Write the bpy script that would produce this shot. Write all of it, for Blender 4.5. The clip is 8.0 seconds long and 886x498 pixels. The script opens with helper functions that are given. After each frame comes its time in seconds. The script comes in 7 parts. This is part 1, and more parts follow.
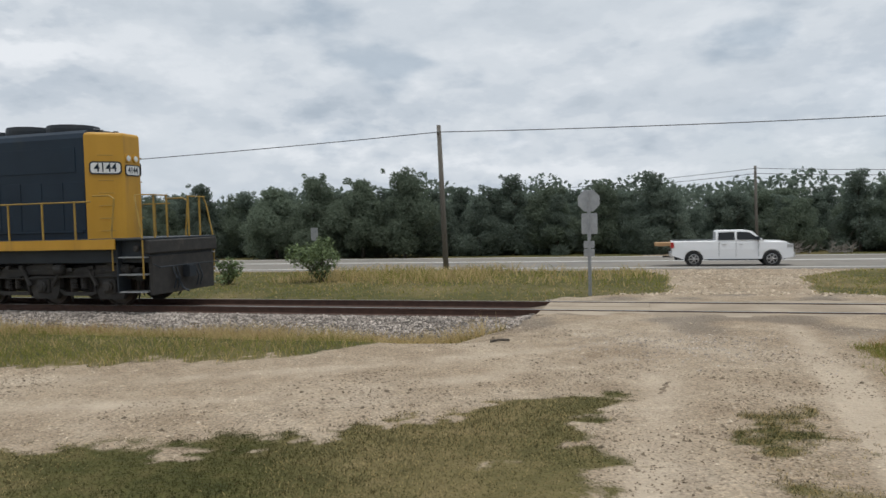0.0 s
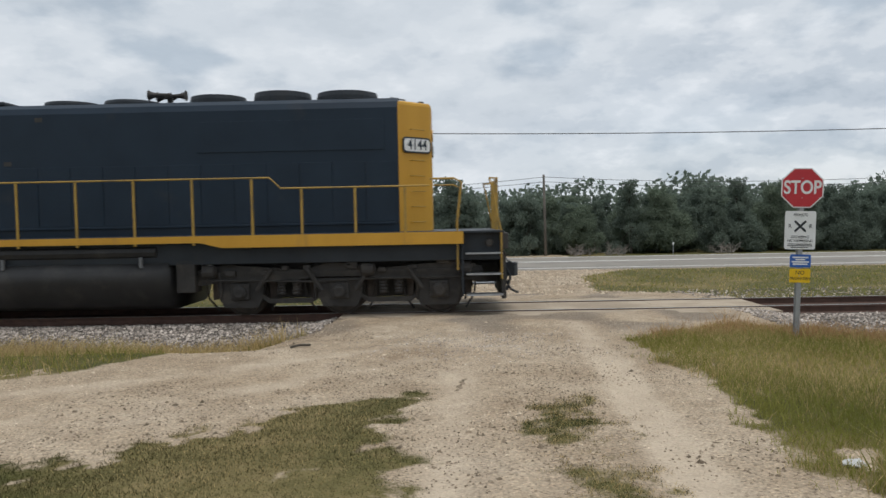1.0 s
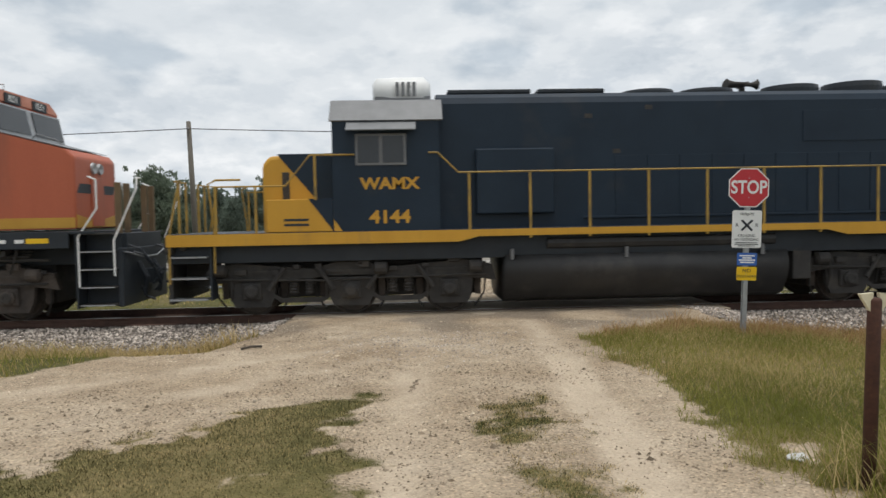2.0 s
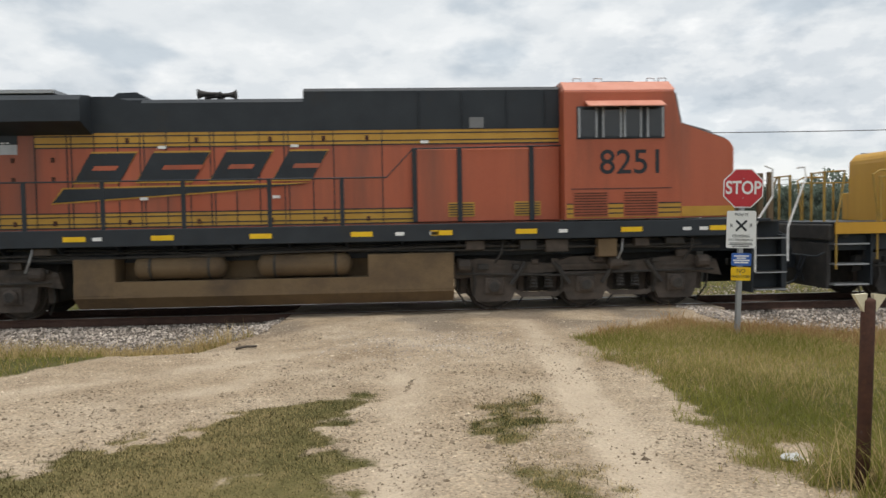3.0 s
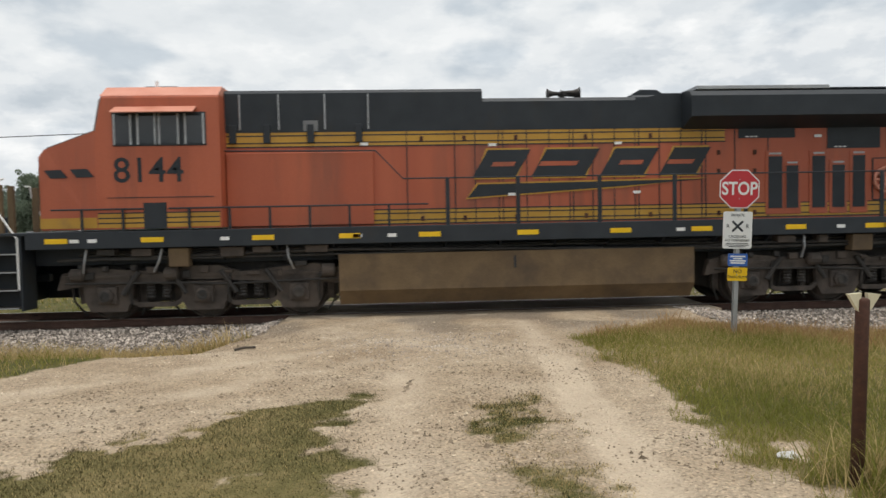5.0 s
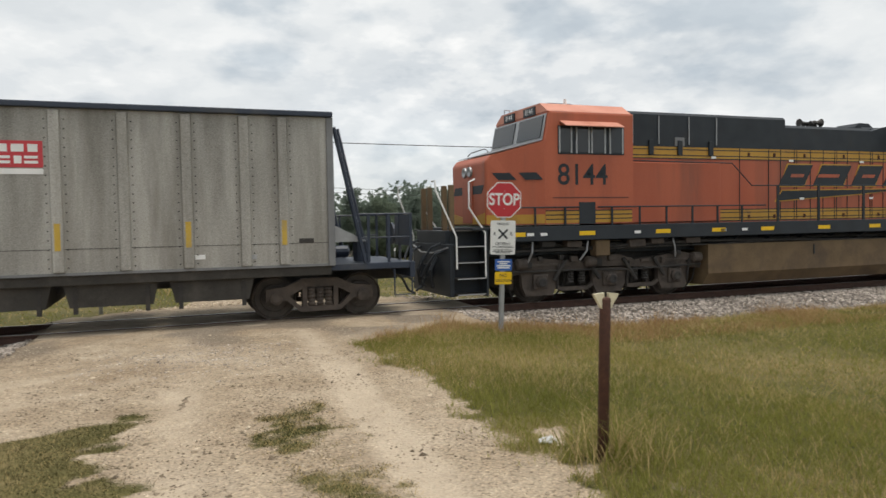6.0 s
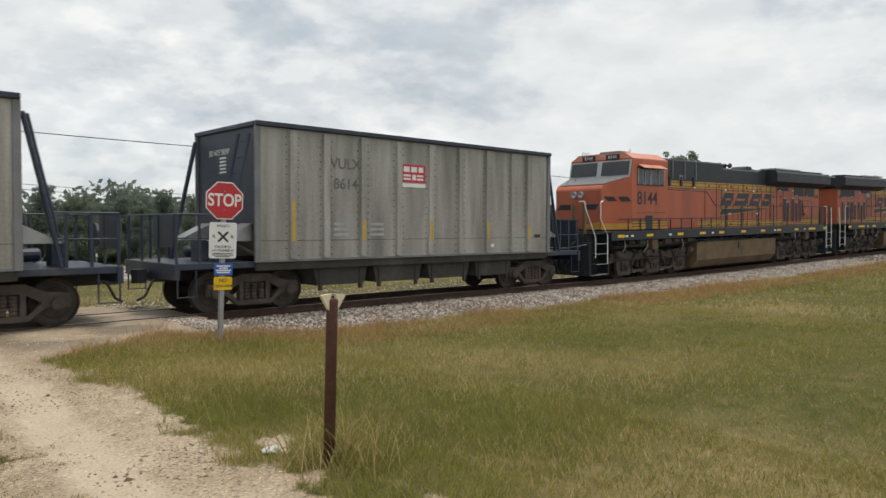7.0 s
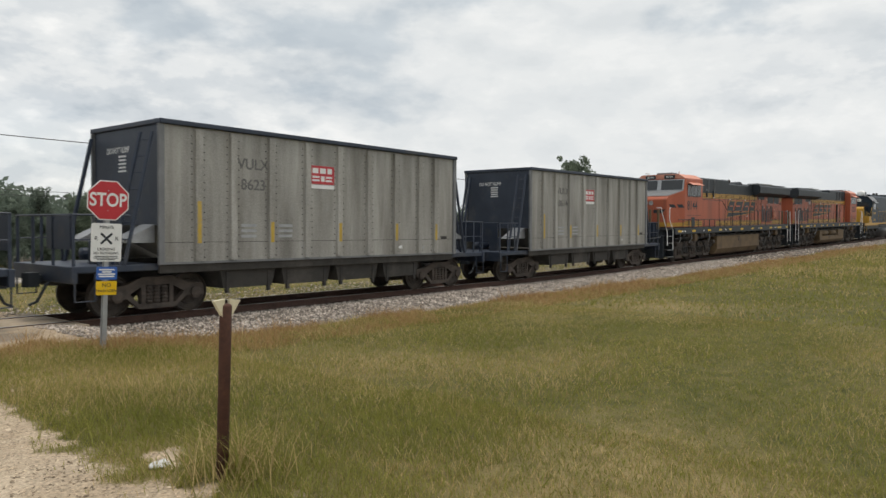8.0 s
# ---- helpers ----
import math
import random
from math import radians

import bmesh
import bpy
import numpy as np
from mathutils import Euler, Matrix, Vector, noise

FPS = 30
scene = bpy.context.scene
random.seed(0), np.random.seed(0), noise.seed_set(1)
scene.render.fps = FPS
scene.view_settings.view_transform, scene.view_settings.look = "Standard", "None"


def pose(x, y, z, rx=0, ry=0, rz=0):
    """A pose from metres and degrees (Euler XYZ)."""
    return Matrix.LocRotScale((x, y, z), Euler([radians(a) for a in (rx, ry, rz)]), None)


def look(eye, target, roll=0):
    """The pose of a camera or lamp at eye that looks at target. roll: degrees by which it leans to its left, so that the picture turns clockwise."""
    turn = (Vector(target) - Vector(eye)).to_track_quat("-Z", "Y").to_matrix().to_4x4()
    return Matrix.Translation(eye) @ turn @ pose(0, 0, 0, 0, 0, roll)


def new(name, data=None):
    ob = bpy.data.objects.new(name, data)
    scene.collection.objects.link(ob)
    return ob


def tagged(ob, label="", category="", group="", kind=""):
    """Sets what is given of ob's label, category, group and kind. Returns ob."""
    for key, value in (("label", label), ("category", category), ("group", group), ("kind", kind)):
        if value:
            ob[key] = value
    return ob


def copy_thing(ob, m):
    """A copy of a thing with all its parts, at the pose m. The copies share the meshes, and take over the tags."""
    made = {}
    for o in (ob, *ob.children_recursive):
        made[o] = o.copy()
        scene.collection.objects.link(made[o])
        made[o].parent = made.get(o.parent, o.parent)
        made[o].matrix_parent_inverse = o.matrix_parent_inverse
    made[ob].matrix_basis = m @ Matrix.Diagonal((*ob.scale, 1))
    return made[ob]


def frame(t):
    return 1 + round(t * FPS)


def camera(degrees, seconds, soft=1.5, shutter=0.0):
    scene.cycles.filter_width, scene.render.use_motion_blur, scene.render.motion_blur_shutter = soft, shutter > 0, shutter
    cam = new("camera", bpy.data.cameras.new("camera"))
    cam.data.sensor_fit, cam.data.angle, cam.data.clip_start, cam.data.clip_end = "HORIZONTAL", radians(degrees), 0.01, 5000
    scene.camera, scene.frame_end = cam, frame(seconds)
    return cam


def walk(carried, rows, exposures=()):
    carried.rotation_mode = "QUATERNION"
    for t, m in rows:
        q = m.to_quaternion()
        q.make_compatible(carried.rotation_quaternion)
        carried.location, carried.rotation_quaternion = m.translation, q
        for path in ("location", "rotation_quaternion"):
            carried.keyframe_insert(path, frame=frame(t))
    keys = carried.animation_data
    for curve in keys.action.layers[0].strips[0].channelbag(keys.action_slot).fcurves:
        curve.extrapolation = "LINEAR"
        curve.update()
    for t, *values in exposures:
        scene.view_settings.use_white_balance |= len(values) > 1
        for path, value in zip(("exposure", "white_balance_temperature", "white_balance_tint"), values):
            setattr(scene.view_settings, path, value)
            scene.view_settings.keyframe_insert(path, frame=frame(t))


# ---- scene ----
cam = camera(63.5, 8.0, shutter=0.1)
PATH = [
    (0, (0.27, -0.356, 1.872), (-0.293, 1.561, 1.788), -1.5),
    (0.5, (0.289, -0.29, 1.871), (0.031, 1.691, 1.783), -1.4),
    (1, (0.319, -0.268, 1.849), (0.289, 1.73, 1.764), -1.1),
    (1.5, (0.356, -0.227, 1.826), (0.399, 1.771, 1.746), -1.3),
    (1.7, (0.362, -0.207, 1.842), (0.436, 1.789, 1.754), -1.2),
    (3, (0.356, -0.206, 1.853), (0.461, 1.789, 1.762), -1.0),
    (3.5, (0.354, -0.2, 1.852), (0.46, 1.795, 1.761), -1.0),
    (4, (0.352, -0.203, 1.844), (0.455, 1.792, 1.755), -1.0),
    (4.5, (0.353, -0.206, 1.85), (0.453, 1.789, 1.76), -0.9),
    (4.7, (0.362, -0.21, 1.845), (0.459, 1.786, 1.756), -1.0),
    (5.8, (0.262, -0.375, 1.880), (0.768, 1.558, 1.807), -1.2),
    (6, (0.286, -0.35, 1.873), (0.997, 1.517, 1.794), -1.0),
    (6.5, (0.309, -0.324, 1.824), (1.367, 1.372, 1.754), -0.5),
    (7, (0.341, -0.19, 1.811), (1.7, 1.276, 1.747), 0.2),
    (7.5, (0.389, -0.16, 1.811), (1.846, 1.208, 1.747), -0.1),
    (8, (0.371, -0.151, 1.826), (1.922, 1.11, 1.767), 0.4),
]
walk(cam, [(t, look(eye, target, roll)) for t, eye, target, roll in PATH],
     [(0, -0.02, 6250, 10), (1.0, 0.02, 6250, 10), (1.7, 0.12, 6400, 10), (3.0, 0.27, 6600, 10), (4.5, 0.28, 6650, 10), (6.0, 0.27, 6700, 10), (8.0, 0.22, 6750, 10)])

# ---------------------------------------------------------------- light and sky
def build_world():
    w = bpy.data.worlds.new("sky")
    scene.world = w
    w.use_nodes = True
    nt = w.node_tree
    nt.nodes.clear()
    N = nt.nodes.new
    out, bg = N("ShaderNodeOutputWorld"), N("ShaderNodeBackground")
    sky = N("ShaderNodeTexSky")
    sky.sky_type, sky.sun_disc = "NISHITA", False
    sky.sun_elevation, sky.sun_rotation = radians(80), radians(142)
    skyb = N("ShaderNodeVectorMath"); skyb.operation = "SCALE"; skyb.inputs[3].default_value = 0.11
    nt.links.new(sky.outputs[0], skyb.inputs[0])
    tc = N("ShaderNodeTexCoord")
    # directions with the height stretched, so that clouds lie wider than tall
    flat = N("ShaderNodeMapping"); flat.inputs["Scale"].default_value = (1, 1, 2.2)
    nt.links.new(tc.outputs["Generated"], flat.inputs[0])

    def fbm(scale, detail, rough, off, lift=0.0):
        m = N("ShaderNodeMapping"); m.inputs["Location"].default_value = (off[0], off[1], off[2] + lift)
        n = N("ShaderNodeTexNoise"); n.inputs["Scale"].default_value = scale
        n.inputs["Detail"].default_value, n.inputs["Roughness"].default_value = detail, rough
        nt.links.new(flat.outputs[0], m.inputs[0]); nt.links.new(m.outputs[0], n.inputs["Vector"])
        return n.outputs[0]

    def ramp(src, stops):
        r = N("ShaderNodeValToRGB")
        r.color_ramp.interpolation = "EASE"
        while len(r.color_ramp.elements) < len(stops):
            r.color_ramp.elements.new(0.5)
        for e, (p, c) in zip(r.color_ramp.elements, stops):
            e.position, e.color = p, (*c, 1)
        nt.links.new(src, r.inputs[0])
        return r.outputs[0]

    def mix(kind, fac, a, b):
        m = N("ShaderNodeMix"); m.data_type, m.blend_type = "RGBA", kind
        if isinstance(fac, float):
            m.inputs[0].default_value = fac
        else:
            nt.links.new(fac, m.inputs[0])
        nt.links.new(a, m.inputs[6]); nt.links.new(b, m.inputs[7])
        return m.outputs[2]

    # cumulus seen from below: bright upper rims, grey undersides
    here, above = fbm(4.8, 8.0, 0.56, (3.1, 7.7, 0)), fbm(4.8, 8.0, 0.56, (3.1, 7.7, 0), 0.06)
    rim = N("ShaderNodeMath"); rim.operation = "SUBTRACT"
    nt.links.new(here, rim.inputs[0]); nt.links.new(above, rim.inputs[1])
    lit = N("ShaderNodeMath"); lit.operation = "MULTIPLY_ADD"; lit.inputs[1].default_value, lit.inputs[2].default_value = 2.3, 0.5
    nt.links.new(rim.outputs[0], lit.inputs[0])
    body = ramp(lit.outputs[0], [(0.12, CLOUD_DARK), (0.36, CLOUD_GREY), (0.54, CLOUD_MID), (0.80, CLOUD_WHITE)])
    shade = ramp(fbm(4.0, 7.0, 0.52, (9.0, 1.3, 0)), [(0.53, (1, 1, 1)), (0.66, (0.66, 0.72, 0.78))])
    cloud = mix("MULTIPLY", 1.0, body, shade)
    calm = ramp(fbm(1.5, 3.0, 0.5, (5.4, 2.2, 0)), [(0.36, (0.05, 0.05, 0.05)), (0.60, (0.72, 0.72, 0.72))])
    even = N("ShaderNodeRGB"); even.outputs[0].default_value = (*CLOUD_VEIL, 1)
    cloud = mix("MIX", calm, cloud, mix("MULTIPLY", 0.8, even.outputs[0], shade))
    gap = ramp(fbm(1.1, 3.0, 0.5, (0.4, 4.2, 0)), [(0.56, (0, 0, 0)), (0.72, (0.25, 0.25, 0.25))])
    col = mix("MIX", gap, cloud, skyb.outputs[0])
    nt.links.new(col, bg.inputs[0])
    bg.inputs[1].default_value = SKY_STRENGTH
    nt.links.new(bg.outputs[0], out.inputs[0])


CLOUD_WHITE, CLOUD_MID, CLOUD_GREY, CLOUD_DARK = (0.86, 0.875, 0.885), (0.68, 0.715, 0.745), (0.55, 0.60, 0.65), (0.42, 0.48, 0.54)
CLOUD_VEIL = (0.70, 0.735, 0.76)
SKY_STRENGTH = 0.97
build_world()
sun = new("sun", bpy.data.lights.new("sun", "SUN"))
sun.data.energy, sun.data.angle, sun.data.color = 2.0, radians(25), (1.0, 0.96, 0.9)
sun.matrix_world = look((7, -9, 62), (0, 0, 0))


# ---------------------------------------------------------------- materials
def mat(name, a, b=None, rough=0.7, metal=0.0, scale=4.0, bump=0.1, fine=40.0, dirt=None, dirt_amt=0.0, spec=0.5,
        island=0.0, obj=0.0, streak=False, trans=0.0):
    """Two-tone surface with broad stains, fine grain, relief and an optional layer of dirt."""
    m = bpy.data.materials.new(name)
    m.use_nodes = True
    nt = m.node_tree
    N, L = nt.nodes.new, nt.links.new
    p = nt.nodes["Principled BSDF"]
    tc = N("ShaderNodeTexCoord")
    src = tc.outputs["Object"]
    if streak:
        mp = N("ShaderNodeMapping"); mp.inputs["Scale"].default_value = (1, 1, 0.12)
        L(src, mp.inputs[0]); src = mp.outputs[0]
    n1, n2 = N("ShaderNodeTexNoise"), N("ShaderNodeTexNoise")
    n1.inputs["Scale"].default_value, n1.inputs["Detail"].default_value = scale, 5
    n2.inputs["Scale"].default_value, n2.inputs["Detail"].default_value = fine, 3
    L(src, n1.inputs["Vector"]); L(tc.outputs["Object"], n2.inputs["Vector"])
    b = b or tuple(min(1, v * 1.3) for v in a)
    r = N("ShaderNodeValToRGB")
    r.color_ramp.elements[0].position, r.color_ramp.elements[1].position = 0.32, 0.68
    r.color_ramp.elements[0].color, r.color_ramp.elements[1].color = (*a, 1), (*b, 1)
    ad = N("ShaderNodeMath"); ad.operation = "MULTIPLY_ADD"; ad.inputs[1].default_value = 0.35
    sub = N("ShaderNodeMath"); sub.operation = "MULTIPLY_ADD"; sub.inputs[1].default_value = 0.65
    L(n2.outputs[0], ad.inputs[0]); L(n1.outputs[0], sub.inputs[0]); sub.inputs[2].default_value = 0
    L(sub.outputs[0], ad.inputs[2]); L(ad.outputs[0], r.inputs[0])
    col = r.outputs[0]
    if dirt:
        n3 = N("ShaderNodeTexNoise"); n3.inputs["Scale"].default_value, n3.inputs["Detail"].default_value = scale * 0.6, 7
        n3.inputs["Roughness"].default_value = 0.65
        L(src, n3.inputs["Vector"])
        r3 = N("ShaderNodeValToRGB")
        r3.color_ramp.elements[0].position, r3.color_ramp.elements[1].position = 0.62 - dirt_amt * 0.4, 0.85 - dirt_amt * 0.3
        L(n3.outputs[0], r3.inputs[0])
        mx = N("ShaderNodeMix"); mx.data_type = "RGBA"
        L(r3.outputs[0], mx.inputs[0]); L(col, mx.inputs[6]); mx.inputs[7].default_value = (*dirt, 1)
        col = mx.outputs[2]
    for amt, node, sock in ((island, "ShaderNodeNewGeometry", "Random Per Island"), (obj, "ShaderNodeObjectInfo", "Random")):
        if amt:
            g, hs = N(node), N("ShaderNodeHueSaturation")
            mr = N("ShaderNodeMapRange"); mr.inputs[3].default_value, mr.inputs[4].default_value = 1 - amt, 1 + amt
            L(g.outputs[sock], mr.inputs[0]); L(mr.outputs[0], hs.inputs["Value"]); L(col, hs.inputs["Color"])
            col = hs.outputs[0]
    L(col, p.inputs["Base Color"])
    p.inputs["Roughness"].default_value, p.inputs["Metallic"].default_value = rough, metal
    p.inputs["Specular IOR Level"].default_value = spec
    if trans:
        p.inputs["Transmission Weight"].default_value = trans
    if bump:
        bp = N("ShaderNodeBump"); bp.inputs["Strength"].default_value, bp.inputs["Distance"].default_value = min(1, bump * 3), 0.02
        L(ad.outputs[0], bp.inputs["Height"]); L(bp.outputs[0], p.inputs["Normal"])
    return m


M = {}
M["navy"] = mat("navy_paint", (0.006, 0.015, 0.028), (0.011, 0.024, 0.041), 0.45, dirt=(0.03, 0.033, 0.036), dirt_amt=0.1, scale=1.2, bump=0.02, spec=0.3)
M["yellow"] = mat("yellow_paint", (0.46, 0.24, 0.016), (0.54, 0.29, 0.025), 0.45, dirt=(0.22, 0.13, 0.04), dirt_amt=0.1, scale=2.5, bump=0.02, streak=True)
M["orange"] = mat("orange_paint", (0.335, 0.075, 0.034), (0.43, 0.108, 0.050), 0.5, dirt=(0.15, 0.060, 0.038), dirt_amt=0.33, scale=1.4, bump=0.02, streak=True)
M["rail_yellow"] = mat("handrail_yellow", (0.30, 0.185, 0.03), (0.38, 0.24, 0.045), 0.6, dirt=(0.12, 0.09, 0.04), dirt_amt=0.3, scale=5.0, bump=0.02)
M["car_glass"] = mat("car_glass", (0.012, 0.014, 0.016), (0.018, 0.02, 0.022), 0.2, bump=0, spec=0.3)
M["cream_yellow"] = mat("stripe_yellow", (0.40, 0.21, 0.022), (0.48, 0.27, 0.035), 0.5, dirt=(0.25, 0.14, 0.05), dirt_amt=0.15, scale=2.0, bump=0.02)
M["black"] = mat("black_paint", (0.020, 0.025, 0.031), (0.034, 0.040, 0.047), 0.5, dirt=(0.035, 0.033, 0.031), dirt_amt=0.15, spec=0.25, scale=2.0, bump=0.03)
M["grime"] = mat("grimy_steel", (0.022, 0.021, 0.020), (0.045, 0.041, 0.037), 0.75, dirt=(0.08, 0.068, 0.055), dirt_amt=0.25, scale=5.0, bump=0.12)
M["tank"] = mat("dusty_tank", (0.11, 0.072, 0.036), (0.17, 0.115, 0.06), 0.8, dirt=(0.07, 0.048, 0.03), dirt_amt=0.4, scale=2.0, bump=0.05)
M["truck_grime"] = mat("truck_frame_dust", (0.058, 0.047, 0.040), (0.11, 0.088, 0.072), 0.85, dirt=(0.025, 0.022, 0.02), dirt_amt=0.35, scale=4.0, bump=0.15)
M["glass"] = mat("cab_glass", (0.02, 0.025, 0.028), (0.03, 0.035, 0.04), 0.06, scale=2.0, bump=0.0)
M["white"] = mat("white_paint", (0.66, 0.67, 0.66), (0.78, 0.78, 0.77), 0.5, dirt=(0.4, 0.38, 0.34), dirt_amt=0.1, scale=3.0, bump=0.02)
M["galv"] = mat("galvanised_steel", (0.30, 0.31, 0.32), (0.42, 0.43, 0.44), 0.5, metal=0.6, scale=6.0, bump=0.04)
M["grey"] = mat("grey_paint", (0.13, 0.135, 0.14), (0.19, 0.195, 0.2), 0.55, scale=3.0, bump=0.03)
M["red"] = mat("sign_red", (0.42, 0.02, 0.03), (0.50, 0.03, 0.04), 0.4, scale=4.0, bump=0.01)
M["blue"] = mat("sign_blue", (0.02, 0.09, 0.36), (0.03, 0.12, 0.42), 0.45, scale=4.0, bump=0.01)
M["signyellow"] = mat("sign_yellow", (0.70, 0.42, 0.0), (0.78, 0.5, 0.01), 0.45, scale=4.0, bump=0.01)
M["rust"] = mat("rusted_steel", (0.045, 0.018, 0.012), (0.09, 0.035, 0.02), 0.85, dirt=(0.16, 0.07, 0.03), dirt_amt=0.15, scale=9.0, bump=0.2)
M["rail"] = mat("rail_rust", (0.055, 0.028, 0.020), (0.10, 0.052, 0.036), 0.75, scale=6.0, bump=0.08)
M["railhead"] = mat("rail_head", (0.22, 0.21, 0.20), (0.34, 0.33, 0.32), 0.35, metal=0.8, scale=8.0, bump=0.02)
M["tie"] = mat("tarred_timber", (0.05, 0.038, 0.03), (0.10, 0.08, 0.06), 0.9, scale=3.0, bump=0.3, obj=0.25)
M["pole"] = mat("weathered_pole", (0.10, 0.09, 0.075), (0.19, 0.17, 0.145), 0.9, scale=3.0, bump=0.2, streak=True)
M["wire"] = mat("dark_cable", (0.03, 0.03, 0.03), (0.05, 0.05, 0.05), 0.6, bump=0)
M["asphalt"] = mat("highway_asphalt", (0.185, 0.168, 0.142), (0.245, 0.222, 0.19), 0.95, scale=0.5, fine=20, bump=0.08, dirt=(0.13, 0.125, 0.12), dirt_amt=0.25)
M["roadpaint"] = mat("road_marking", (0.55, 0.54, 0.5), (0.68, 0.67, 0.63), 0.7, bump=0.03)
M["bark"] = mat("bark", (0.045, 0.036, 0.028), (0.09, 0.075, 0.06), 0.95, scale=4.0, bump=0.4)
M["deadwood"] = mat("dead_branches", (0.16, 0.14, 0.12), (0.27, 0.24, 0.21), 0.95, scale=4.0, bump=0.3)
M["leaf_dark"] = mat("juniper_foliage", (0.145, 0.182, 0.146), (0.190, 0.228, 0.182), 1.0, scale=1.5, island=0.2, obj=0.15, bump=0, spec=0.0)
M["leaf_mid"] = mat("oak_foliage", (0.150, 0.188, 0.138), (0.198, 0.236, 0.170), 1.0, scale=1.5, island=0.2, obj=0.15, bump=0, spec=0.0)
M["blade_green"] = mat("grass_green", (0.165, 0.178, 0.036), (0.310, 0.292, 0.078), 0.85, scale=0.55, island=0.2, bump=0, spec=0.25)
M["blade_brown"] = mat("grass_brown", (0.30, 0.18, 0.08), (0.46, 0.30, 0.15), 0.9, scale=0.8, island=0.3, bump=0, spec=0.2)
M["blade_dry"] = mat("grass_dry", (0.40, 0.30, 0.135), (0.58, 0.455, 0.235), 0.9, scale=0.6, island=0.25, bump=0, spec=0.2)
M["stone"] = mat("ballast_stone", (0.24, 0.205, 0.175), (0.50, 0.445, 0.39), 0.95, scale=3.0, island=0.6, bump=0.15, dirt=(0.12, 0.105, 0.095), dirt_amt=0.25, spec=0.2)
M["pebble"] = mat("limestone_pebble", (0.34, 0.275, 0.20), (0.56, 0.47, 0.36), 0.95, scale=3.0, island=0.4, bump=0.1, spec=0.2)
M["clod"] = mat("brown_stone", (0.15, 0.115, 0.08), (0.27, 0.215, 0.155), 0.95, scale=3.0, island=0.4, bump=0.1, spec=0.2)
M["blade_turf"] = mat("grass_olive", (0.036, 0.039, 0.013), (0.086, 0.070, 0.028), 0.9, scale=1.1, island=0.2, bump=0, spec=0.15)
M["slab"] = mat("crossing_slab", (0.30, 0.245, 0.18), (0.42, 0.35, 0.265), 0.95, scale=0.9, bump=0.14, dirt=(0.22, 0.175, 0.125), dirt_amt=0.45, spec=0.2)
M["paper"] = mat("crumpled_paper", (0.40, 0.40, 0.39), (0.56, 0.56, 0.55), 0.9, bump=0.1, spec=0.2)


def leafy(m):
    """Leaves let half of the light through."""
    nt = m.node_tree
    p, out = nt.nodes["Principled BSDF"], nt.nodes["Material Output"]
    tr, mx = nt.nodes.new("ShaderNodeBsdfTranslucent"), nt.nodes.new("ShaderNodeMixShader")
    nt.links.new(p.inputs["Base Color"].links[0].from_socket, tr.inputs["Color"])
    mx.inputs[0].default_value = 0.5
    nt.links.new(p.outputs[0], mx.inputs[1]); nt.links.new(tr.outputs[0], mx.inputs[2]); nt.links.new(mx.outputs[0], out.inputs[0])


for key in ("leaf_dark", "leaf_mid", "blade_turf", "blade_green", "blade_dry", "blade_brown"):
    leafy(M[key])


# ---------------------------------------------------------------- mesh helpers
def box(bm, x0, x1, y0, y1, z0, z1, bevel=0.0):
    vs = [bm.verts.new(c) for c in ((x0, y0, z0), (x1, y0, z0), (x1, y1, z0), (x0, y1, z0), (x0, y0, z1), (x1, y0, z1), (x1, y1, z1), (x0, y1, z1))]
    fs = [bm.faces.new([vs[i] for i in q]) for q in ((3, 2, 1, 0), (4, 5, 6, 7), (0, 1, 5, 4), (1, 2, 6, 5), (2, 3, 7, 6), (3, 0, 4, 7))]
    if bevel:
        es = list({e for f in fs for e in f.edges})
        bmesh.ops.bevel(bm, geom=es, offset=bevel, segments=2, affect="EDGES", profile=0.5)


def prism(bm, pts, axis, a, b):
    """A polygon pushed along an axis from a to b. Points are (x, z) for axis y, (y, z) for axis x, (x, y) for axis z."""
    def put(p, v):
        return {"y": (p[0], v, p[1]), "x": (v, p[0], p[1]), "z": (p[0], p[1], v)}[axis]
    lo, hi = [bm.verts.new(put(p, a)) for p in pts], [bm.verts.new(put(p, b)) for p in pts]
    n = len(pts)
    f = [bm.faces.new(lo), bm.faces.new(hi[::-1])]
    f += [bm.faces.new((lo[i], hi[i], hi[(i + 1) % n], lo[(i + 1) % n])) for i in range(n)]
    bmesh.ops.recalc_face_normals(bm, faces=f)


def rod(bm, p, q, r, r2=None, seg=8):
    """A round bar from p to q, closed at its ends."""
    p, q = Vector(p), Vector(q)
    d = q - p
    if d.length < 1e-6:
        return
    m = Matrix.Translation((p + q) / 2) @ d.to_track_quat("Z", "Y").to_matrix().to_4x4()
    bmesh.ops.create_cone(bm, cap_ends=True, segments=seg, radius1=r, radius2=r if r2 is None else r2, depth=d.length, matrix=m)


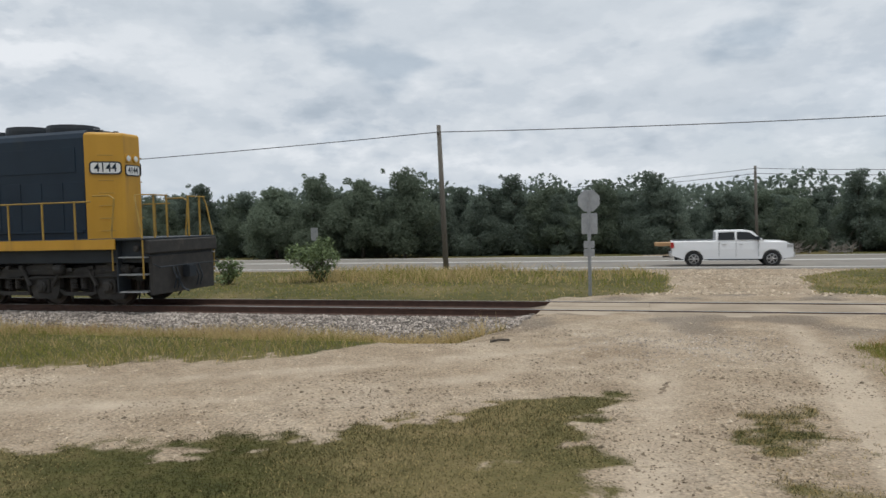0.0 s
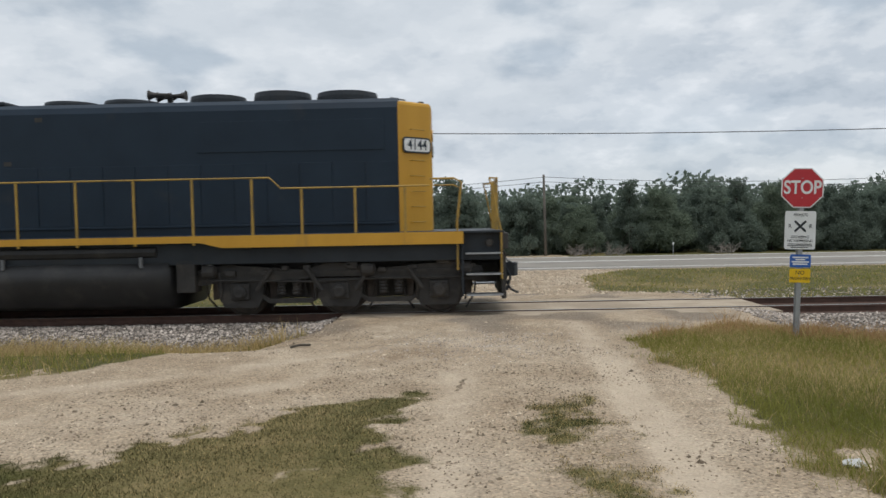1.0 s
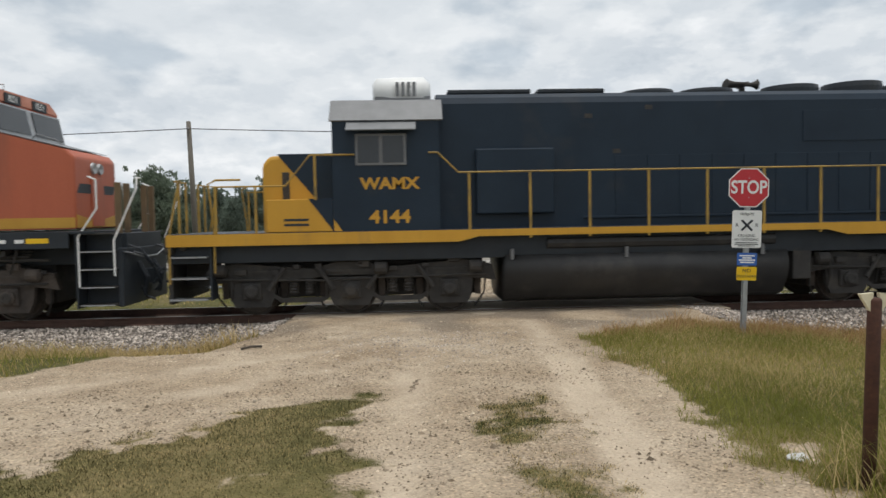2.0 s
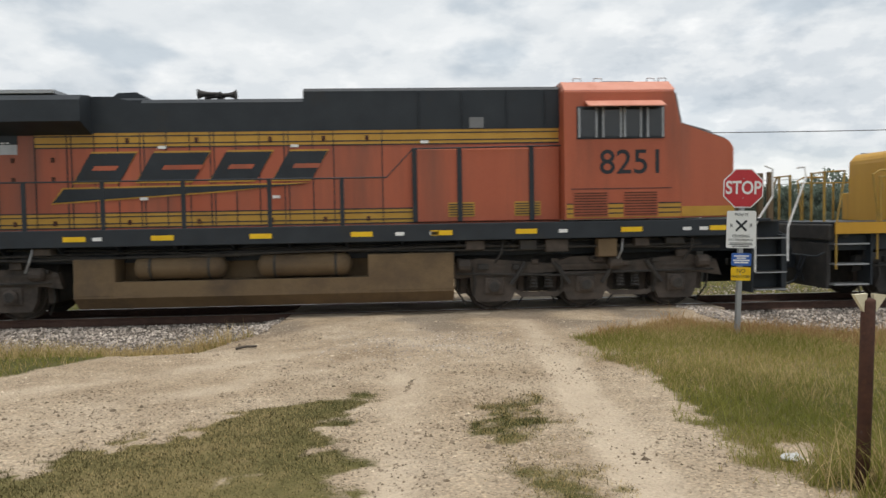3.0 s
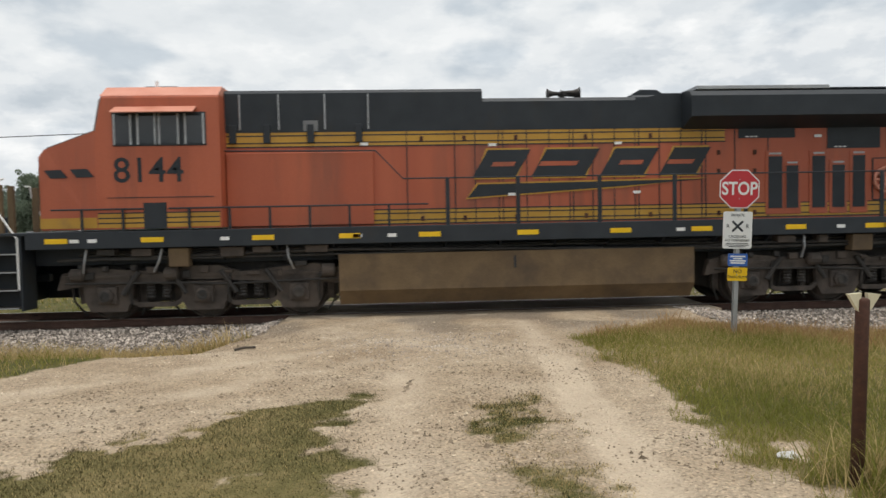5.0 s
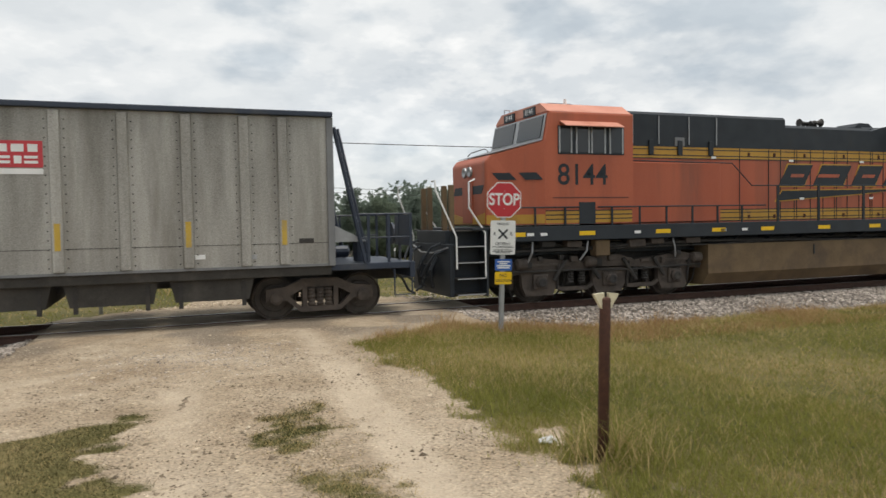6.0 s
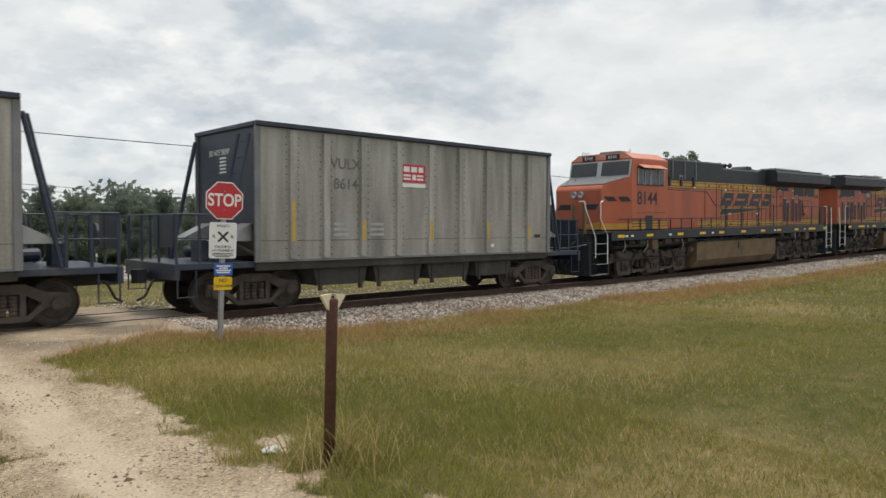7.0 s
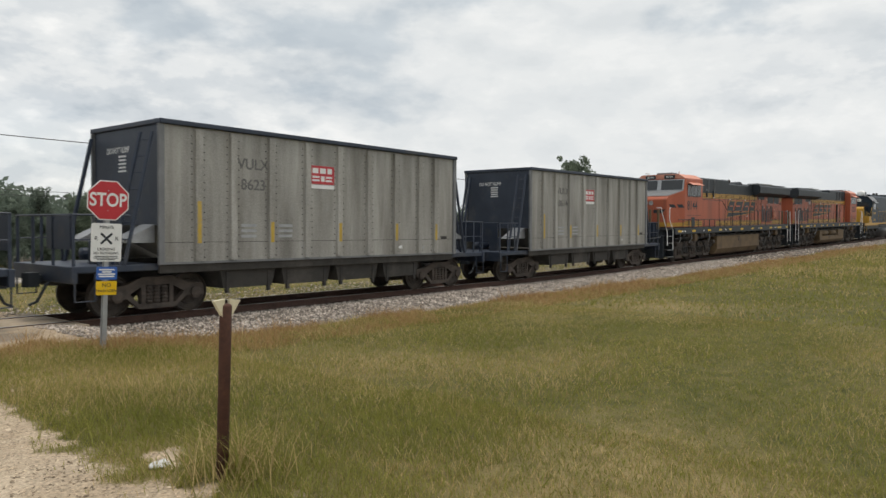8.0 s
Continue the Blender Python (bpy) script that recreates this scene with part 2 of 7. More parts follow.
def pipe(bm, pts, r, seg=6):
    """A round tube along a bent line, in one piece."""
    pts = [Vector(p) for p in pts]
    rows = []
    for k, p in enumerate(pts):
        d = (pts[min(k + 1, len(pts) - 1)] - pts[max(k - 1, 0)]).normalized()
        a = d.cross(Vector((0.31, 0.87, 0.19))).normalized()
        b = d.cross(a)
        rows.append([bm.verts.new(p + r * (a * math.cos(2 * math.pi * i / seg) + b * math.sin(2 * math.pi * i / seg))) for i in range(seg)])
    fs = [bm.faces.new((u[i], u[(i + 1) % seg], v[(i + 1) % seg], v[i])) for u, v in zip(rows, rows[1:]) for i in range(seg)]
    fs += [bm.faces.new(rows[0][::-1]), bm.faces.new(rows[-1])]
    bmesh.ops.recalc_face_normals(bm, faces=fs)


def ring_lathe(bm, prof, axis_from, axis_dir, seg=20):
    """A turned body: profile of (distance along the axis, radius)."""
    m = Matrix.Translation(axis_from) @ Vector(axis_dir).to_track_quat("Z", "Y").to_matrix().to_4x4()
    rows = [[bm.verts.new(m @ Vector((r * math.cos(2 * math.pi * i / seg), r * math.sin(2 * math.pi * i / seg), h))) for i in range(seg)] for h, r in prof]
    fs = []
    for a, b in zip(rows, rows[1:]):
        fs += [bm.faces.new((a[i], a[(i + 1) % seg], b[(i + 1) % seg], b[i])) for i in range(seg)]
    fs += [bm.faces.new(rows[0][::-1]), bm.faces.new(rows[-1])]
    bmesh.ops.recalc_face_normals(bm, faces=fs)


def part(name, bm, material, parent=None, label="", smooth=False):
    me = bpy.data.meshes.new(name)
    bm.to_mesh(me)
    bm.free()
    me.materials.append(M[material] if isinstance(material, str) else material)
    if smooth:
        me.polygons.foreach_set("use_smooth", [True] * len(me.polygons))
    ob = new(name, me)
    if parent is not None:
        ob.parent = parent
    if label:
        ob["label"] = label
    return ob


def piece(name, me, m, parent):
    """One more object on shared mesh data."""
    ob = new(name, me)
    ob.parent, ob.matrix_basis = parent, m
    return ob


def sheet(name, verts, faces, material, smooth=False):
    me = bpy.data.meshes.new(name)
    me.from_pydata(verts, [], faces)
    me.materials.append(M[material] if isinstance(material, str) else material)
    if smooth:
        me.polygons.foreach_set("use_smooth", [True] * len(me.polygons))
    return new(name, me)


def writing(text, size, material, parent, m, name="lettering", bold=0.0, squeeze=1.0):
    cu = bpy.data.curves.new(name, "FONT")
    cu.body, cu.size, cu.align_x, cu.align_y, cu.extrude, cu.offset = text, size, "CENTER", "CENTER", 0.002, bold
    tmp = new("tmp_text", cu)
    me = bpy.data.meshes.new_from_object(tmp.evaluated_get(bpy.context.evaluated_depsgraph_get()))
    bpy.data.objects.remove(tmp)
    me.materials.clear()
    me.materials.append(M[material])
    ob = new(name, me)
    ob.parent, ob.matrix_basis = parent, m @ Matrix.Diagonal((squeeze, 1, 1, 1))
    return ob


def thing(name, m, label, category, group="", kind=""):
    ob = tagged(new(name), label, category, group, kind)
    ob.empty_display_size = 0.3
    ob.matrix_basis = m
    return ob


def smooth_step(a, b, v):
    t = min(1.0, max(0.0, (v - a) / (b - a)))
    return t * t * (3 - 2 * t)


# ---------------------------------------------------------------- ground
TRACK_Y, RAIL_Z = 15.9, -0.16


def track_y(x):
    """The track's middle: straight, then bending gently towards the field."""
    d = max(0.0, x - 18.0)
    return TRACK_Y - (d * d / 1400.0 if d < 34 else 0.8257 + 0.04857 * (d - 34))


def track_turn(x):
    return -math.degrees(math.atan(min(max(0.0, x - 18.0), 34.0) / 700.0))


def rise(x):
    """The line climbs a little past the crossing; returns height and slope."""
    d = min(max(0.0, x - 20.0), 100.0)
    return (0.0007 * d * d, 0.0014 * d) if d < 13 else (0.1183 + 0.0182 * (d - 13), 0.0182)


CROSS_X0, CROSS_X1 = -2.1, 7.05


def nz(x, y, s, o=0.0):
    return noise.noise((x * s + o, y * s - o, o * 0.37))


def driveway(x, y):
    """1 on the unpaved crossing, 0 off it."""
    if y < 18:
        return smooth_step(CROSS_X0 - (0.7 if y > 14 else 1.7), CROSS_X0 + 0.3, x) * (1 - smooth_step(CROSS_X1 - 0.5, CROSS_X1 + 0.5, x))
    a = np.interp(y, (18, 20.5, 30, 36), (-1.6, 0.7, 0.9, -0.5))
    b = np.interp(y, (18, 20.5, 30, 36), (7.0, 4.4, 5.8, 9.5))
    return smooth_step(a - 0.3, a + 0.3, x) * (1 - smooth_step(b - 0.3, b + 0.3, x))


def ground_z(x, y):
    base = float(np.interp(y, (-40, 3, 11, 14, 18, 21, 35.8, 36, 55, 60, 90, 400), (0.1, -0.05, -0.1, -0.2, -0.3, -0.42, -0.86, -0.88, -1.32, -1.45, -1.6, -1.6)))
    d = driveway(x, y)
    off = abs(y - track_y(x))
    if off < 5.5:
        bed = float(np.interp(off, (0, 1.45, 3.0, 4.7, 5.5), (-0.31, -0.33, -0.52, -0.42, base)))
        lip = float(np.interp(off, (0, 0.82, 0.98, 1.6, 5.5), (RAIL_Z - 0.06, RAIL_Z - 0.06, RAIL_Z - 0.018, RAIL_Z - 0.006, base))) + 0.022 * nz(x, y, 1.5, 2.7) * smooth_step(0.8, 1.0, off)
        base = bed * (1 - d) + lip * d
    if y < 13:
        base += 0.025 * nz(x, y, 0.7, 3.1) + 0.012 * nz(x, y, 2.3, 7.9)
        for rx in (0.25, 2.15):
            base -= 0.035 * math.exp(-((x - rx - 0.06 * (y - 6)) / 0.28) ** 2) * smooth_step(12, 9, y)
    elif off > 5.5 and y < 35:
        base += 0.05 * nz(x, y, 0.35, 1.7)
    return base + rise(x)[0] * smooth_step(-12, 9, y) * (1 - smooth_step(20, 34, y))


def grass_cover(x, y):
    """1 where grass grows, 0 on bare ground."""
    wob = 0.30 * nz(x, y, 1.1, 5.5) + 0.26 * nz(x, y, 3.7, 2.2) + 0.12 * nz(x, y, 9.0, 1.2)
    if y > 18.3:
        return (1 - driveway(x + wob, y + wob)) if y < 35.2 or y > 55.8 else 0.0
    if abs(y - track_y(x)) < 3.0 + (2.05 * smooth_step(5.0, 7.2, x) if y < track_y(x) else 0.5):
        return 0.0
    left_far = y - float(np.interp(x, (-30, -8.5, -4.8, -2.6), (6.4, 7.35, 8.95, 12.6)))
    near = float(np.interp(x, (-30, -9, -5.3, -2.62, -2.45, -2.2, -0.1), (2.6, 3.7, 4.6, 5.55, 6.0, 6.4, 7.75))) - y
    near = min(near, (-0.12 + 0.04 * (y - 5)) - x)
    strip = min(0.44 - 0.05 * (y - 4) - abs(x - 1.47 - 0.02 * (y - 6)), 7.3 - y) - 0.03 + 0.30 * nz(x, y, 5.0, 21.0) + 0.18 * nz(x, y, 12.0, 8.0)
    strip = min(strip, 0.09)
    right = x - float(np.interp(y, (-20, 4.5, 5.3, 8.3, 11, 12.5, 13.2), (2.5, 2.85, 3.0, 3.2, 3.0, 5.2, 7.2)))
    left_far = left_far if x < -2.4 else -1
    if y < 9.5 and (x < 0.5 or 2.2 < x < 3.6):
        hole = nz(x, y, 1.9, 31.0) + 0.6 * nz(x, y, 5.5, 11.0)
        wob -= 0.75 * smooth_step(0.22, 0.55, hole)
    return smooth_step(-0.2, 0.26, max(left_far, near, strip, right) + wob)


def build_ground():
    def axis(parts):
        out = []
        for a, b, st in parts:
            out += list(np.arange(a, b, st))
        return out + [parts[-1][1]]
    xs = axis([(-1500, -300, 150), (-300, -60, 12), (-60, -14, 1.0), (-14, 10, 0.11), (10, 26, 0.3), (26, 80, 1.0), (80, 320, 12), (320, 1600, 160)])
    ys = axis([(-600, -40, 56), (-40, -2, 2.0), (-2, 3, 0.5), (3, 13.4, 0.11), (13.4, 20, 0.22), (20, 60, 0.6), (60, 120, 6), (120, 1700, 158)])
    verts, cover, dry, rut, bed = [], [], [], [], []
    for y in ys:
        for x in xs:
            verts.append((x, y, ground_z(x, y)))
            cover.append(grass_cover(x, y))
            dry.append(0.5 + 0.5 * nz(x, y, 0.4, 9.1) + smooth_step(1.8, 0.2, abs(y - 12.2)) * 0.5)
            w1 = 0.1 * nz(x, y, 0.5, 2.0)
            lanes = [x - 0.25 - 0.03 * (y - 5) + w1, x - 2.05 - 0.07 * (y - 5) + w1]
            cy = float(np.interp(x, (-30, -8, -4.5, -2, 0.2), (4.9, 5.9, 7.2, 8.7, 10.6)))
            if x < 0.4:
                lanes += [(y - cy - 0.75 + w1) * 0.9, (y - cy + 0.75 + w1) * 0.9]
            lane = max(math.exp(-(q / 0.26) ** 2) for q in lanes) if 0 < y < 13.5 else 0.0
            worn = lane * (0.42 + 0.6 * nz(x, y, 0.9, 3.3) + 0.25 * nz(x, y, 4.0, 1.3))
            rut.append(max(0.8 * worn, 0.7 * smooth_step(0.34, 0.2, abs(lanes[1])) * smooth_step(11.5, 8.5, y)))
            off = abs(y - track_y(x))
            stain = smooth_step(0.05, 0.5, nz(x, y, 0.8, 12.0)) * smooth_step(4.6, 2.8, off) * driveway(x, min(y, 17.9))
            bed.append(max(smooth_step(3.3, 2.7, off - 2.05 * smooth_step(5.0, 7.2, x)) * (1 - driveway(x, min(y, 17.9))), 0.55 * stain))
    nx = len(xs)
    faces = [(j * nx + i, j * nx + i + 1, (j + 1) * nx + i + 1, (j + 1) * nx + i) for j in range(len(ys) - 1) for i in range(nx - 1)]
    m = bpy.data.materials.new("earth_and_turf")
    m.use_nodes = True
    nt = m.node_tree
    N, L = nt.nodes.new, nt.links.new
    p = nt.nodes["Principled BSDF"]
    tc = N("ShaderNodeTexCoord")

    def tex(scale, detail=6, rough=0.6):
        n = N("ShaderNodeTexNoise")
        n.inputs["Scale"].default_value, n.inputs["Detail"].default_value, n.inputs["Roughness"].default_value = scale, detail, rough
        L(tc.outputs["Object"], n.inputs["Vector"])
        return n.outputs[0]

    def ramp(src, *stops):
        r = N("ShaderNodeValToRGB")
        while len(r.color_ramp.elements) < len(stops):
            r.color_ramp.elements.new(0.5)
        for e, (q, c) in zip(r.color_ramp.elements, stops):
            e.position, e.color = q, (*c, 1)
        L(src, r.inputs[0])
        return r.outputs[0]

    def mix(fac, a, b, kind="MIX"):
        x = N("ShaderNodeMix"); x.data_type, x.blend_type = "RGBA", kind
        L(fac, x.inputs[0]) if not isinstance(fac, float) else setattr(x.inputs[0], "default_value", fac)
        L(a, x.inputs[6]); L(b, x.inputs[7])
        return x.outputs[2]
    big, mid, grain = tex(0.55), tex(3.0), tex(45, 4)
    earth = ramp(big, (0.3, (0.36, 0.280, 0.195)), (0.5, (0.47, 0.385, 0.285)), (0.7, (0.56, 0.475, 0.370)))
    earth = mix(0.45, earth, ramp(mid, (0.3, (0.55, 0.5, 0.46)), (0.62, (1.05, 1.03, 1.0))), "MULTIPLY")
    vor2 = N("ShaderNodeTexVoronoi"); vor2.inputs["Scale"].default_value = 48
    L(tc.outputs["Object"], vor2.inputs["Vector"])
    sepc = N("ShaderNodeSeparateColor"); L(vor2.outputs["Color"], sepc.inputs[0])
    earth = mix(0.9, earth, ramp(sepc.outputs[0], (0.0, (0.45, 0.43, 0.41)), (0.25, (0.92, 0.95, 0.95)), (0.8, (1.0, 1.0, 1.0)), (1.0, (1.3, 1.28, 1.25))), "MULTIPLY")
    vor = N("ShaderNodeTexVoronoi"); vor.inputs["Scale"].default_value = 26
    L(tc.outputs["Object"], vor.inputs["Vector"])
    earth = mix(0.5, earth, ramp(vor.outputs["Distance"], (0.05, (1.15, 1.12, 1.08)), (0.55, (0.72, 0.69, 0.66))), "MULTIPLY")
    earth = mix(0.6, earth, ramp(grain, (0.3, (0.62, 0.6, 0.58)), (0.7, (1.15, 1.14, 1.12))), "MULTIPLY")
    turf = ramp(mid, (0.3, (0.052, 0.056, 0.016)), (0.5, (0.090, 0.086, 0.027)), (0.7, (0.135, 0.112, 0.045)))
    straw = ramp(mid, (0.3, (0.18, 0.14, 0.06)), (0.7, (0.29, 0.22, 0.11)))
    at, at2 = N("ShaderNodeAttribute"), N("ShaderNodeAttribute")
    at.attribute_name, at2.attribute_name = "cover", "dryness"
    dryf = ramp(at2.outputs["Fac"], (0.45, (0, 0, 0)), (0.9, (0.8, 0.8, 0.8)))
    turf = mix(dryf, turf, straw)
    ad = N("ShaderNodeMath"); ad.operation = "ADD"
    sc = N("ShaderNodeMath"); sc.operation = "MULTIPLY_ADD"; sc.inputs[1].default_value, sc.inputs[2].default_value = 1.3, -0.65
    L(tex(14, 5, 0.7), sc.inputs[0]); L(sc.outputs[0], ad.inputs[0]); L(at.outputs["Fac"], ad.inputs[1])
    cov = ramp(ad.outputs[0], (0.34, (0, 0, 0)), (0.80, (1, 1, 1)))
    at3, at4 = N("ShaderNodeAttribute"), N("ShaderNodeAttribute")
    at3.attribute_name, at4.attribute_name = "rut", "bed"
    pale = ramp(mid, (0.3, (0.48, 0.395, 0.295)), (0.7, (0.55, 0.46, 0.35)))
    earth = mix(at3.outputs["Fac"], earth, pale)
    soil = ramp(grain, (0.3, (0.07, 0.058, 0.048)), (0.7, (0.17, 0.15, 0.13)))
    earth = mix(at4.outputs["Fac"], earth, soil)
    L(mix(cov, earth, turf), p.inputs["Base Color"])
    p.inputs["Roughness"].default_value, p.inputs["Specular IOR Level"].default_value = 0.95, 0.2
    bp = N("ShaderNodeBump"); bp.inputs["Strength"].default_value, bp.inputs["Distance"].default_value = 0.7, 0.03
    L(vor.outputs["Distance"], bp.inputs["Height"]); bp.invert = True
    bp2 = N("ShaderNodeBump"); bp2.inputs["Strength"].default_value, bp2.inputs["Distance"].default_value = 0.6, 0.015
    L(grain, bp2.inputs["Height"]); L(bp.outputs[0], bp2.inputs["Normal"]); L(bp2.outputs[0], p.inputs["Normal"])
    ob = sheet("ground", verts, faces, m, smooth=True)
    for nm, vals in (("cover", cover), ("dryness", dry), ("rut", rut), ("bed", bed)):
        a = ob.data.attributes.new(nm, "FLOAT", "POINT")
        a.data.foreach_set("value", vals)
    tagged(ob, "pale unpaved crossing and rough grass verges", "ground", kind="structure")


build_ground()


def build_highway():
    xs = list(np.arange(-400, 420, 8.0))
    prof = [(35.9, -0.90), (36.0, -0.84), (44, -1.02), (55, -1.28), (55.2, -1.36)]
    v = [(x, y, z) for x in xs for y, z in prof]
    n = len(prof)
    f = [(i * n + j, (i + 1) * n + j, (i + 1) * n + j + 1, i * n + j + 1) for i in range(len(xs) - 1) for j in range(n - 1)]
    road = tagged(sheet("road", v, f, "asphalt"), "pale grey asphalt highway behind the railway", "road", kind="structure")
    for y, z, name in ((37.3, -0.868, "edge_line"), (45.4, -1.048, "centre_line"), (46.0, -1.062, "centre_line"), (53.6, -1.242, "edge_line")):
        bm = bmesh.new()
        box(bm, -400, 412, y - 0.09, y + 0.09, z - 0.01, z + 0.012)
        part(name, bm, "roadpaint", road)


build_highway()


# ---------------------------------------------------------------- railway track and crossing
RAIL_PROFILE = [(-0.07, 0), (0.07, 0), (0.07, 0.012), (0.012, 0.035), (0.012, 0.125), (0.036, 0.14), (0.036, 0.172), (-0.036, 0.172), (-0.036, 0.14), (-0.012, 0.125), (-0.012, 0.035), (-0.07, 0.012)]


def sweep(bm, prof):
    """A rail's section led along the track."""
    rows = []
    for x in [-260.0, 18.0] + list(np.arange(20.0, 56, 2.0)) + [120.0, 330.0]:
        a = radians(track_turn(x))
        rows.append([bm.verts.new((x - q * math.sin(a), track_y(x) + q * math.cos(a), z + rise(x)[0])) for q, z in prof])
    n = len(prof)
    fs = [bm.faces.new((u[i], u[(i + 1) % n], v[(i + 1) % n], v[i])) for u, v in zip(rows, rows[1:]) for i in range(n)]
    fs += [bm.faces.new(rows[0][::-1]), bm.faces.new(rows[-1])]
    bmesh.ops.recalc_face_normals(bm, faces=fs)


def build_track():
    track = thing("railway_track", pose(0, 0, 0), "rusty steel rails on tarred timber ties in ballast", "track", kind="structure")
    for dy in (-0.753, 0.753):
        bm = bmesh.new()
        sweep(bm, [(dy + a, RAIL_Z - 0.172 + b) for a, b in RAIL_PROFILE])
        rail = part("rail", bm, "rail", track, "rust-brown steel rail")
        bm = bmesh.new()
        sweep(bm, [(dy - 0.03, RAIL_Z + 0.001), (dy + 0.03, RAIL_Z + 0.001), (dy + 0.03, RAIL_Z + 0.004), (dy - 0.03, RAIL_Z + 0.004)])
        part("running_surface", bm, "railhead", rail, "polished steel running surface")
    bm = bmesh.new()
    box(bm, -0.115, 0.115, -1.3, 1.3, -0.17, 0, 0.012)
    tie = part("tie", bm, "tie", track)
    me, rng = tie.data, random.Random(4)
    xs = [x for x in np.arange(-30, 62, 0.53) if not CROSS_X0 < x < CROSS_X1]
    tie.matrix_basis = pose(xs[0], TRACK_Y, RAIL_Z - 0.168)
    for x in xs[1:]:
        piece("tie", me, pose(x + rng.uniform(-0.03, 0.03), track_y(x) + rng.uniform(-0.04, 0.04), RAIL_Z + rise(x)[0] - 0.168 + rng.uniform(-0.012, 0.006), 0, 0, track_turn(x) + rng.uniform(-1, 1)), track)
    return track


def build_crossing():
    cr = thing("level_crossing", pose(0, 0, 0), "dusty grey crossing slabs between the rails", "crossing", kind="structure")
    rng = random.Random(9)
    for y0, y1 in ((14.45, 15.085), (15.215, 15.895), (15.905, 16.59), (16.71, 17.35)):
        x = CROSS_X0
        while x < CROSS_X1 - 0.1:
            w = min(rng.choice((2.3, 2.28, 2.32)), CROSS_X1 - x)
            bm = bmesh.new()
            box(bm, x + 0.0015, x + w - 0.0015, y0, y1, RAIL_Z - 0.2, RAIL_Z - 0.012 + rng.uniform(-0.004, 0.003), 0.006)
            part("slab", bm, "slab", cr)
            x += w


build_track()
build_crossing()


def stones_mesh(name, spots, material, rng):
    """Many small angular stones in one mesh; spots are (x, y, z, size)."""
    base = np.array([(1, 0, 0), (-1, 0, 0), (0, 1, 0), (0, -1, 0), (0, 0, 1), (0, 0, -1)], float)
    tri = [(0, 2, 4), (2, 1, 4), (1, 3, 4), (3, 0, 4), (2, 0, 5), (1, 2, 5), (3, 1, 5), (0, 3, 5)]
    verts, faces = [], []
    r = np.random.RandomState(rng)
    for k, (x, y, z, s) in enumerate(spots):
        a = r.uniform(0, 6.28)
        p = base * r.uniform(0.65, 1.2, (6, 3)) * (s, s * 0.8, s * 0.65) + r.uniform(-0.25, 0.25, (6, 3)) * s
        c, d = math.cos(a), math.sin(a)
        p = np.c_[p[:, 0] * c - p[:, 1] * d, p[:, 0] * d + p[:, 1] * c, p[:, 2]] + (x, y, z)
        verts += p.tolist()
        faces += [(i + 6 * k, j + 6 * k, l + 6 * k) for i, j, l in tri]
    return tagged(sheet(name, verts, faces, material), kind="stuff")


def build_stones():
    r = np.random.RandomState(11)
    spots = []
    for x0, x1, n in ((-27, CROSS_X0 - 0.1, 24000), (CROSS_X1 - 0.9, 45, 64000), (45, 120, 9000)):
        far = x0 > 40
        for _ in range(n):
            x = r.uniform(x0, x1)
            off = r.uniform(1.0, 3.15 if x0 < 0 else 3.1 + 2.1 * smooth_step(5.0, 7.2, x))
            y = track_y(x) - off if r.rand() < 0.86 else track_y(x) + off
            if off > (2.75 if x0 < 0 else 2.7 + 2.1 * smooth_step(5.0, 7.2, x)) and r.rand() < 0.5:
                continue
            spots.append((x, y, ground_z(x, y) + 0.012, r.uniform(0.017, 0.046) * (1.9 if far else 1)))
    for _ in range(1500):
        x, y = r.normal(0.6, 0.9), r.normal(10.9, 0.8)
        spots.append((x, y, ground_z(x, y) + 0.002, r.uniform(0.006, 0.02)))
    tagged(stones_mesh("ballast", spots, "stone", 3), "grey and white crushed ballast stones along the track", "ballast")
    spots = []
    while len(spots) < 17000:
        x, y = r.uniform(-10, 5), 3.0 + 10.5 * r.rand() ** 1.3
        if grass_cover(x, y) < 0.5:
            side = 1.0 if r.rand() < 0.25 else 0.55
            keep = 0.35 + 0.65 * (nz(x, y, 0.8, 4.4) > 0.05)
            if r.rand() < keep:
                spots.append((x, y, ground_z(x, y) + 0.002, r.uniform(0.005, 0.018) * side * (2.0 if r.rand() < 0.04 else 1)))
    for _ in range(2600):
        y = r.uniform(18.4, 36)
        x = r.uniform(-1.6, 9)
        if driveway(x, y) > 0.5:
            spots.append((x, y, ground_z(x, y) + 0.005, r.uniform(0.03, 0.07)))
    clods = []
    while len(clods) < 4200:
        x, y = r.uniform(-10, 3), r.uniform(4.5, 12.8)
        if grass_cover(x, y) < 0.4 and nz(x, y, 0.6, 17.0) + 0.5 * nz(x, y, 2.0, 3.0) > 0.12:
            clods.append((x, y, ground_z(x, y) + 0.002, r.uniform(0.006, 0.018) * (2.2 if r.rand() < 0.05 else 1)))
    tagged(stones_mesh("clods", clods, "clod", 6), "brown-grey stones and clods on the unpaved road", "gravel")
    tagged(stones_mesh("gravel", spots, "pebble", 5), "pale limestone pebbles on the unpaved road", "gravel")


build_stones()


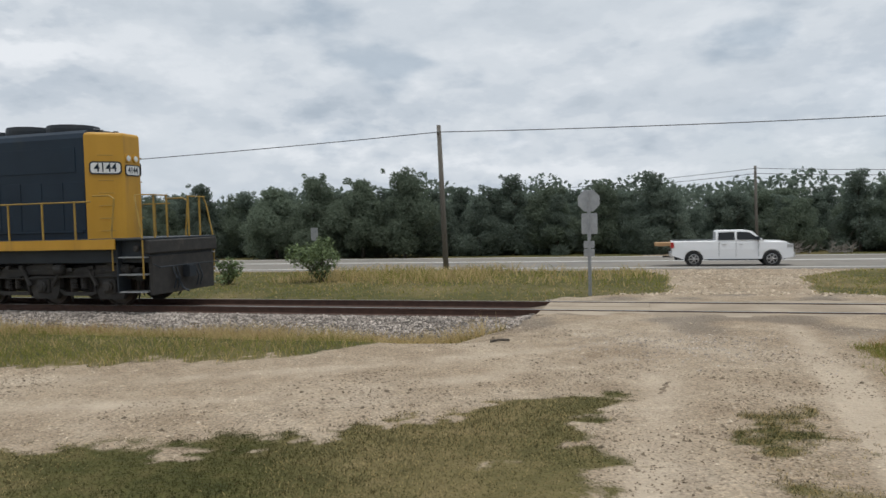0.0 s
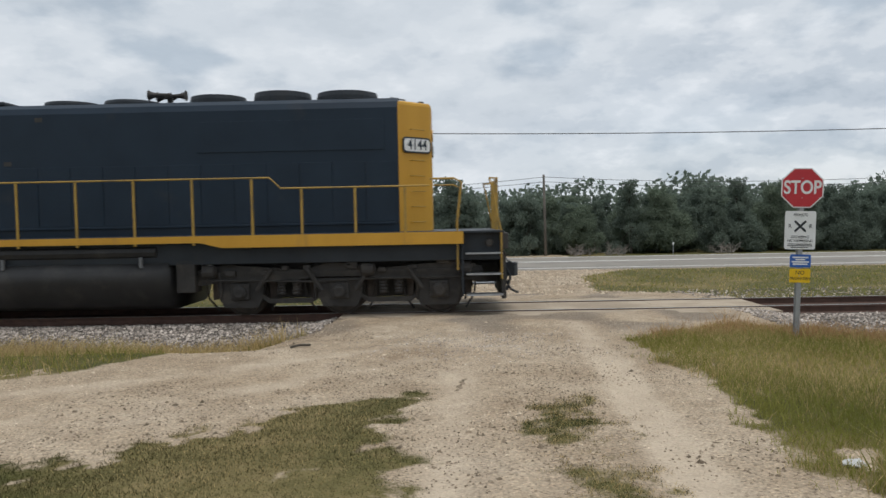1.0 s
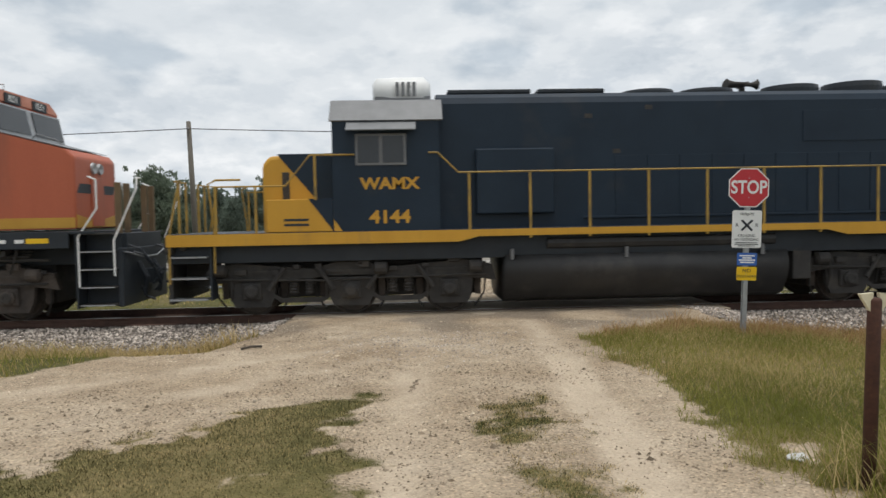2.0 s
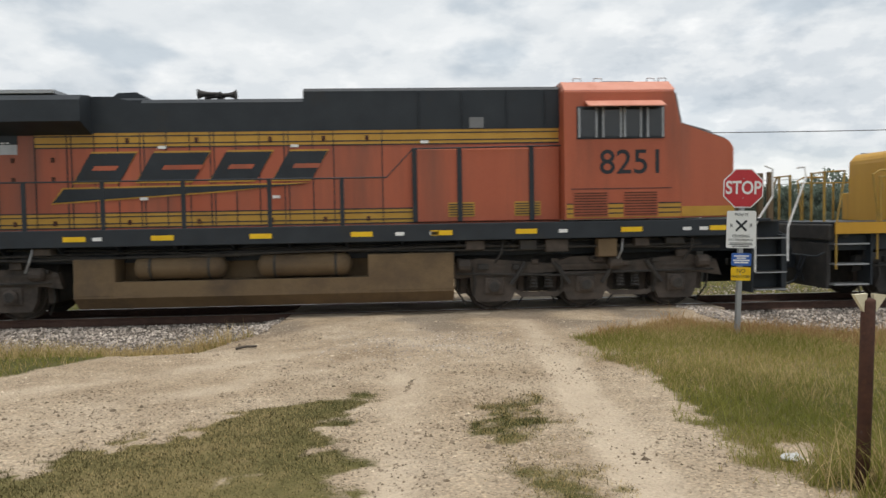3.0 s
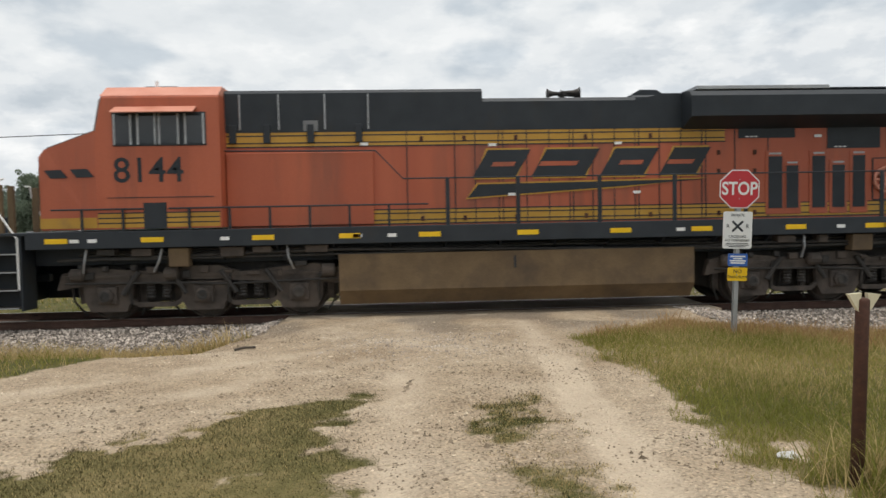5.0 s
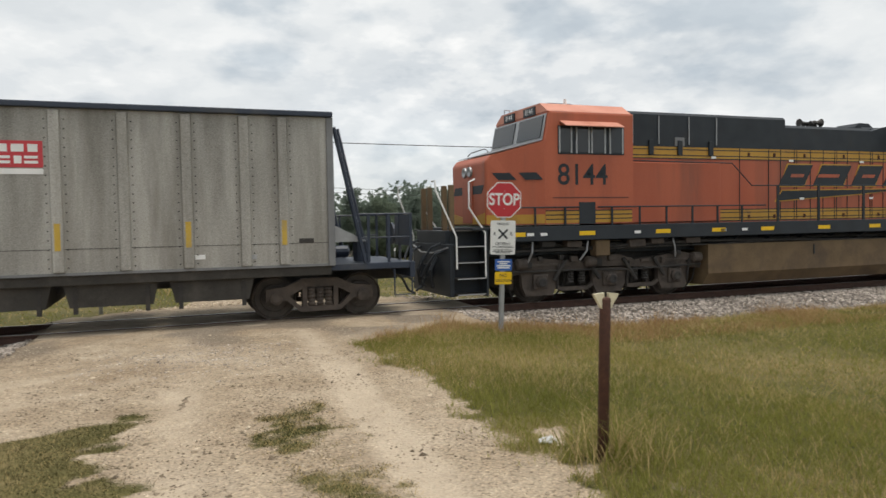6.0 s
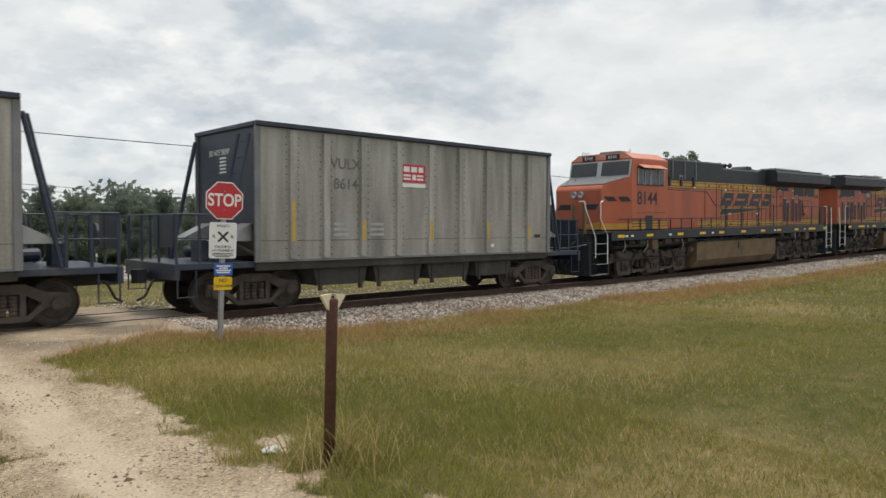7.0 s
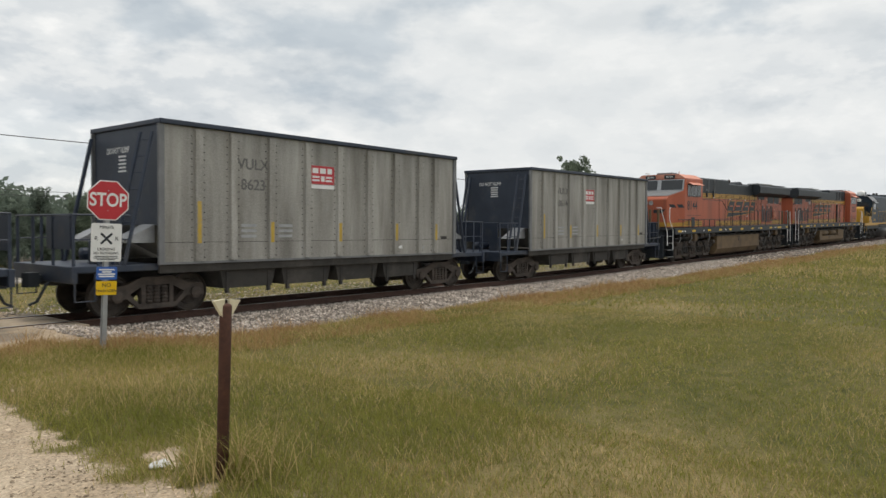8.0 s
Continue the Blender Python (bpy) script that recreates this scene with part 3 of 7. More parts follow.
# ---------------------------------------------------------------- grass
def blades(name, spots, material, seed):
    """Grass as bent tapering blades; spots are (x, y, z, height, width)."""
    r = np.random.RandomState(seed)
    s = np.array(spots)
    n = len(s)
    a, lean, la = r.uniform(0, 6.283, n), r.uniform(0.25, 1.2, n), r.uniform(0, 6.283, n)
    dx, dy = np.cos(a) * s[:, 4] / 2, np.sin(a) * s[:, 4] / 2
    lx, ly = np.cos(la) * lean * s[:, 3], np.sin(la) * lean * s[:, 3]
    x, y, z, h = s[:, 0], s[:, 1], s[:, 2] - 0.01, s[:, 3]
    v = np.stack([np.c_[x - dx, y - dy, z], np.c_[x + dx, y + dy, z],
                  np.c_[x + 0.35 * lx + 0.7 * dx, y + 0.35 * ly + 0.7 * dy, z + 0.6 * h], np.c_[x + 0.35 * lx - 0.7 * dx, y + 0.35 * ly - 0.7 * dy, z + 0.6 * h],
                  np.c_[x + lx, y + ly, z + h]], 1).reshape(-1, 3)
    k = np.arange(n) * 5
    me = bpy.data.meshes.new(name)
    me.vertices.add(5 * n)
    me.vertices.foreach_set("co", v.ravel())
    loops = np.concatenate([np.stack([k, k + 1, k + 2, k + 3], 1), np.stack([k + 3, k + 2, k + 4], 1)], 1).ravel()
    me.loops.add(len(loops))
    me.loops.foreach_set("vertex_index", loops)
    me.polygons.add(2 * n)
    starts = np.stack([np.arange(n) * 7, np.arange(n) * 7 + 4], 1).ravel()
    me.polygons.foreach_set("loop_start", starts)
    me.update(calc_edges=True)
    me.validate()
    me.materials.append(M[material])
    return tagged(new(name, me), kind="stuff")


def build_grass():
    r = np.random.RandomState(21)
    green, dry, turf, brown = [], [], [], []

    def sow(n, x0, x1, y0, y1, h0, h1, w, dryness, bias=1.0, thin=0.0, short=False):
        for _ in range(n):
            x, y = r.uniform(x0, x1), y0 + (y1 - y0) * r.rand() ** bias
            c = grass_cover(x, y)
            if c < 0.12 + 0.75 * r.rand() or (thin and nz(x, y, 1.3, 8.8) < thin * r.rand()):
                continue
            tall = 0.45 + 1.1 * (0.5 + 0.5 * nz(x, y, 0.55, 6.1))
            d = dryness + 0.35 * nz(x, y, 0.45, 9.1)
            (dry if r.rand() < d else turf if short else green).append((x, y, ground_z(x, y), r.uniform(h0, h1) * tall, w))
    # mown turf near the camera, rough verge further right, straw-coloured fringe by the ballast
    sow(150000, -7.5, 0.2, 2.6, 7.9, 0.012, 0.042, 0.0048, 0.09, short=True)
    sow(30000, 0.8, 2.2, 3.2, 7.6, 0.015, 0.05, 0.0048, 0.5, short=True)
    sow(26000, 2.4, 4.2, 3.0, 11.5, 0.04, 0.13, 0.0065, 0.08)
    sow(34000, 4.2, 6.5, 3.0, 11.5, 0.04, 0.11, 0.0065, 0.26)
    sow(130000, 6, 16, 0.0, 11.5, 0.03, 0.08, 0.0065, 0.3)
    sow(16000, 2.4, 6.5, 0.0, 3.0, 0.03, 0.09, 0.0065, 0.15)
    sow(45000, 16, 48, -2, 12.3, 0.04, 0.12, 0.022, 0.25)
    sow(20000, 48, 130, -8, 12.3, 0.06, 0.16, 0.07, 0.3)
    sow(26000, -16, -2.3, 6.6, 13.0, 0.04, 0.16, 0.011, 0.48)
    sow(9000, -16, -2.3, 10.4, 13.0, 0.12, 0.34, 0.012, 0.92)
    sow(15000, 2.8, 15, 10.0, 13.0, 0.05, 0.15, 0.007, 0.7)
    sow(9000, 15, 38, 9.0, 13.2, 0.06, 0.17, 0.02, 0.75)
    sow(9000, 30, 75, 2, 12.5, 0.10, 0.25, 0.03, 0.6)
    sow(40000, -30, 42, 18.6, 35.0, 0.03, 0.10, 0.03, 0.38)
    sow(2600, -15, -6, 25.5, 34.5, 0.2, 0.6, 0.03, 0.7)
    sow(900, -10, 2, 24, 34.5, 0.15, 0.5, 0.04, 0.6)
    sow(4000, 3.0, 12, 3.4, 9.5, 0.06, 0.2, 0.009, 0.2)
    sow(14000, 6, 40, 9.0, 13.2, 0.05, 0.14, 0.012, 0.8)
    for _ in range(42000):
        x = 2.6 + 55 * r.rand() ** 1.6
        off = 3.05 + 2.05 * smooth_step(5.0, 7.2, x) + 1.9 * r.rand() ** 1.3
        y = track_y(x) - off
        if grass_cover(x, y) > 0.4 and nz(x, y, 0.9, 14.0) > -0.25:
            (brown if r.rand() < 0.6 else dry if r.rand() < 0.6 else green).append((x, y, ground_z(x, y), r.uniform(0.05, 0.15) * (0.6 + 0.5 * nz(x, y, 1.3, 4.0) + 0.3), 0.008 if x < 15 else 0.016))
    # tall straw tufts between the ballast and the field
    for k in range(2300):
        tx = 3.4 + 60 * r.rand() ** 1.5 if k < 1900 else r.uniform(-14, -5)
        ty = track_y(tx) - 3.1 - 2.05 * smooth_step(5.0, 7.2, tx) - 1.7 * r.rand() ** 1.5
        if grass_cover(tx, ty) < 0.3 or nz(tx, ty, 0.5, 23.0) < -0.25:
            continue
        tall = r.uniform(0.10, 0.26) if k % 9 else r.uniform(0.25, 0.45)
        for _ in range(34):
            x, y = tx + r.normal(0, 0.16), ty + r.normal(0, 0.14)
            (brown if r.rand() < 0.85 else dry).append((x, y, ground_z(x, y), tall * r.uniform(0.5, 1.0), 0.007 if tx < 15 else 0.014))
    # long stalks round the steel post
    for _ in range(420):
        a, q = r.uniform(0, 6.28), abs(r.normal(0, 0.28))
        x, y = POST_X + q * math.cos(a) + 0.15, POST_Y + q * math.sin(a)
        (dry if r.rand() < 0.5 else green).append((x, y, ground_z(x, y), r.uniform(0.15, 0.5), 0.008))
    tagged(blades("green_grass", green, "blade_green", 1), "short rough green grass on the verges", "grass")
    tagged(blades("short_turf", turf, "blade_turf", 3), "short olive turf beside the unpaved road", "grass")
    tagged(blades("brown_grass", brown, "blade_brown", 4), "tall brown seeding grass beside the ballast", "grass")
    tagged(blades("dry_grass", dry, "blade_dry", 2), "straw-coloured dry grass along the ballast", "grass")


POST_X, POST_Y = 3.42, 4.42
build_grass()


# ---------------------------------------------------------------- signs, posts, poles
def octagon(r):
    return [(r * math.cos(radians(22.5 + 45 * k)) / math.cos(radians(22.5)), r * math.sin(radians(22.5 + 45 * k)) / math.cos(radians(22.5))) for k in range(8)]


def plate(name, pts, t, material, parent, m, label="", r=0.0):
    bm = bmesh.new()
    prism(bm, pts, "z", 0, t)
    if r:
        bmesh.ops.bevel(bm, geom=[e for e in bm.edges if abs(e.verts[0].co.z - e.verts[1].co.z) > t * 0.9], offset=r, segments=4, affect="EDGES", profile=0.5)
    ob = part(name, bm, material, parent, label)
    ob.matrix_basis = m
    return ob


def rect(w, h):
    return [(-w / 2, -h / 2), (w / 2, -h / 2), (w / 2, h / 2), (-w / 2, h / 2)]


def up(x, y, z):
    """Upright, facing -y."""
    return pose(x, y, z, 90, 0, 0)


def crossing_sign(m, label, lift=0.0):
    s = thing("stop_sign", m, label, "sign")
    bm = bmesh.new()
    box(bm, -0.03, 0.03, 0.0, 0.004, -0.3, 2.58 + lift)
    for sx in (-1, 1):
        box(bm, sx * 0.03 - 0.002, sx * 0.03 + 0.002, -0.002, 0.035, -0.3, 2.58 + lift)
        box(bm, min(sx * 0.03, sx * 0.048), max(sx * 0.03, sx * 0.048), 0.032, 0.036, -0.3, 2.58 + lift)
    part("post", bm, "galv", s, "galvanised channel post")
    o = plate("stop_plate", octagon(0.305), 0.004, "white", s, up(0, -0.006, 2.31 + lift), "red octagonal plate with white border")
    plate("red_field", octagon(0.288), 0.002, "red", o, pose(0, 0, 0.004))
    writing("STOP", 0.285, "white", o, pose(0, 0, 0.007), bold=0.006, squeeze=0.8)
    p = plate("crossing_plate", rect(0.45, 0.59), 0.004, "white", s, up(-0.01, -0.006, 1.66 + lift), "white private crossing plate", 0.03)
    bm = bmesh.new()
    for a in (45, -45):
        k = len(bm.verts)
        box(bm, -0.115, 0.115, -0.017, 0.017, 0.0042, 0.0056 + 0.0008 * (a > 0))
        bm.verts.ensure_lookup_table()
        bmesh.ops.rotate(bm, verts=bm.verts[k:], cent=(0, 0, 0), matrix=Matrix.Rotation(radians(a), 3, "Z"))
    part("crossbuck", bm, "black", p).matrix_basis = pose(0, 0.06, 0)
    writing("PRIVATE", 0.062, "black", p, pose(0, 0.235, 0.005), squeeze=0.9)
    writing("R", 0.085, "black", p, pose(-0.15, 0.06, 0.005))
    writing("R", 0.085, "black", p, pose(0.15, 0.06, 0.005))
    writing("CROSSING", 0.062, "black", p, pose(0, -0.105, 0.005), squeeze=0.9)
    writing("NO TRESPASSING", 0.052, "black", p, pose(0, -0.165, 0.005), squeeze=0.9)
    bm = bmesh.new()
    for y, w in ((-0.215, 0.34), (-0.24, 0.36), (-0.265, 0.26)):
        box(bm, -w / 2, w / 2, y - 0.006, y + 0.006, 0.0042, 0.0055)
    part("small_print", bm, "black", p)
    b = plate("notice_plate", rect(0.305, 0.2), 0.003, "blue", s, up(0.01, -0.005, 1.185 + 0.7 * lift), "blue emergency notice plate", 0.02)
    bm = bmesh.new()
    for y, w in ((0.055, 0.23), (0.02, 0.14), (-0.015, 0.25), (-0.05, 0.22)):
        box(bm, -w / 2, w / 2, y - 0.011, y + 0.011, 0.0032, 0.0045)
    part("small_print", bm, "white", b)
    y = plate("horn_plate", rect(0.305, 0.215), 0.003, "signyellow", s, up(0.01, -0.005, 0.955 + 0.7 * lift), "yellow train horn plate", 0.02)
    writing("NO", 0.085, "black", y, pose(0, 0.045, 0.004))
    writing("TRAIN HORN", 0.062, "black", y, pose(0, -0.045, 0.004), squeeze=0.8)
    for pts, w, z, rr in ((octagon(0.305), 0.0, 2.31, 0.0), (rect(0.45, 0.59), -0.01, 1.66, 0.03), (rect(0.305, 0.2), 0.01, 1.185, 0.02), (rect(0.305, 0.215), 0.01, 0.955, 0.02)):
        plate("plate_back", pts, 0.002, "galv", s, up(w, -0.003, z + lift * (1 if z > 1.5 else 0.7)), "bare grey back of a plate", rr)
    for z in (2.16 + lift, 2.46 + lift, 1.45 + lift, 1.87 + lift, 1.2 + 0.7 * lift, 0.95 + 0.7 * lift):
        bm = bmesh.new()
        rod(bm, (0, -0.016, z), (0, 0.012, z), 0.009, None, 6)
        part("bolt", bm, "galv", s)
    return s


near_sign = crossing_sign(pose(5.635, 10.9, ground_z(5.63, 10.9) + 0.0, 1.2, 1.6, -8), "red stop sign with white, blue and yellow plates")
far_sign = crossing_sign(pose(-1.47, 20.4, ground_z(-1.47, 20.4), 0, 0, 180), "stop sign seen from its bare grey back", 0.40)


def steel_post():
    s = thing("steel_post", pose(POST_X, POST_Y, ground_z(POST_X, POST_Y), 0, 1.5, 0), "rusty brown steel post with torn pale caps", "post")
    bm = bmesh.new()
    ring_lathe(bm, [(-0.3, 0.045), (1.28, 0.045), (1.29, 0.042), (1.30, 0.03)], (0, 0, 0), (0, 0, 1), 16)
    part("post", bm, "rust", s, smooth=True)
    for sx in (-1, 1):
        bm = bmesh.new()
        prism(bm, [(sx * 0.035, 1.20), (sx * 0.115, 1.325), (sx * 0.02, 1.335)], "y", -0.02, 0.012)
        part("flag", bm, "cream", s, "pale cream reflector flap")
    return s


M["cream"] = mat("cream_plastic", (0.55, 0.48, 0.32), (0.66, 0.6, 0.44), 0.6, bump=0.03)
steel_post()


def litter():
    bm = bmesh.new()
    bmesh.ops.create_icosphere(bm, subdivisions=3, radius=0.07)
    for v in bm.verts:
        n = noise.noise(v.co * 22) * 0.35
        v.co = Vector((v.co.x * 1.35, v.co.y * 0.9, max(0.0, v.co.z * 0.55))) * (1 + n)
    ob = part("paper_scrap", bm, "paper")
    ob.matrix_basis = pose(3.30, 5.08, ground_z(3.3, 5.08) + 0.01, 0, 0, 20)
    tagged(ob, "crumpled white paper scrap lying in the grass", "litter")
    bm = bmesh.new()
    pipe(bm, [(-0.16, 0, 0.02), (-0.02, 0.02, 0.035), (0.15, -0.01, 0.03)], 0.02)
    ob = part("stick", bm, "bark")
    ob.matrix_basis = pose(-2.05, 10.6, ground_z(-2.05, 10.6), 0, 0, 25)
    tagged(ob, "dark broken stick lying on the gravel", "stick")
    bm = bmesh.new()
    for k in range(11):
        s = 0.02 * math.sin(2.1 * k)
        box(bm, -0.02 + s, 0.012 + s + 0.012 * (k % 3), -0.42 + 0.078 * k, -0.348 + 0.078 * k, 0, 0.012 + 0.004 * (k % 2), 0.004)
    ob = part("clod", bm, "clod")
    ob.matrix_basis = pose(0.36, 8.05, ground_z(0.36, 8.05) - 0.005, 0, 0, -8)
    tagged(ob, "dark strip of debris on the gravel", "debris")


litter()


def pole(m, h, r, label, arm=False):
    s = thing("utility_pole", m, label, "pole")
    bm = bmesh.new()
    ring_lathe(bm, [(-0.5, r), (h * 0.5, r * 0.88), (h, r * 0.72), (h + 0.02, r * 0.5)], (0, 0, 0), (0, 0, 1), 14)
    part("shaft", bm, "pole", s, smooth=True)
    bm = bmesh.new()
    ring_lathe(bm, [(0, 0.03), (0.05, 0.06), (0.09, 0.03), (0.13, 0.05), (0.16, 0.02)], (0.0, -r * 0.8, h - 0.35), (0, -1, 0), 10)
    part("insulator", bm, "grey", s)
    return s


def cable(name, p, q, sag, r, label):
    bm = bmesh.new()
    n = 22
    pts = [Vector(p).lerp(Vector(q), k / n) - Vector((0, 0, 4 * sag * (k / n) * (1 - k / n))) for k in range(n + 1)]
    pipe(bm, pts, r, 5)
    tagged(part(name, bm, "wire"), label, "cable")


PX, PY = -9.85, 34.6
pole(pose(PX, PY, -0.85, 0, -1.6, 0), 7.45, 0.15, "grey weathered wooden utility pole beside the highway")
for q, sg in (((-62, 33.5, 5.6), 0.35), ((34, 35.0, 6.0), 0.35)):
    cable("power_line", (PX - 0.2, PY - 0.15, 6.25), q, sg, 0.022, "single dark power line strung between poles")
pole(pose(34.2, 35.0, -0.9), 7.6, 0.15, "grey weathered wooden utility pole beside the highway")
cable("power_line", (34, 35.0, 6.0), (90, 35.5, 6.6), 0.6, 0.022, "single dark power line strung between poles")
for x, y, h in ((8.05, 60, 6.8), (48, 60.5, 6.8), (-42, 92, 6.6)):
    pole(pose(x, y, -1.45, 0, -0.8, 0), h, 0.13, "dark slim wooden utility pole before the woods")
for z in (5.15, 4.75):
    for a, b in (((8.05, 59.8), (48, 60.3)), ((-42, 91.8), (8.05, 59.8))):
        cable("power_line", (*a, z), (*b, z), 0.7, 0.02, "thin dark power line before the woods")


# ---------------------------------------------------------------- trees
def leaf_cloud(clumps, per, size, seed, flat=0.8):
    """Leaf sprays scattered over the shells of many clumps; clumps are (x, y, z, radius)."""
    r = np.random.RandomState(seed)
    verts, faces = [], []
    for cx, cy, cz, cr in clumps:
        for _ in range(int(per * cr * cr)):
            d = r.normal(0, 1, 3)
            d /= np.linalg.norm(d) + 1e-9
            c = np.array((cx, cy, cz)) + d * cr * r.uniform(0.55, 1.08) * (1, 1, flat)
            u = r.normal(0, 1, 3); u /= np.linalg.norm(u)
            w = np.cross(u, r.normal(0, 1, 3)); w /= np.linalg.norm(w) + 1e-9
            s = size * r.uniform(0.55, 1.3)
            k = len(verts)
            verts += [tuple(c - u * s - w * s * 0.15), tuple(c - u * s * 0.1 + w * s * 0.55), tuple(c + u * s), tuple(c + u * s * 0.1 - w * s * 0.6)]
            faces.append((k, k + 1, k + 2, k + 3))
    return verts, faces


def tree(kind, seed, h, w, label, leaf="leaf_dark"):
    rng = random.Random(seed)
    t = thing("tree", pose(0, 0, 0), label, "tree", "roadside woods")
    bm = bmesh.new()
    lean = rng.uniform(-0.3, 0.3)
    top = Vector((lean, rng.uniform(-0.3, 0.3), h * 0.8))
    mid = Vector((lean * 0.3, 0, h * 0.35))
    rod(bm, (0, 0, -0.3), mid, 0.17, 0.12, 7)
    rod(bm, mid, top, 0.12, 0.03, 6)
    clumps = []
    n = 46 if kind == "juniper" else 40
    for k in range(n):
        a, f = rng.uniform(0, 6.28), (k + rng.random()) / n
        z = h * (0.05 + 0.91 * f) if kind == "juniper" else h * (0.14 + 0.79 * f)
        prof = (1 - 0.72 * f ** 1.5) if kind == "juniper" else math.sin(math.pi * min(0.97, 0.22 + 0.75 * f))
        q = w * prof * rng.uniform(0.25, 0.95) * 0.5
        c = Vector((q * math.cos(a) + lean * f, q * math.sin(a), z))
        clumps.append((*c, rng.uniform(0.55, 0.95) * (1.05 - 0.55 * f) * w / 4.2 + 0.18))
        st = mid.lerp(top, max(0, f - 0.25))
        rod(bm, st, c, 0.05, 0.015, 5)
    for k in range(7):
        a = rng.uniform(0, 6.28)
        clumps.append((lean + 0.35 * w * 0.5 * math.cos(a), 0.3 * w * math.sin(a), h * rng.uniform(0.86, 1.0), rng.uniform(0.2, 0.42)))
    part("trunk", bm, "bark", t)
    v, f = leaf_cloud(clumps, 560, 0.105, seed, 0.85)
    cr = sheet("crown", v, f, leaf)
    cr.parent = t
    return t


def woods():
    rng = random.Random(77)
    lab = {"j": "dense dark green juniper tree by the highway", "o": "rounded green oak tree by the highway"}
    protos = [tree("juniper", 1, 7.4, 4.6, lab["j"]), tree("juniper", 2, 8.3, 5.0, lab["j"]), tree("juniper", 3, 6.5, 5.4, lab["j"]),
              tree("oak", 4, 7.6, 6.2, lab["o"], "leaf_mid"), tree("oak", 5, 6.8, 5.8, lab["o"], "leaf_mid")]
    used = set()
    x = -70.0
    while x < 120:
        for row, (y0, y1) in enumerate(((60.5, 63), (63.5, 66.5), (67, 71))):
            k = rng.choice((0, 0, 1, 2, 2, 3, 4)) if x > -36 else rng.choice((3, 4, 3, 1))
            px, py, s = x + rng.uniform(-1, 1) + 1.3 * row, rng.uniform(y0, y1), rng.uniform(0.74, 0.98) * (0.90, 0.78, 0.86)[row] * (0.92 if -8 < x < 60 else 1.0)
            m = pose(px, py, ground_z(px, py), 0, 0, rng.uniform(0, 360))
            if k in used:
                ob = copy_thing(protos[k], m)
            else:
                ob = protos[k]
                ob.matrix_basis = m
                used.add(k)
            ob.scale = (s * rng.uniform(0.9, 1.15), s * rng.uniform(0.9, 1.15), s)
        x += rng.uniform(1.9, 2.7)
    for px, py, s, k in ((-25, 47.5, 0.0, 3), (56, 30.5, 1.12, 3), (60, 31.5, 1.1, 4), (-20.5, 58.5, 1.0, 3), (-24.5, 58.8, 1.02, 4), (-29, 58.5, 0.98, 3), (-33, 58.6, 0.95, 4)):
        if s:
            copy_thing(protos[k], pose(px, py, ground_z(px, py), 0, 0, px * 37)).scale = (s, s, s)


woods()


def far_woods():
    r = np.random.RandomState(31)
    clumps = []
    for x in np.arange(-130, 330, 3.0):
        for _ in range(3):
            y = r.uniform(74, 95) + (0 if abs(x) < 150 else (abs(x) - 150) * 0.15)
            clumps.append((x + r.uniform(-2, 2), y, -1.0 + r.uniform(1.0, 5.4), r.uniform(2.0, 3.4)))
    v, f = leaf_cloud(clumps, 42, 0.34, 8)
    tagged(sheet("far_woods", v, f, "leaf_dark"), "distant dark green woods beyond the highway", "woods", kind="stuff")


far_woods()


def bush(name, m, seed, w, h, label):
    rng = random.Random(seed)
    b = thing(name, m, label, "bush")
    bm = bmesh.new()
    clumps = []
    for _ in range(13):
        a, q = rng.uniform(0, 6.28), rng.uniform(0, 0.42) * w
        c = (q * math.cos(a), q * math.sin(a), rng.uniform(0.2, 0.8) * h)
        rod(bm, (0, 0, -0.1), c, 0.025, 0.008, 5)
        clumps.append((*c, rng.uniform(0.28, 0.45) * h * 0.6))
    part("stems", bm, "bark", b)
    v, f = leaf_cloud(clumps, 1150, 0.06, seed)
    c = sheet("foliage", v, f, "leaf_bush")
    c.parent = b


M["leaf_bush"] = mat("shrub_leaf", (0.10, 0.14, 0.06), (0.17, 0.215, 0.10), 0.7, scale=2.0, island=0.4, bump=0, spec=0.25)
bush("bush", pose(-12.8, 26.4, ground_z(-12.8, 26.4)), 3, 2.6, 1.95, "light green shrub in the rough verge")
bush("bush", pose(-15.9, 24.4, ground_z(-15.9, 24.4)), 5, 1.3, 1.1, "small light green shrub in the rough verge")


def dead_brush(m, seed, label):
    rng = random.Random(seed)
    bm = bmesh.new()
    for _ in range(16):
        a, e, ln = rng.uniform(0, 6.28), rng.uniform(0.15, 0.9), rng.uniform(0.5, 1.3)
        p = Vector((rng.uniform(-0.8, 0.8), rng.uniform(-0.4, 0.4), 0.05))
        q = p + Vector((math.cos(a) * math.cos(e), 0.5 * math.sin(a) * math.cos(e), math.sin(e))) * ln
        rod(bm, p, q, 0.04, 0.015, 5)
        for _ in range(3):
            s = p.lerp(q, rng.uniform(0.4, 0.95))
            rod(bm, s, s + Vector((rng.uniform(-0.5, 0.5), rng.uniform(-0.2, 0.2), rng.uniform(0.1, 0.6))), 0.018, 0.006, 4)
    ob = part("dead_brush", bm, "deadwood")
    ob.matrix_basis = m
    tagged(ob, label, "brush")


for k, (x, y) in enumerate(((10.5, 57.6), (13.4, 57.9), (22.5, 58.0))):
    dead_brush(pose(x, y, ground_z(x, y)), 40 + k, "heap of bleached dead branches before the woods")


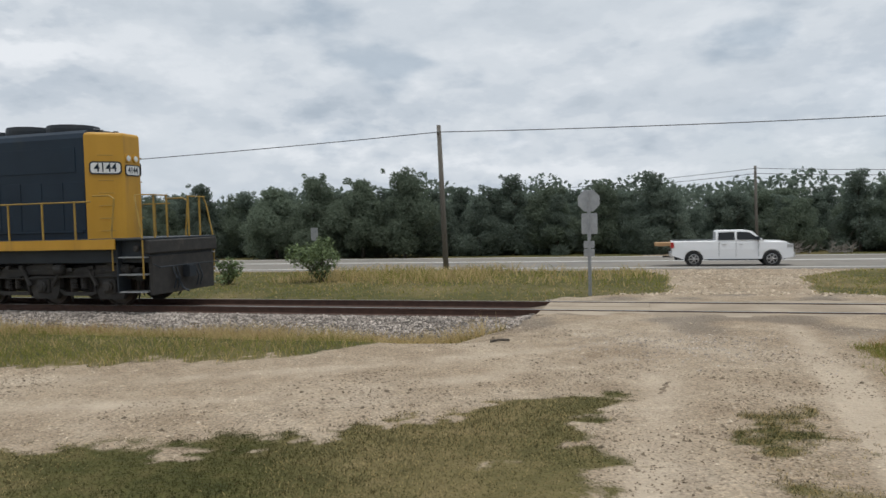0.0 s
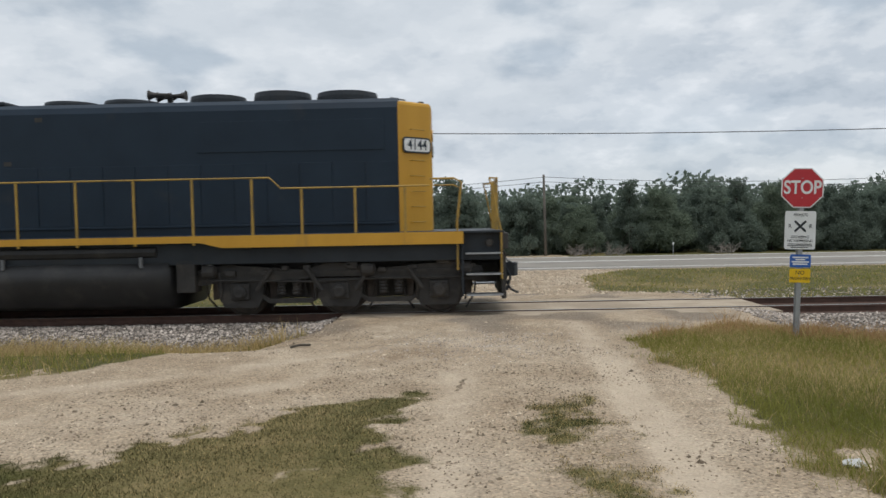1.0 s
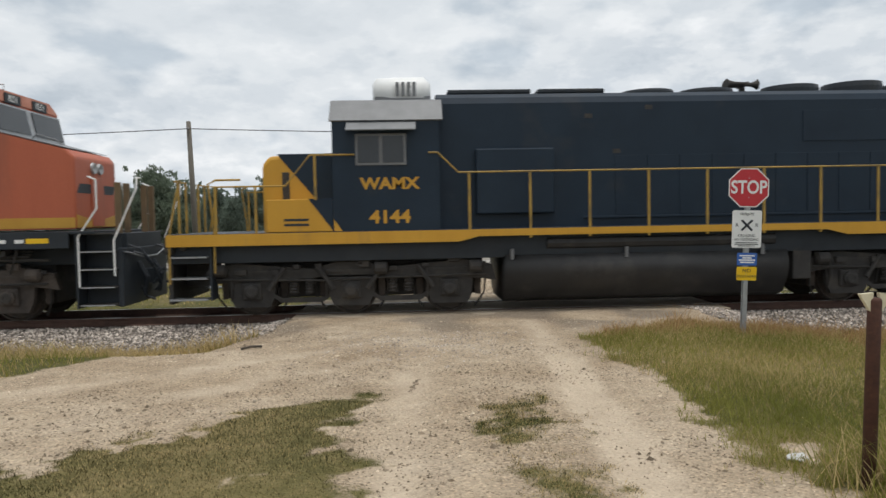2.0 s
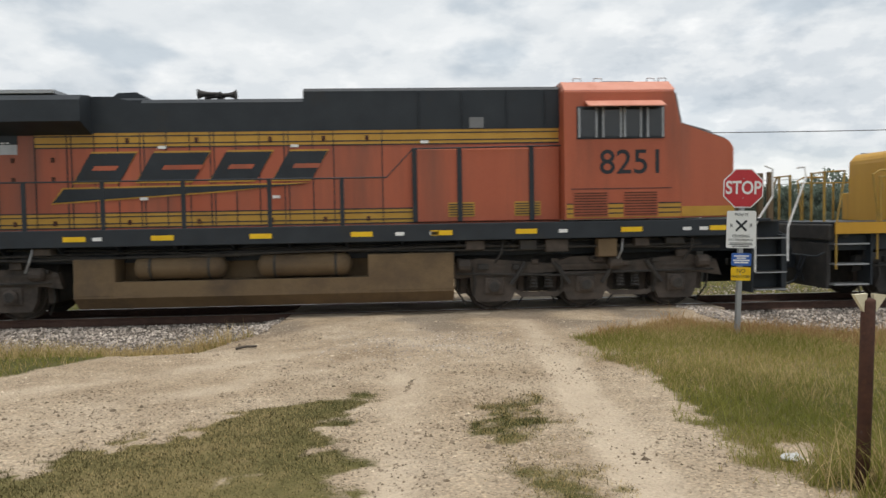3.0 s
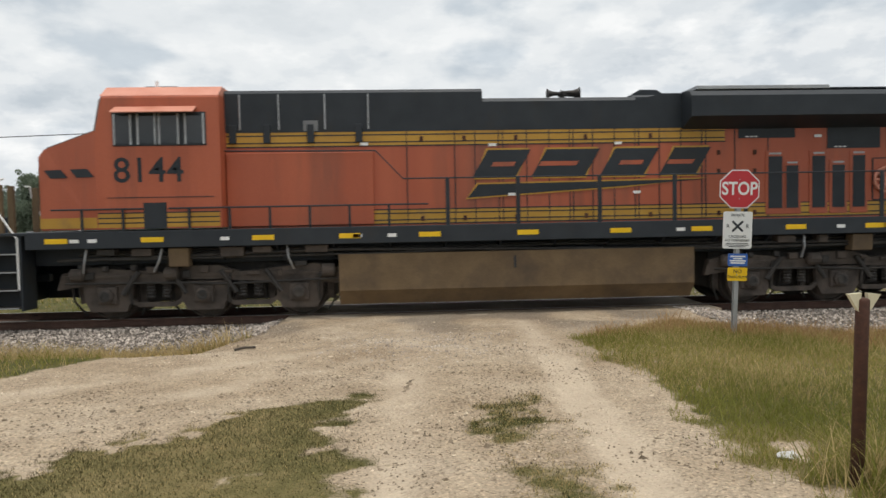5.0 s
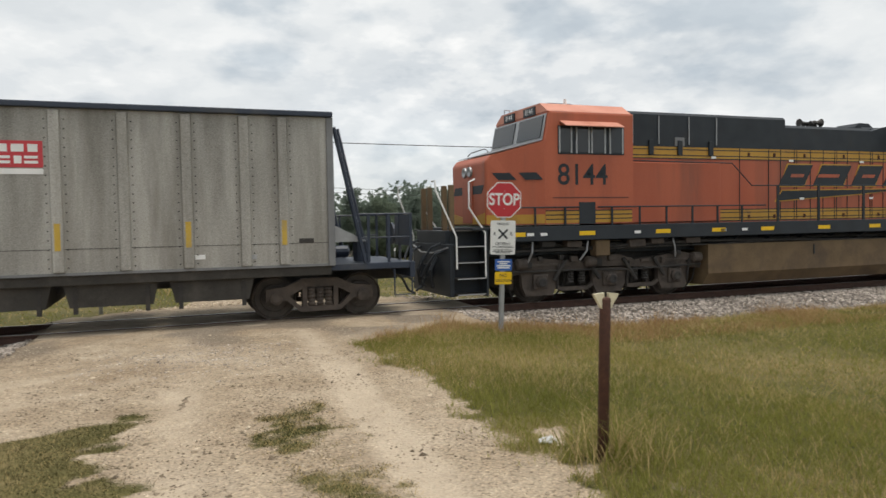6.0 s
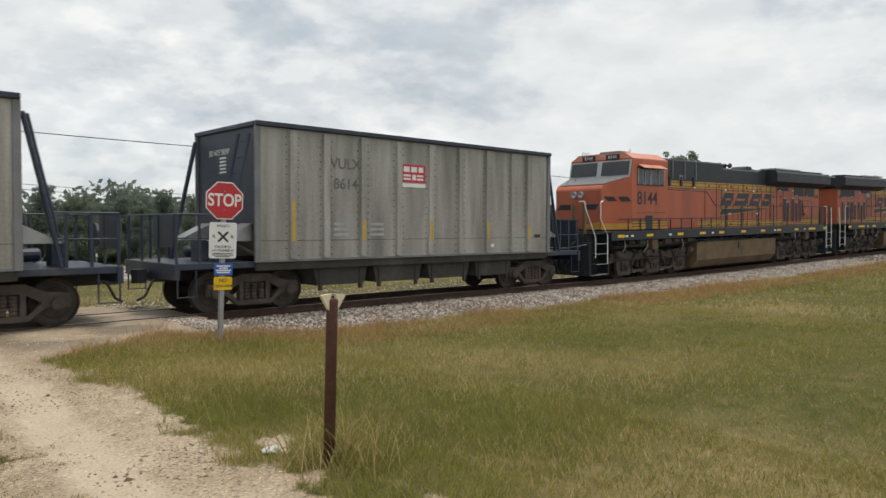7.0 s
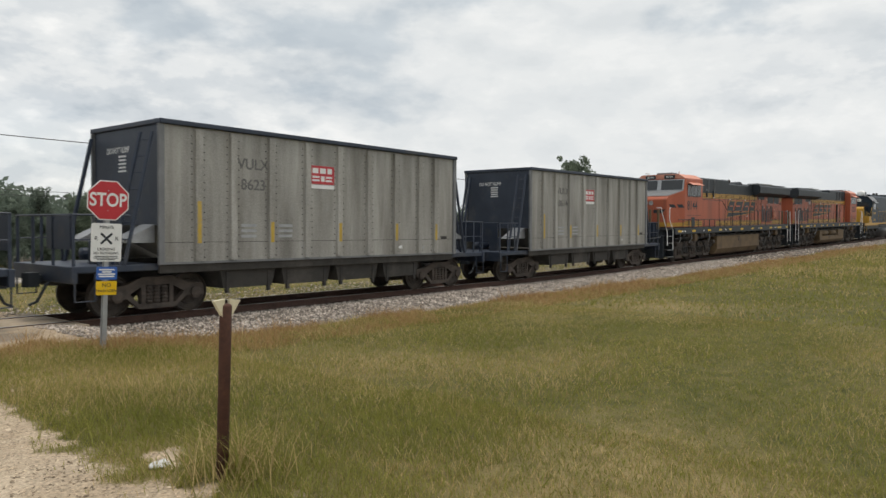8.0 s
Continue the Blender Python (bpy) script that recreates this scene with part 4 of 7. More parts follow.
def marker(m, h, w, material, label, name, category):
    s = thing(name, m, label, category)
    bm = bmesh.new()
    rod(bm, (0, 0, -0.2), (0, 0, h), 0.03, None, 8)
    part("post", bm, "galv", s)
    bm = bmesh.new()
    box(bm, -w / 2, w / 2, -0.045, -0.032, h - w * 1.6, h + 0.02, 0.004)
    part("panel", bm, material, s)


marker(pose(-17.45, 35.2, -0.85), 2.4, 0.42, "galv", "small road sign seen from its grey back", "road_sign", "sign")
marker(pose(17.5, 56.0, -1.35), 1.0, 0.12, "white", "white roadside marker post", "marker_post", "post")


# ---------------------------------------------------------------- running gear
WHEELS = []          # (wheelset, place in its truck, turns backwards)


def wheelset(parent, x, r, flip=False, z=None):
    bm = bmesh.new()
    for sy in (-1, 1):
        ring_lathe(bm, [(0, r * 0.62), (0.02, r * 0.66), (0.02, r * 0.9), (-0.02, r * 0.95), (-0.02, r), (0.09, r * 1.0), (0.095, r * 1.05), (0.115, r * 1.05), (0.115, r * 0.88), (0.06, r * 0.84), (0.06, r * 0.4), (0.03, r * 0.3), (0.03, 0.09)], (0, sy * 0.80, 0), (0, -sy, 0), 24)
        for k in range(6):
            a = k * math.pi / 3
            rod(bm, (r * 0.45 * math.cos(a), sy * 0.79, r * 0.45 * math.sin(a)), (r * 0.45 * math.cos(a), sy * 0.815, r * 0.45 * math.sin(a)), 0.035, None, 6)
    rod(bm, (0, -0.98, 0), (0, 0.98, 0), 0.08, None, 10)
    ob = part("wheelset", bm, "wheel", parent, "dusty steel wheels on an axle")
    WHEELS.append((ob, (x, 0, r if z is None else z), r, flip))
    ob.matrix_basis = pose(x, 0, r if z is None else z)
    return ob


M["wheel"] = mat("wheel_steel", (0.035, 0.030, 0.026), (0.075, 0.062, 0.052), 0.6, metal=0.3, dirt=(0.10, 0.08, 0.062), dirt_amt=0.3, scale=5.0, bump=0.08)


def loco_truck(parent, axles, r, material, flip=False):
    """Three-axle locomotive truck: bolster, cast side frames, journal boxes, springs, brake cylinders."""
    a, b, c = axles
    bm = bmesh.new()
    box(bm, a - 0.7, c + 0.7, -0.6, 0.6, 0.34, 1.2, 0.03)
    truck = part("truck", bm, "grime", parent, "grimy cast-steel locomotive truck")
    for sy in (-1, 1):
        bm = bmesh.new()
        pts = [(a - 1.0, 0.66), (a - 0.9, 1.0), (a - 0.3, 1.12), (b - 0.75, 0.98), (b - 0.3, 1.12), (b + 0.3, 1.12), (b + 0.75, 0.98), (c + 0.3, 1.12), (c + 0.9, 1.0), (c + 1.0, 0.66),
               (c + 0.6, 0.72), (b + 0.7, 0.80), (b + 0.4, 0.84), (b - 0.4, 0.84), (b - 0.7, 0.80), (a - 0.6, 0.72)]
        prism(bm, pts, "y", sy * 0.98, sy * 1.14)
        for x in axles:
            prism(bm, [(x - 0.50, 0.80), (x + 0.50, 0.80), (x + 0.46, 0.42), (x + 0.36, 0.20), (x - 0.36, 0.20), (x - 0.46, 0.42)], "y", sy * 0.985, sy * 1.12)
        for p, q in ((a, b), (b, c)):
            prism(bm, [(p + 0.42, 0.50), (p + 0.6, 0.38), (q - 0.6, 0.38), (q - 0.42, 0.50), (q - 0.42, 0.40), (q - 0.6, 0.28), (p + 0.6, 0.28), (p + 0.42, 0.40)], "y", sy * 1.0, sy * 1.1)
        box(bm, a - 0.9, c + 0.9, min(sy * 1.14, sy * 1.17), max(sy * 1.14, sy * 1.17), 0.9, 0.96)
        part("side_frame", bm, material, truck)
        for x in axles:
            bm = bmesh.new()
            box(bm, x - 0.2, x + 0.2, min(sy * 1.1, sy * 1.2), max(sy * 1.1, sy * 1.2), 0.36, 0.72, 0.03)
            ring_lathe(bm, [(0, 0.15), (0.06, 0.15), (0.09, 0.11), (0.10, 0.05)], (x, sy * 1.2, 0.53), (0, sy, 0), 14)
            jb = part("journal_box", bm, material, truck)
            bm = bmesh.new()
            ring_lathe(bm, [(0, 0.105), (0.03, 0.105), (0.035, 0.06), (0.02, 0.055)], (x, sy * 1.285, 0.53), (0, sy, 0), 14)
            part("bearing_cap", bm, "grime", jb)
        for x in (a + 1.02, c - 1.02):
            for dx in (-0.16, 0.16):
                bm = bmesh.new()
                ring_lathe(bm, [(0.0325 * k, 0.075 + 0.025 * (k % 2)) for k in range(11)], (x + dx, sy * 1.08, 0.46), (0, 0, 1), 10)
                part("spring", bm, "grime", truck)
        for x in (a - 0.62, b + 0.62, c + 0.55):
            bm = bmesh.new()
            ring_lathe(bm, [(0, 0.06), (0.03, 0.13), (0.26, 0.13), (0.30, 0.06)], (x - 0.15, sy * 1.24, 0.98), (1, 0, 0), 12)
            part("brake_cylinder", bm, material, truck)
        bm = bmesh.new()
        pipe(bm, [(a - 0.8, sy * 1.22, 0.80), (b - 0.5, sy * 1.22, 0.74), (b + 0.5, sy * 1.22, 0.78), (c + 0.8, sy * 1.22, 0.80)], 0.022)
        for x in (a - 0.45, b - 0.55, c - 0.5):
            pipe(bm, [(x, sy * 1.18, 0.95), (x + 0.05, sy * 1.18, 0.6), (x + 0.02, sy * 1.1, 0.34)], 0.03)
        part("brake_rigging", bm, "grime", truck)
        rng = random.Random(31 if sy < 0 else 32)
        for x in (a + 0.52, b - 0.52, b + 0.5, c - 0.5):
            bm = bmesh.new()
            d = rng.choice((-0.16, 0.16))
            rod(bm, (x - d, sy * 1.2, 1.02), (x + d, sy * 1.22, 0.56), 0.05, None, 8)
            rod(bm, (x - d * 0.2, sy * 1.208, 0.84), (x + d, sy * 1.22, 0.56), 0.034, None, 8)
            part("damper", bm, "grime", truck)
        for k in range(11):
            x = a - 0.8 + (c - a + 1.6) * (k + rng.random()) / 11
            w, h, z = rng.uniform(0.05, 0.14), rng.uniform(0.06, 0.16), rng.uniform(0.84, 1.08)
            bm = bmesh.new()
            box(bm, x - w, x + w, min(sy * 1.13, sy * 1.23), max(sy * 1.13, sy * 1.23), z, z + h, 0.018)
            part("cast_lug", bm, rng.choice((material, "grime")), truck)
        for x in axles:
            for d in (-1, 1):
                bm = bmesh.new()
                pipe(bm, [(x + d * 0.78, sy * 1.05, 0.92), (x + d * 0.74, sy * 0.95, 0.4), (x + d * 0.56, sy * 0.8, 0.1)], 0.022)
                part("sand_pipe", bm, "grime", truck)
                bm = bmesh.new()
                prism(bm, [(x + d * 0.56, 0.36), (x + d * 0.68, 0.34), (x + d * 0.70, 0.74), (x + d * 0.54, 0.72)], "y", sy * 0.72, sy * 0.84)
                part("brake_shoe", bm, "truck_grime", truck)
    for x in axles:
        wheelset(truck, x, r, flip)
    return truck


def freight_truck(parent, x, r=0.46):
    bm = bmesh.new()
    box(bm, x - 0.2, x + 0.2, -1.0, 1.0, 0.42, 0.78, 0.04)
    truck = part("truck", bm, "grime", parent, "dusty two-axle freight truck")
    h = 0.93
    for sy in (-1, 1):
        bm = bmesh.new()
        outer = [(-h - 0.22, 0.40), (-h - 0.2, 0.66), (-h + 0.2, 0.70), (-0.36, 0.86), (0.36, 0.86), (h - 0.2, 0.70), (h + 0.2, 0.66), (h + 0.22, 0.40), (h - 0.24, 0.40), (0.42, 0.16), (-0.42, 0.16), (-h + 0.24, 0.40)]
        prism(bm, [(x + p, q) for p, q in outer[:4]] + [(x - 0.36, 0.66), (x - h + 0.28, 0.5)] + [(x - h + 0.24, 0.40)], "y", sy * 0.92, sy * 1.08)
        prism(bm, [(x - p, q) for p, q in outer[:4]] + [(x + 0.36, 0.66), (x + h - 0.28, 0.5)] + [(x + h - 0.24, 0.40)], "y", sy * 0.92, sy * 1.08)
        box(bm, x - 0.4, x + 0.4, min(sy * 0.92, sy * 1.08), max(sy * 0.92, sy * 1.08), 0.68, 0.86)
        box(bm, x - 0.42, x + 0.42, min(sy * 0.92, sy * 1.08), max(sy * 0.92, sy * 1.08), 0.16, 0.27)
        for s in (-1, 1):
            prism(bm, [(x + s * 0.42, 0.16), (x + s * 0.42, 0.27), (x + s * (h - 0.26), 0.52), (x + s * (h - 0.22), 0.40)], "y", sy * 0.92, sy * 1.08)
            box(bm, x + s * 0.33 - 0.05, x + s * 0.33 + 0.05, min(sy * 0.92, sy * 1.08), max(sy * 0.92, sy * 1.08), 0.25, 0.7)
        part("side_frame", bm, "truck_grime", truck)
        for dx in (-0.18, 0.0, 0.18):
            bm = bmesh.new()
            ring_lathe(bm, [(0.0375 * k, 0.066 + 0.022 * (k % 2)) for k in range(11)], (x + dx, sy * 1.02, 0.28), (0, 0, 1), 9)
            part("spring", bm, "truck_grime", truck)
        for s in (-1, 1):
            bm = bmesh.new()
            ring_lathe(bm, [(0, 0.13), (0.07, 0.13), (0.09, 0.07)], (x + s * h, sy * 1.06, r), (0, sy, 0), 12)
            part("bearing_cap", bm, "truck_grime", truck)
    for s in (-1, 1):
        wheelset(truck, x + s * h, r)
    return truck


def coupler(parent, x, s):
    bm = bmesh.new()
    box(bm, min(x, x - s * 0.7), max(x, x - s * 0.7), -0.08, 0.08, 0.78, 0.94, 0.02)
    prism(bm, [(x, -0.14), (x + s * 0.22, -0.17), (x + s * 0.3, -0.02), (x + s * 0.16, 0.02), (x + s * 0.2, 0.15), (x, 0.17)], "z", 0.70, 1.0)
    c = part("coupler", bm, "black", parent, "grimy knuckle coupler")
    bm = bmesh.new()
    pipe(bm, [(x - s * 0.3, -0.32, 0.95), (x - s * 0.05, -0.34, 0.75), (x + s * 0.12, -0.33, 0.42), (x + s * 0.28, -0.3, 0.34)], 0.03)
    part("air_hose", bm, "black", c)


def steps(parent, x0, x1, y0, y1, zs, material, label=""):
    for z in zs:
        bm = bmesh.new()
        box(bm, x0, x1, min(y0, y1), max(y0, y1), z - 0.015, z + 0.015)
        part("step", bm, material, parent, label)


def rail_post(parent, x, y, z0, z1, material, w=0.05):
    bm = bmesh.new()
    box(bm, x - w / 2, x + w / 2, y - 0.012, y + 0.012, z0, z1)
    part("handrail_post", bm, "rail_yellow" if material == "yellow" else material, parent)


def handrail(parent, pts, material, r=0.018):
    bm = bmesh.new()
    pipe(bm, pts, r)
    part("handrail", bm, "rail_yellow" if material == "yellow" else material, parent)


def slab(name, parent, x0, x1, y0, y1, z0, z1, material, bevel=0.012, label=""):
    bm = bmesh.new()
    box(bm, x0, x1, min(y0, y1), max(y0, y1), z0, z1, bevel)
    return part(name, bm, material, parent, label)


def horns(parent, x, z, s):
    bm = bmesh.new()
    box(bm, x - 0.05, x + 0.05, -0.05, 0.05, z, z + 0.2)
    for dy, d, ln in ((-0.15, 1, 0.42), (0.0, -1, 0.36), (0.15, 1, 0.34)):
        ring_lathe(bm, [(-0.08, 0.05), (0, 0.035), (ln * 0.6, 0.05), (ln * 0.9, 0.085), (ln, 0.12)], (x, dy, z + 0.24), (s * d, 0, 0), 12)
    box(bm, x - 0.04, x + 0.04, -0.2, 0.2, z + 0.18, z + 0.22)
    part("air_horn", bm, "grime", parent, "dark air horn cluster")


def facing(x, y, z, back=False):
    return pose(x, y, z, 90, 0, 180) if back else pose(x, y, z, 90, 0, 0)


# ---------------------------------------------------------------- dark blue and yellow locomotive
def blue_locomotive(u):
    t = thing("locomotive", pose(u, TRACK_Y, RAIL_Z), "dark blue locomotive with yellow end, sill and handrails", "locomotive")
    X = lambda v: v - u
    # underframe
    slab("underframe", t, X(8.6), X(28.45), -1.3, 1.3, 1.14, 1.70, "black")
    slab("walkway", t, X(8.6), X(28.45), -1.5, 1.5, 1.70, 1.75, "black")
    for sy in (-1, 1):
        bm = bmesh.new()
        prism(bm, [(X(8.6), 1.50), (X(14.5), 1.50), (X(14.9), 1.60), (X(22.2), 1.60), (X(22.65), 1.49), (X(27.62), 1.49), (X(27.62), 1.74), (X(8.6), 1.74)], "y", sy * 1.505, sy * 1.535)
        part("side_sill", bm, "yellow", t, "yellow side sill")
    # long hood
    bm = bmesh.new()
    prof = [(-0.95, 1.75), (-0.95, 4.38), (-0.90, 4.51), (-0.78, 4.60), (-0.4, 4.64), (0.4, 4.64), (0.78, 4.60), (0.90, 4.51), (0.95, 4.38), (0.95, 1.75)]
    prism(bm, prof, "x", X(14.1), X(26.28))
    hood = part("long_hood", bm, "navy", t, "dark blue engine hood")
    end = [(26.285, -0.95), (26.93, -0.36), (26.97, -0.30), (26.97, 0.30), (26.93, 0.36), (26.285, 0.95)]
    bm = bmesh.new()
    prism(bm, [(X(a), b) for a, b in end], "z", 1.75, 4.54)
    es = [e for e in bm.edges if min(v.co.z for v in e.verts) > 4.5]
    bmesh.ops.bevel(bm, geom=es, offset=0.09, segments=3, affect="EDGES", profile=0.5)
    hood_end = part("hood_end", bm, "yellow", t, "yellow chamfered hood end")
    ang = math.degrees(math.atan2(0.59, 0.645))
    for sy in (-1, 1):
        cx, cy = 26.65, sy * 0.616
        m = pose(X(cx) + 0.012 * math.sin(radians(ang)), cy + sy * 0.012 * math.cos(radians(ang)), 3.60, 90, 0, ang if sy < 0 else 180 - ang)
        b = plate("number_board", rect(0.78, 0.34), 0.02, "black", hood_end, m, "black-edged white number board", 0.09)
        plate("board_face", rect(0.71, 0.27), 0.006, "white", b, pose(0, 0, 0.02), "", 0.075)
        writing("4144", 0.31, "navy", b, pose(0, 0, 0.029), bold=0.004, squeeze=0.88)
        for k in range(7):
            z = 1.95 + 0.33 * k
            if 3.4 < z < 3.8:
                continue
            bm = bmesh.new()
            pipe(bm, [(-0.17, 0, 0), (-0.17, 0, 0.06), (0.17, 0, 0.06), (0.17, 0, 0)], 0.011, 5)
            g = part("grab_iron", bm, "rail_yellow", hood_end)
            g.matrix_basis = pose(m.translation.x, m.translation.y, z, 90, 0, ang if sy < 0 else 180 - ang)
    for dy in (-0.14, 0.14):
        bm = bmesh.new()
        ring_lathe(bm, [(0, 0.12), (0.03, 0.12), (0.035, 0.10), (0.02, 0.05)], (X(26.965), dy, 3.87), (1, 0, 0), 16)
        hl = part("headlight", bm, "yellow", hood_end)
        bm = bmesh.new()
        ring_lathe(bm, [(0, 0.09), (0.015, 0.07), (0.02, 0.02)], (X(26.985), dy, 3.87), (1, 0, 0), 14)
        part("lens", bm, "white", hl, "clear headlight lens")
    b = plate("number_board", rect(0.56, 0.3), 0.02, "black", hood_end, pose(X(26.972), 0, 3.55, 90, 0, 90), "black-edged white number board", 0.08)
    plate("board_face", rect(0.5, 0.24), 0.006, "white", b, pose(0, 0, 0.02), "", 0.065)
    writing("4144", 0.23, "navy", b, pose(0, 0, 0.029), bold=0.004, squeeze=0.8)
    # hood doors, latches and small plates
    x = 17.9
    while x < 25.9:
        for sy in (-1, 1):
            slab("hood_door", hood, X(x), X(x + 0.66), sy * 0.95, sy * 0.962, 1.98, 3.25, "navy", 0.004)
        x += 0.70
    for sy in (-1, 1):
        slab("filter_housing", hood, X(14.9), X(16.55), sy * 0.95, sy * 1.14, 2.05, 3.42, "navy", 0.03)
        slab("hood_ledge", hood, X(17.2), X(26.2), sy * 0.95, sy * 1.0, 1.92, 1.97, "navy", 0.008)
        slab("grille", hood, X(22.0), X(26.0), sy * 0.95, sy * 0.965, 3.5, 4.15, "navy", 0.004)
        for a, z in ((17.25, 4.05), (18.55, 4.22), (17.85, 3.3)):
            slab("data_plate", hood, X(a), X(a + 0.16), sy * 0.95, sy * 0.958, z, z + 0.09, "grime", 0.0)
    # roof fittings
    for a, r, h in ((18.9, 0.58, 0.10), (20.25, 0.58, 0.11), (22.2, 0.60, 0.17), (23.65, 0.62, 0.22), (25.1, 0.66, 0.19)):
        bm = bmesh.new()
        ring_lathe(bm, [(0, r * 1.03), (h * 0.5, r * 1.03), (h, r), (h, r * 0.9), (h * 0.6, r * 0.86), (h * 0.6, 0.12), (h * 0.8, 0.1)], (X(a), 0, 4.63), (0, 0, 1), 28)
        fan = part("fan_hood", bm, "black", t, "round black radiator fan housing")
        bm = bmesh.new()
        for k in range(8):
            q = k * math.pi / 8
            rod(bm, (X(a) - r * 0.93 * math.cos(q), -r * 0.93 * math.sin(q), 4.63 + h), (X(a) + r * 0.93 * math.cos(q), r * 0.93 * math.sin(q), 4.63 + h), 0.008, None, 4)
        part("fan_guard", bm, "grey", fan)
    for a, b in ((14.35, 16.15), (16.3, 17.75)):
        slab("roof_hatch", t, X(a), X(b), -0.7, 0.7, 4.62, 4.72, "black", 0.03)
    horns(t, X(21.1), 4.64, -1)
    bm = bmesh.new()
    rod(bm, (X(26.75), -0.3, 4.42), (X(26.75), -0.3, 4.58), 0.05, 0.07, 10)
    part("exhaust_cap", bm, "grey", t)
    bm = bmesh.new()
    pipe(bm, [(X(26.0), -0.35, 4.55), (X(26.1), -0.35, 4.68), (X(26.4), -0.35, 4.62), (X(26.45), -0.35, 4.5)], 0.018)
    part("grab_rail", bm, "grey", t)
    # cab
    bm = bmesh.new()
    cabp = [(-1.46, 1.75), (-1.46, 4.0), (-1.05, 4.42), (-0.5, 4.52), (0.5, 4.52), (1.05, 4.42), (1.46, 4.0), (1.46, 1.75)]
    prism(bm, cabp, "x", X(11.95), X(14.12))
    cab = part("cab", bm, "navy", t, "dark blue cab with side windows")
    bm = bmesh.new()
    roofp = [(-1.50, 3.99), (-1.06, 4.45), (-0.5, 4.55), (0.5, 4.55), (1.06, 4.45), (1.50, 3.99), (1.47, 3.97), (1.05, 4.422), (0.5, 4.522), (-0.5, 4.522), (-1.05, 4.422), (-1.47, 3.97)]
    prism(bm, roofp, "x", X(11.9), X(14.2))
    part("cab_roof", bm, "grey", t, "grey sloped cab roof")
    for sy in (-1, 1):
        fr = slab("window_frame", cab, X(12.42), X(13.45), sy * 1.46, sy * 1.485, 3.08, 3.72, "grey", 0.01)
        for a, b in ((12.47, 12.9), (12.97, 13.4)):
            slab("pane", fr, X(a), X(b), sy * 1.485, sy * 1.492, 3.13, 3.67, "glass", 0.0, "dark reflecting window glass")
        bm = bmesh.new()
        prism(bm, [(sy * 1.46, 3.96), (sy * 1.72, 3.78), (sy * 1.72, 3.76), (sy * 1.46, 3.93)], "x", X(12.25), X(13.65))
        part("sunshade", bm, "grey", cab)
        for txt, zz, sz in (("WAMX", 2.70, 0.32), ("4144", 2.02, 0.36)):
            w = writing(txt, sz, "yellow", cab, facing(X(13.1), sy * 1.463, zz, sy > 0), bold=0.012, squeeze=1.15)
        bm = bmesh.new()
        prism(bm, [(X(11.96), 1.76), (X(12.12), 1.76), (X(11.96), 2.0)], "y", sy * 1.461, sy * 1.466)
        part("yellow_flash", bm, "yellow", cab)
    # end windows of the cab with a number board over them
    b = plate("number_board", rect(0.95, 0.3), 0.015, "white", cab, pose(X(11.945), 0, 4.08, 90, 0, -90), "white number board", 0.1)
    writing("4144", 0.27, "navy", b, pose(0, 0, 0.017), bold=0.004)
    for y in (-0.75, 0.75):
        slab("windshield", cab, X(11.92), X(11.955), y - 0.36, y + 0.36, 3.4, 3.88, "glass", 0.0, "dark reflecting windshield glass")
    bm = bmesh.new()
    ring_lathe(bm, [(0, 0.2), (0.08, 0.32), (0.5, 0.34), (1.1, 0.34), (1.25, 0.2)], (X(12.75), -0.2, 4.74), (1, 0, 0), 14)
    ac = part("air_conditioner", bm, "white", t, "white roof air conditioner", smooth=True)
    for k in range(4):
        slab("louver", ac, X(13.25 + 0.12 * k), X(13.32 + 0.12 * k), -0.56, -0.5, 4.62, 4.92, "grey", 0.0)
    slab("pedestal", ac, X(12.8), X(14.0), -0.5, 0.2, 4.5, 4.62, "grey", 0.0)
    # short hood and battery boxes
    bm = bmesh.new()
    prism(bm, [(X(10.45), 1.75), (X(10.45), 3.18), (X(10.58), 3.34), (X(11.94), 3.40), (X(11.94), 1.75)], "y", -0.95, 0.95)
    bmesh.ops.bevel(bm, geom=[e for e in bm.edges if all(v.co.z > 3.1 for v in e.verts)], offset=0.08, segments=2, affect="EDGES", profile=0.5)
    nose = part("short_hood", bm, "yellow", t, "yellow low nose")
    for sy in (-1, 1):
        bm = bmesh.new()
        prism(bm, [(X(10.75), 3.38), (X(11.94), 3.38), (X(11.94), 2.2), (X(11.65), 2.3)], "y", sy * 0.951, sy * 0.956)
        part("navy_flash", bm, "navy", nose)
        bx = slab("battery_box", t, X(10.6), X(11.94), sy * 0.96, sy * 1.46, 1.752, 2.42, "yellow", 0.02, "yellow battery box")
        bm = bmesh.new()
        prism(bm, [(X(11.45), 2.425), (X(11.945), 2.425), (X(11.945), 1.76)], "y", sy * 1.461, sy * 1.466)
        part("navy_flash", bm, "navy", bx)
        bm = bmesh.new()
        for z in (2.0, 1.9):
            box(bm, X(10.95), X(11.45), min(sy * 1.461, sy * 1.465), max(sy * 1.461, sy * 1.465), z - 0.025, z + 0.025)
        part("small_print", bm, "black", bx)
        slab("equipment_door", nose, X(10.85), X(11.0), sy * 0.95, sy * 0.97, 1.9, 3.0, "grime", 0.005)
    # tank, air reservoirs, trucks
    bm = bmesh.new()
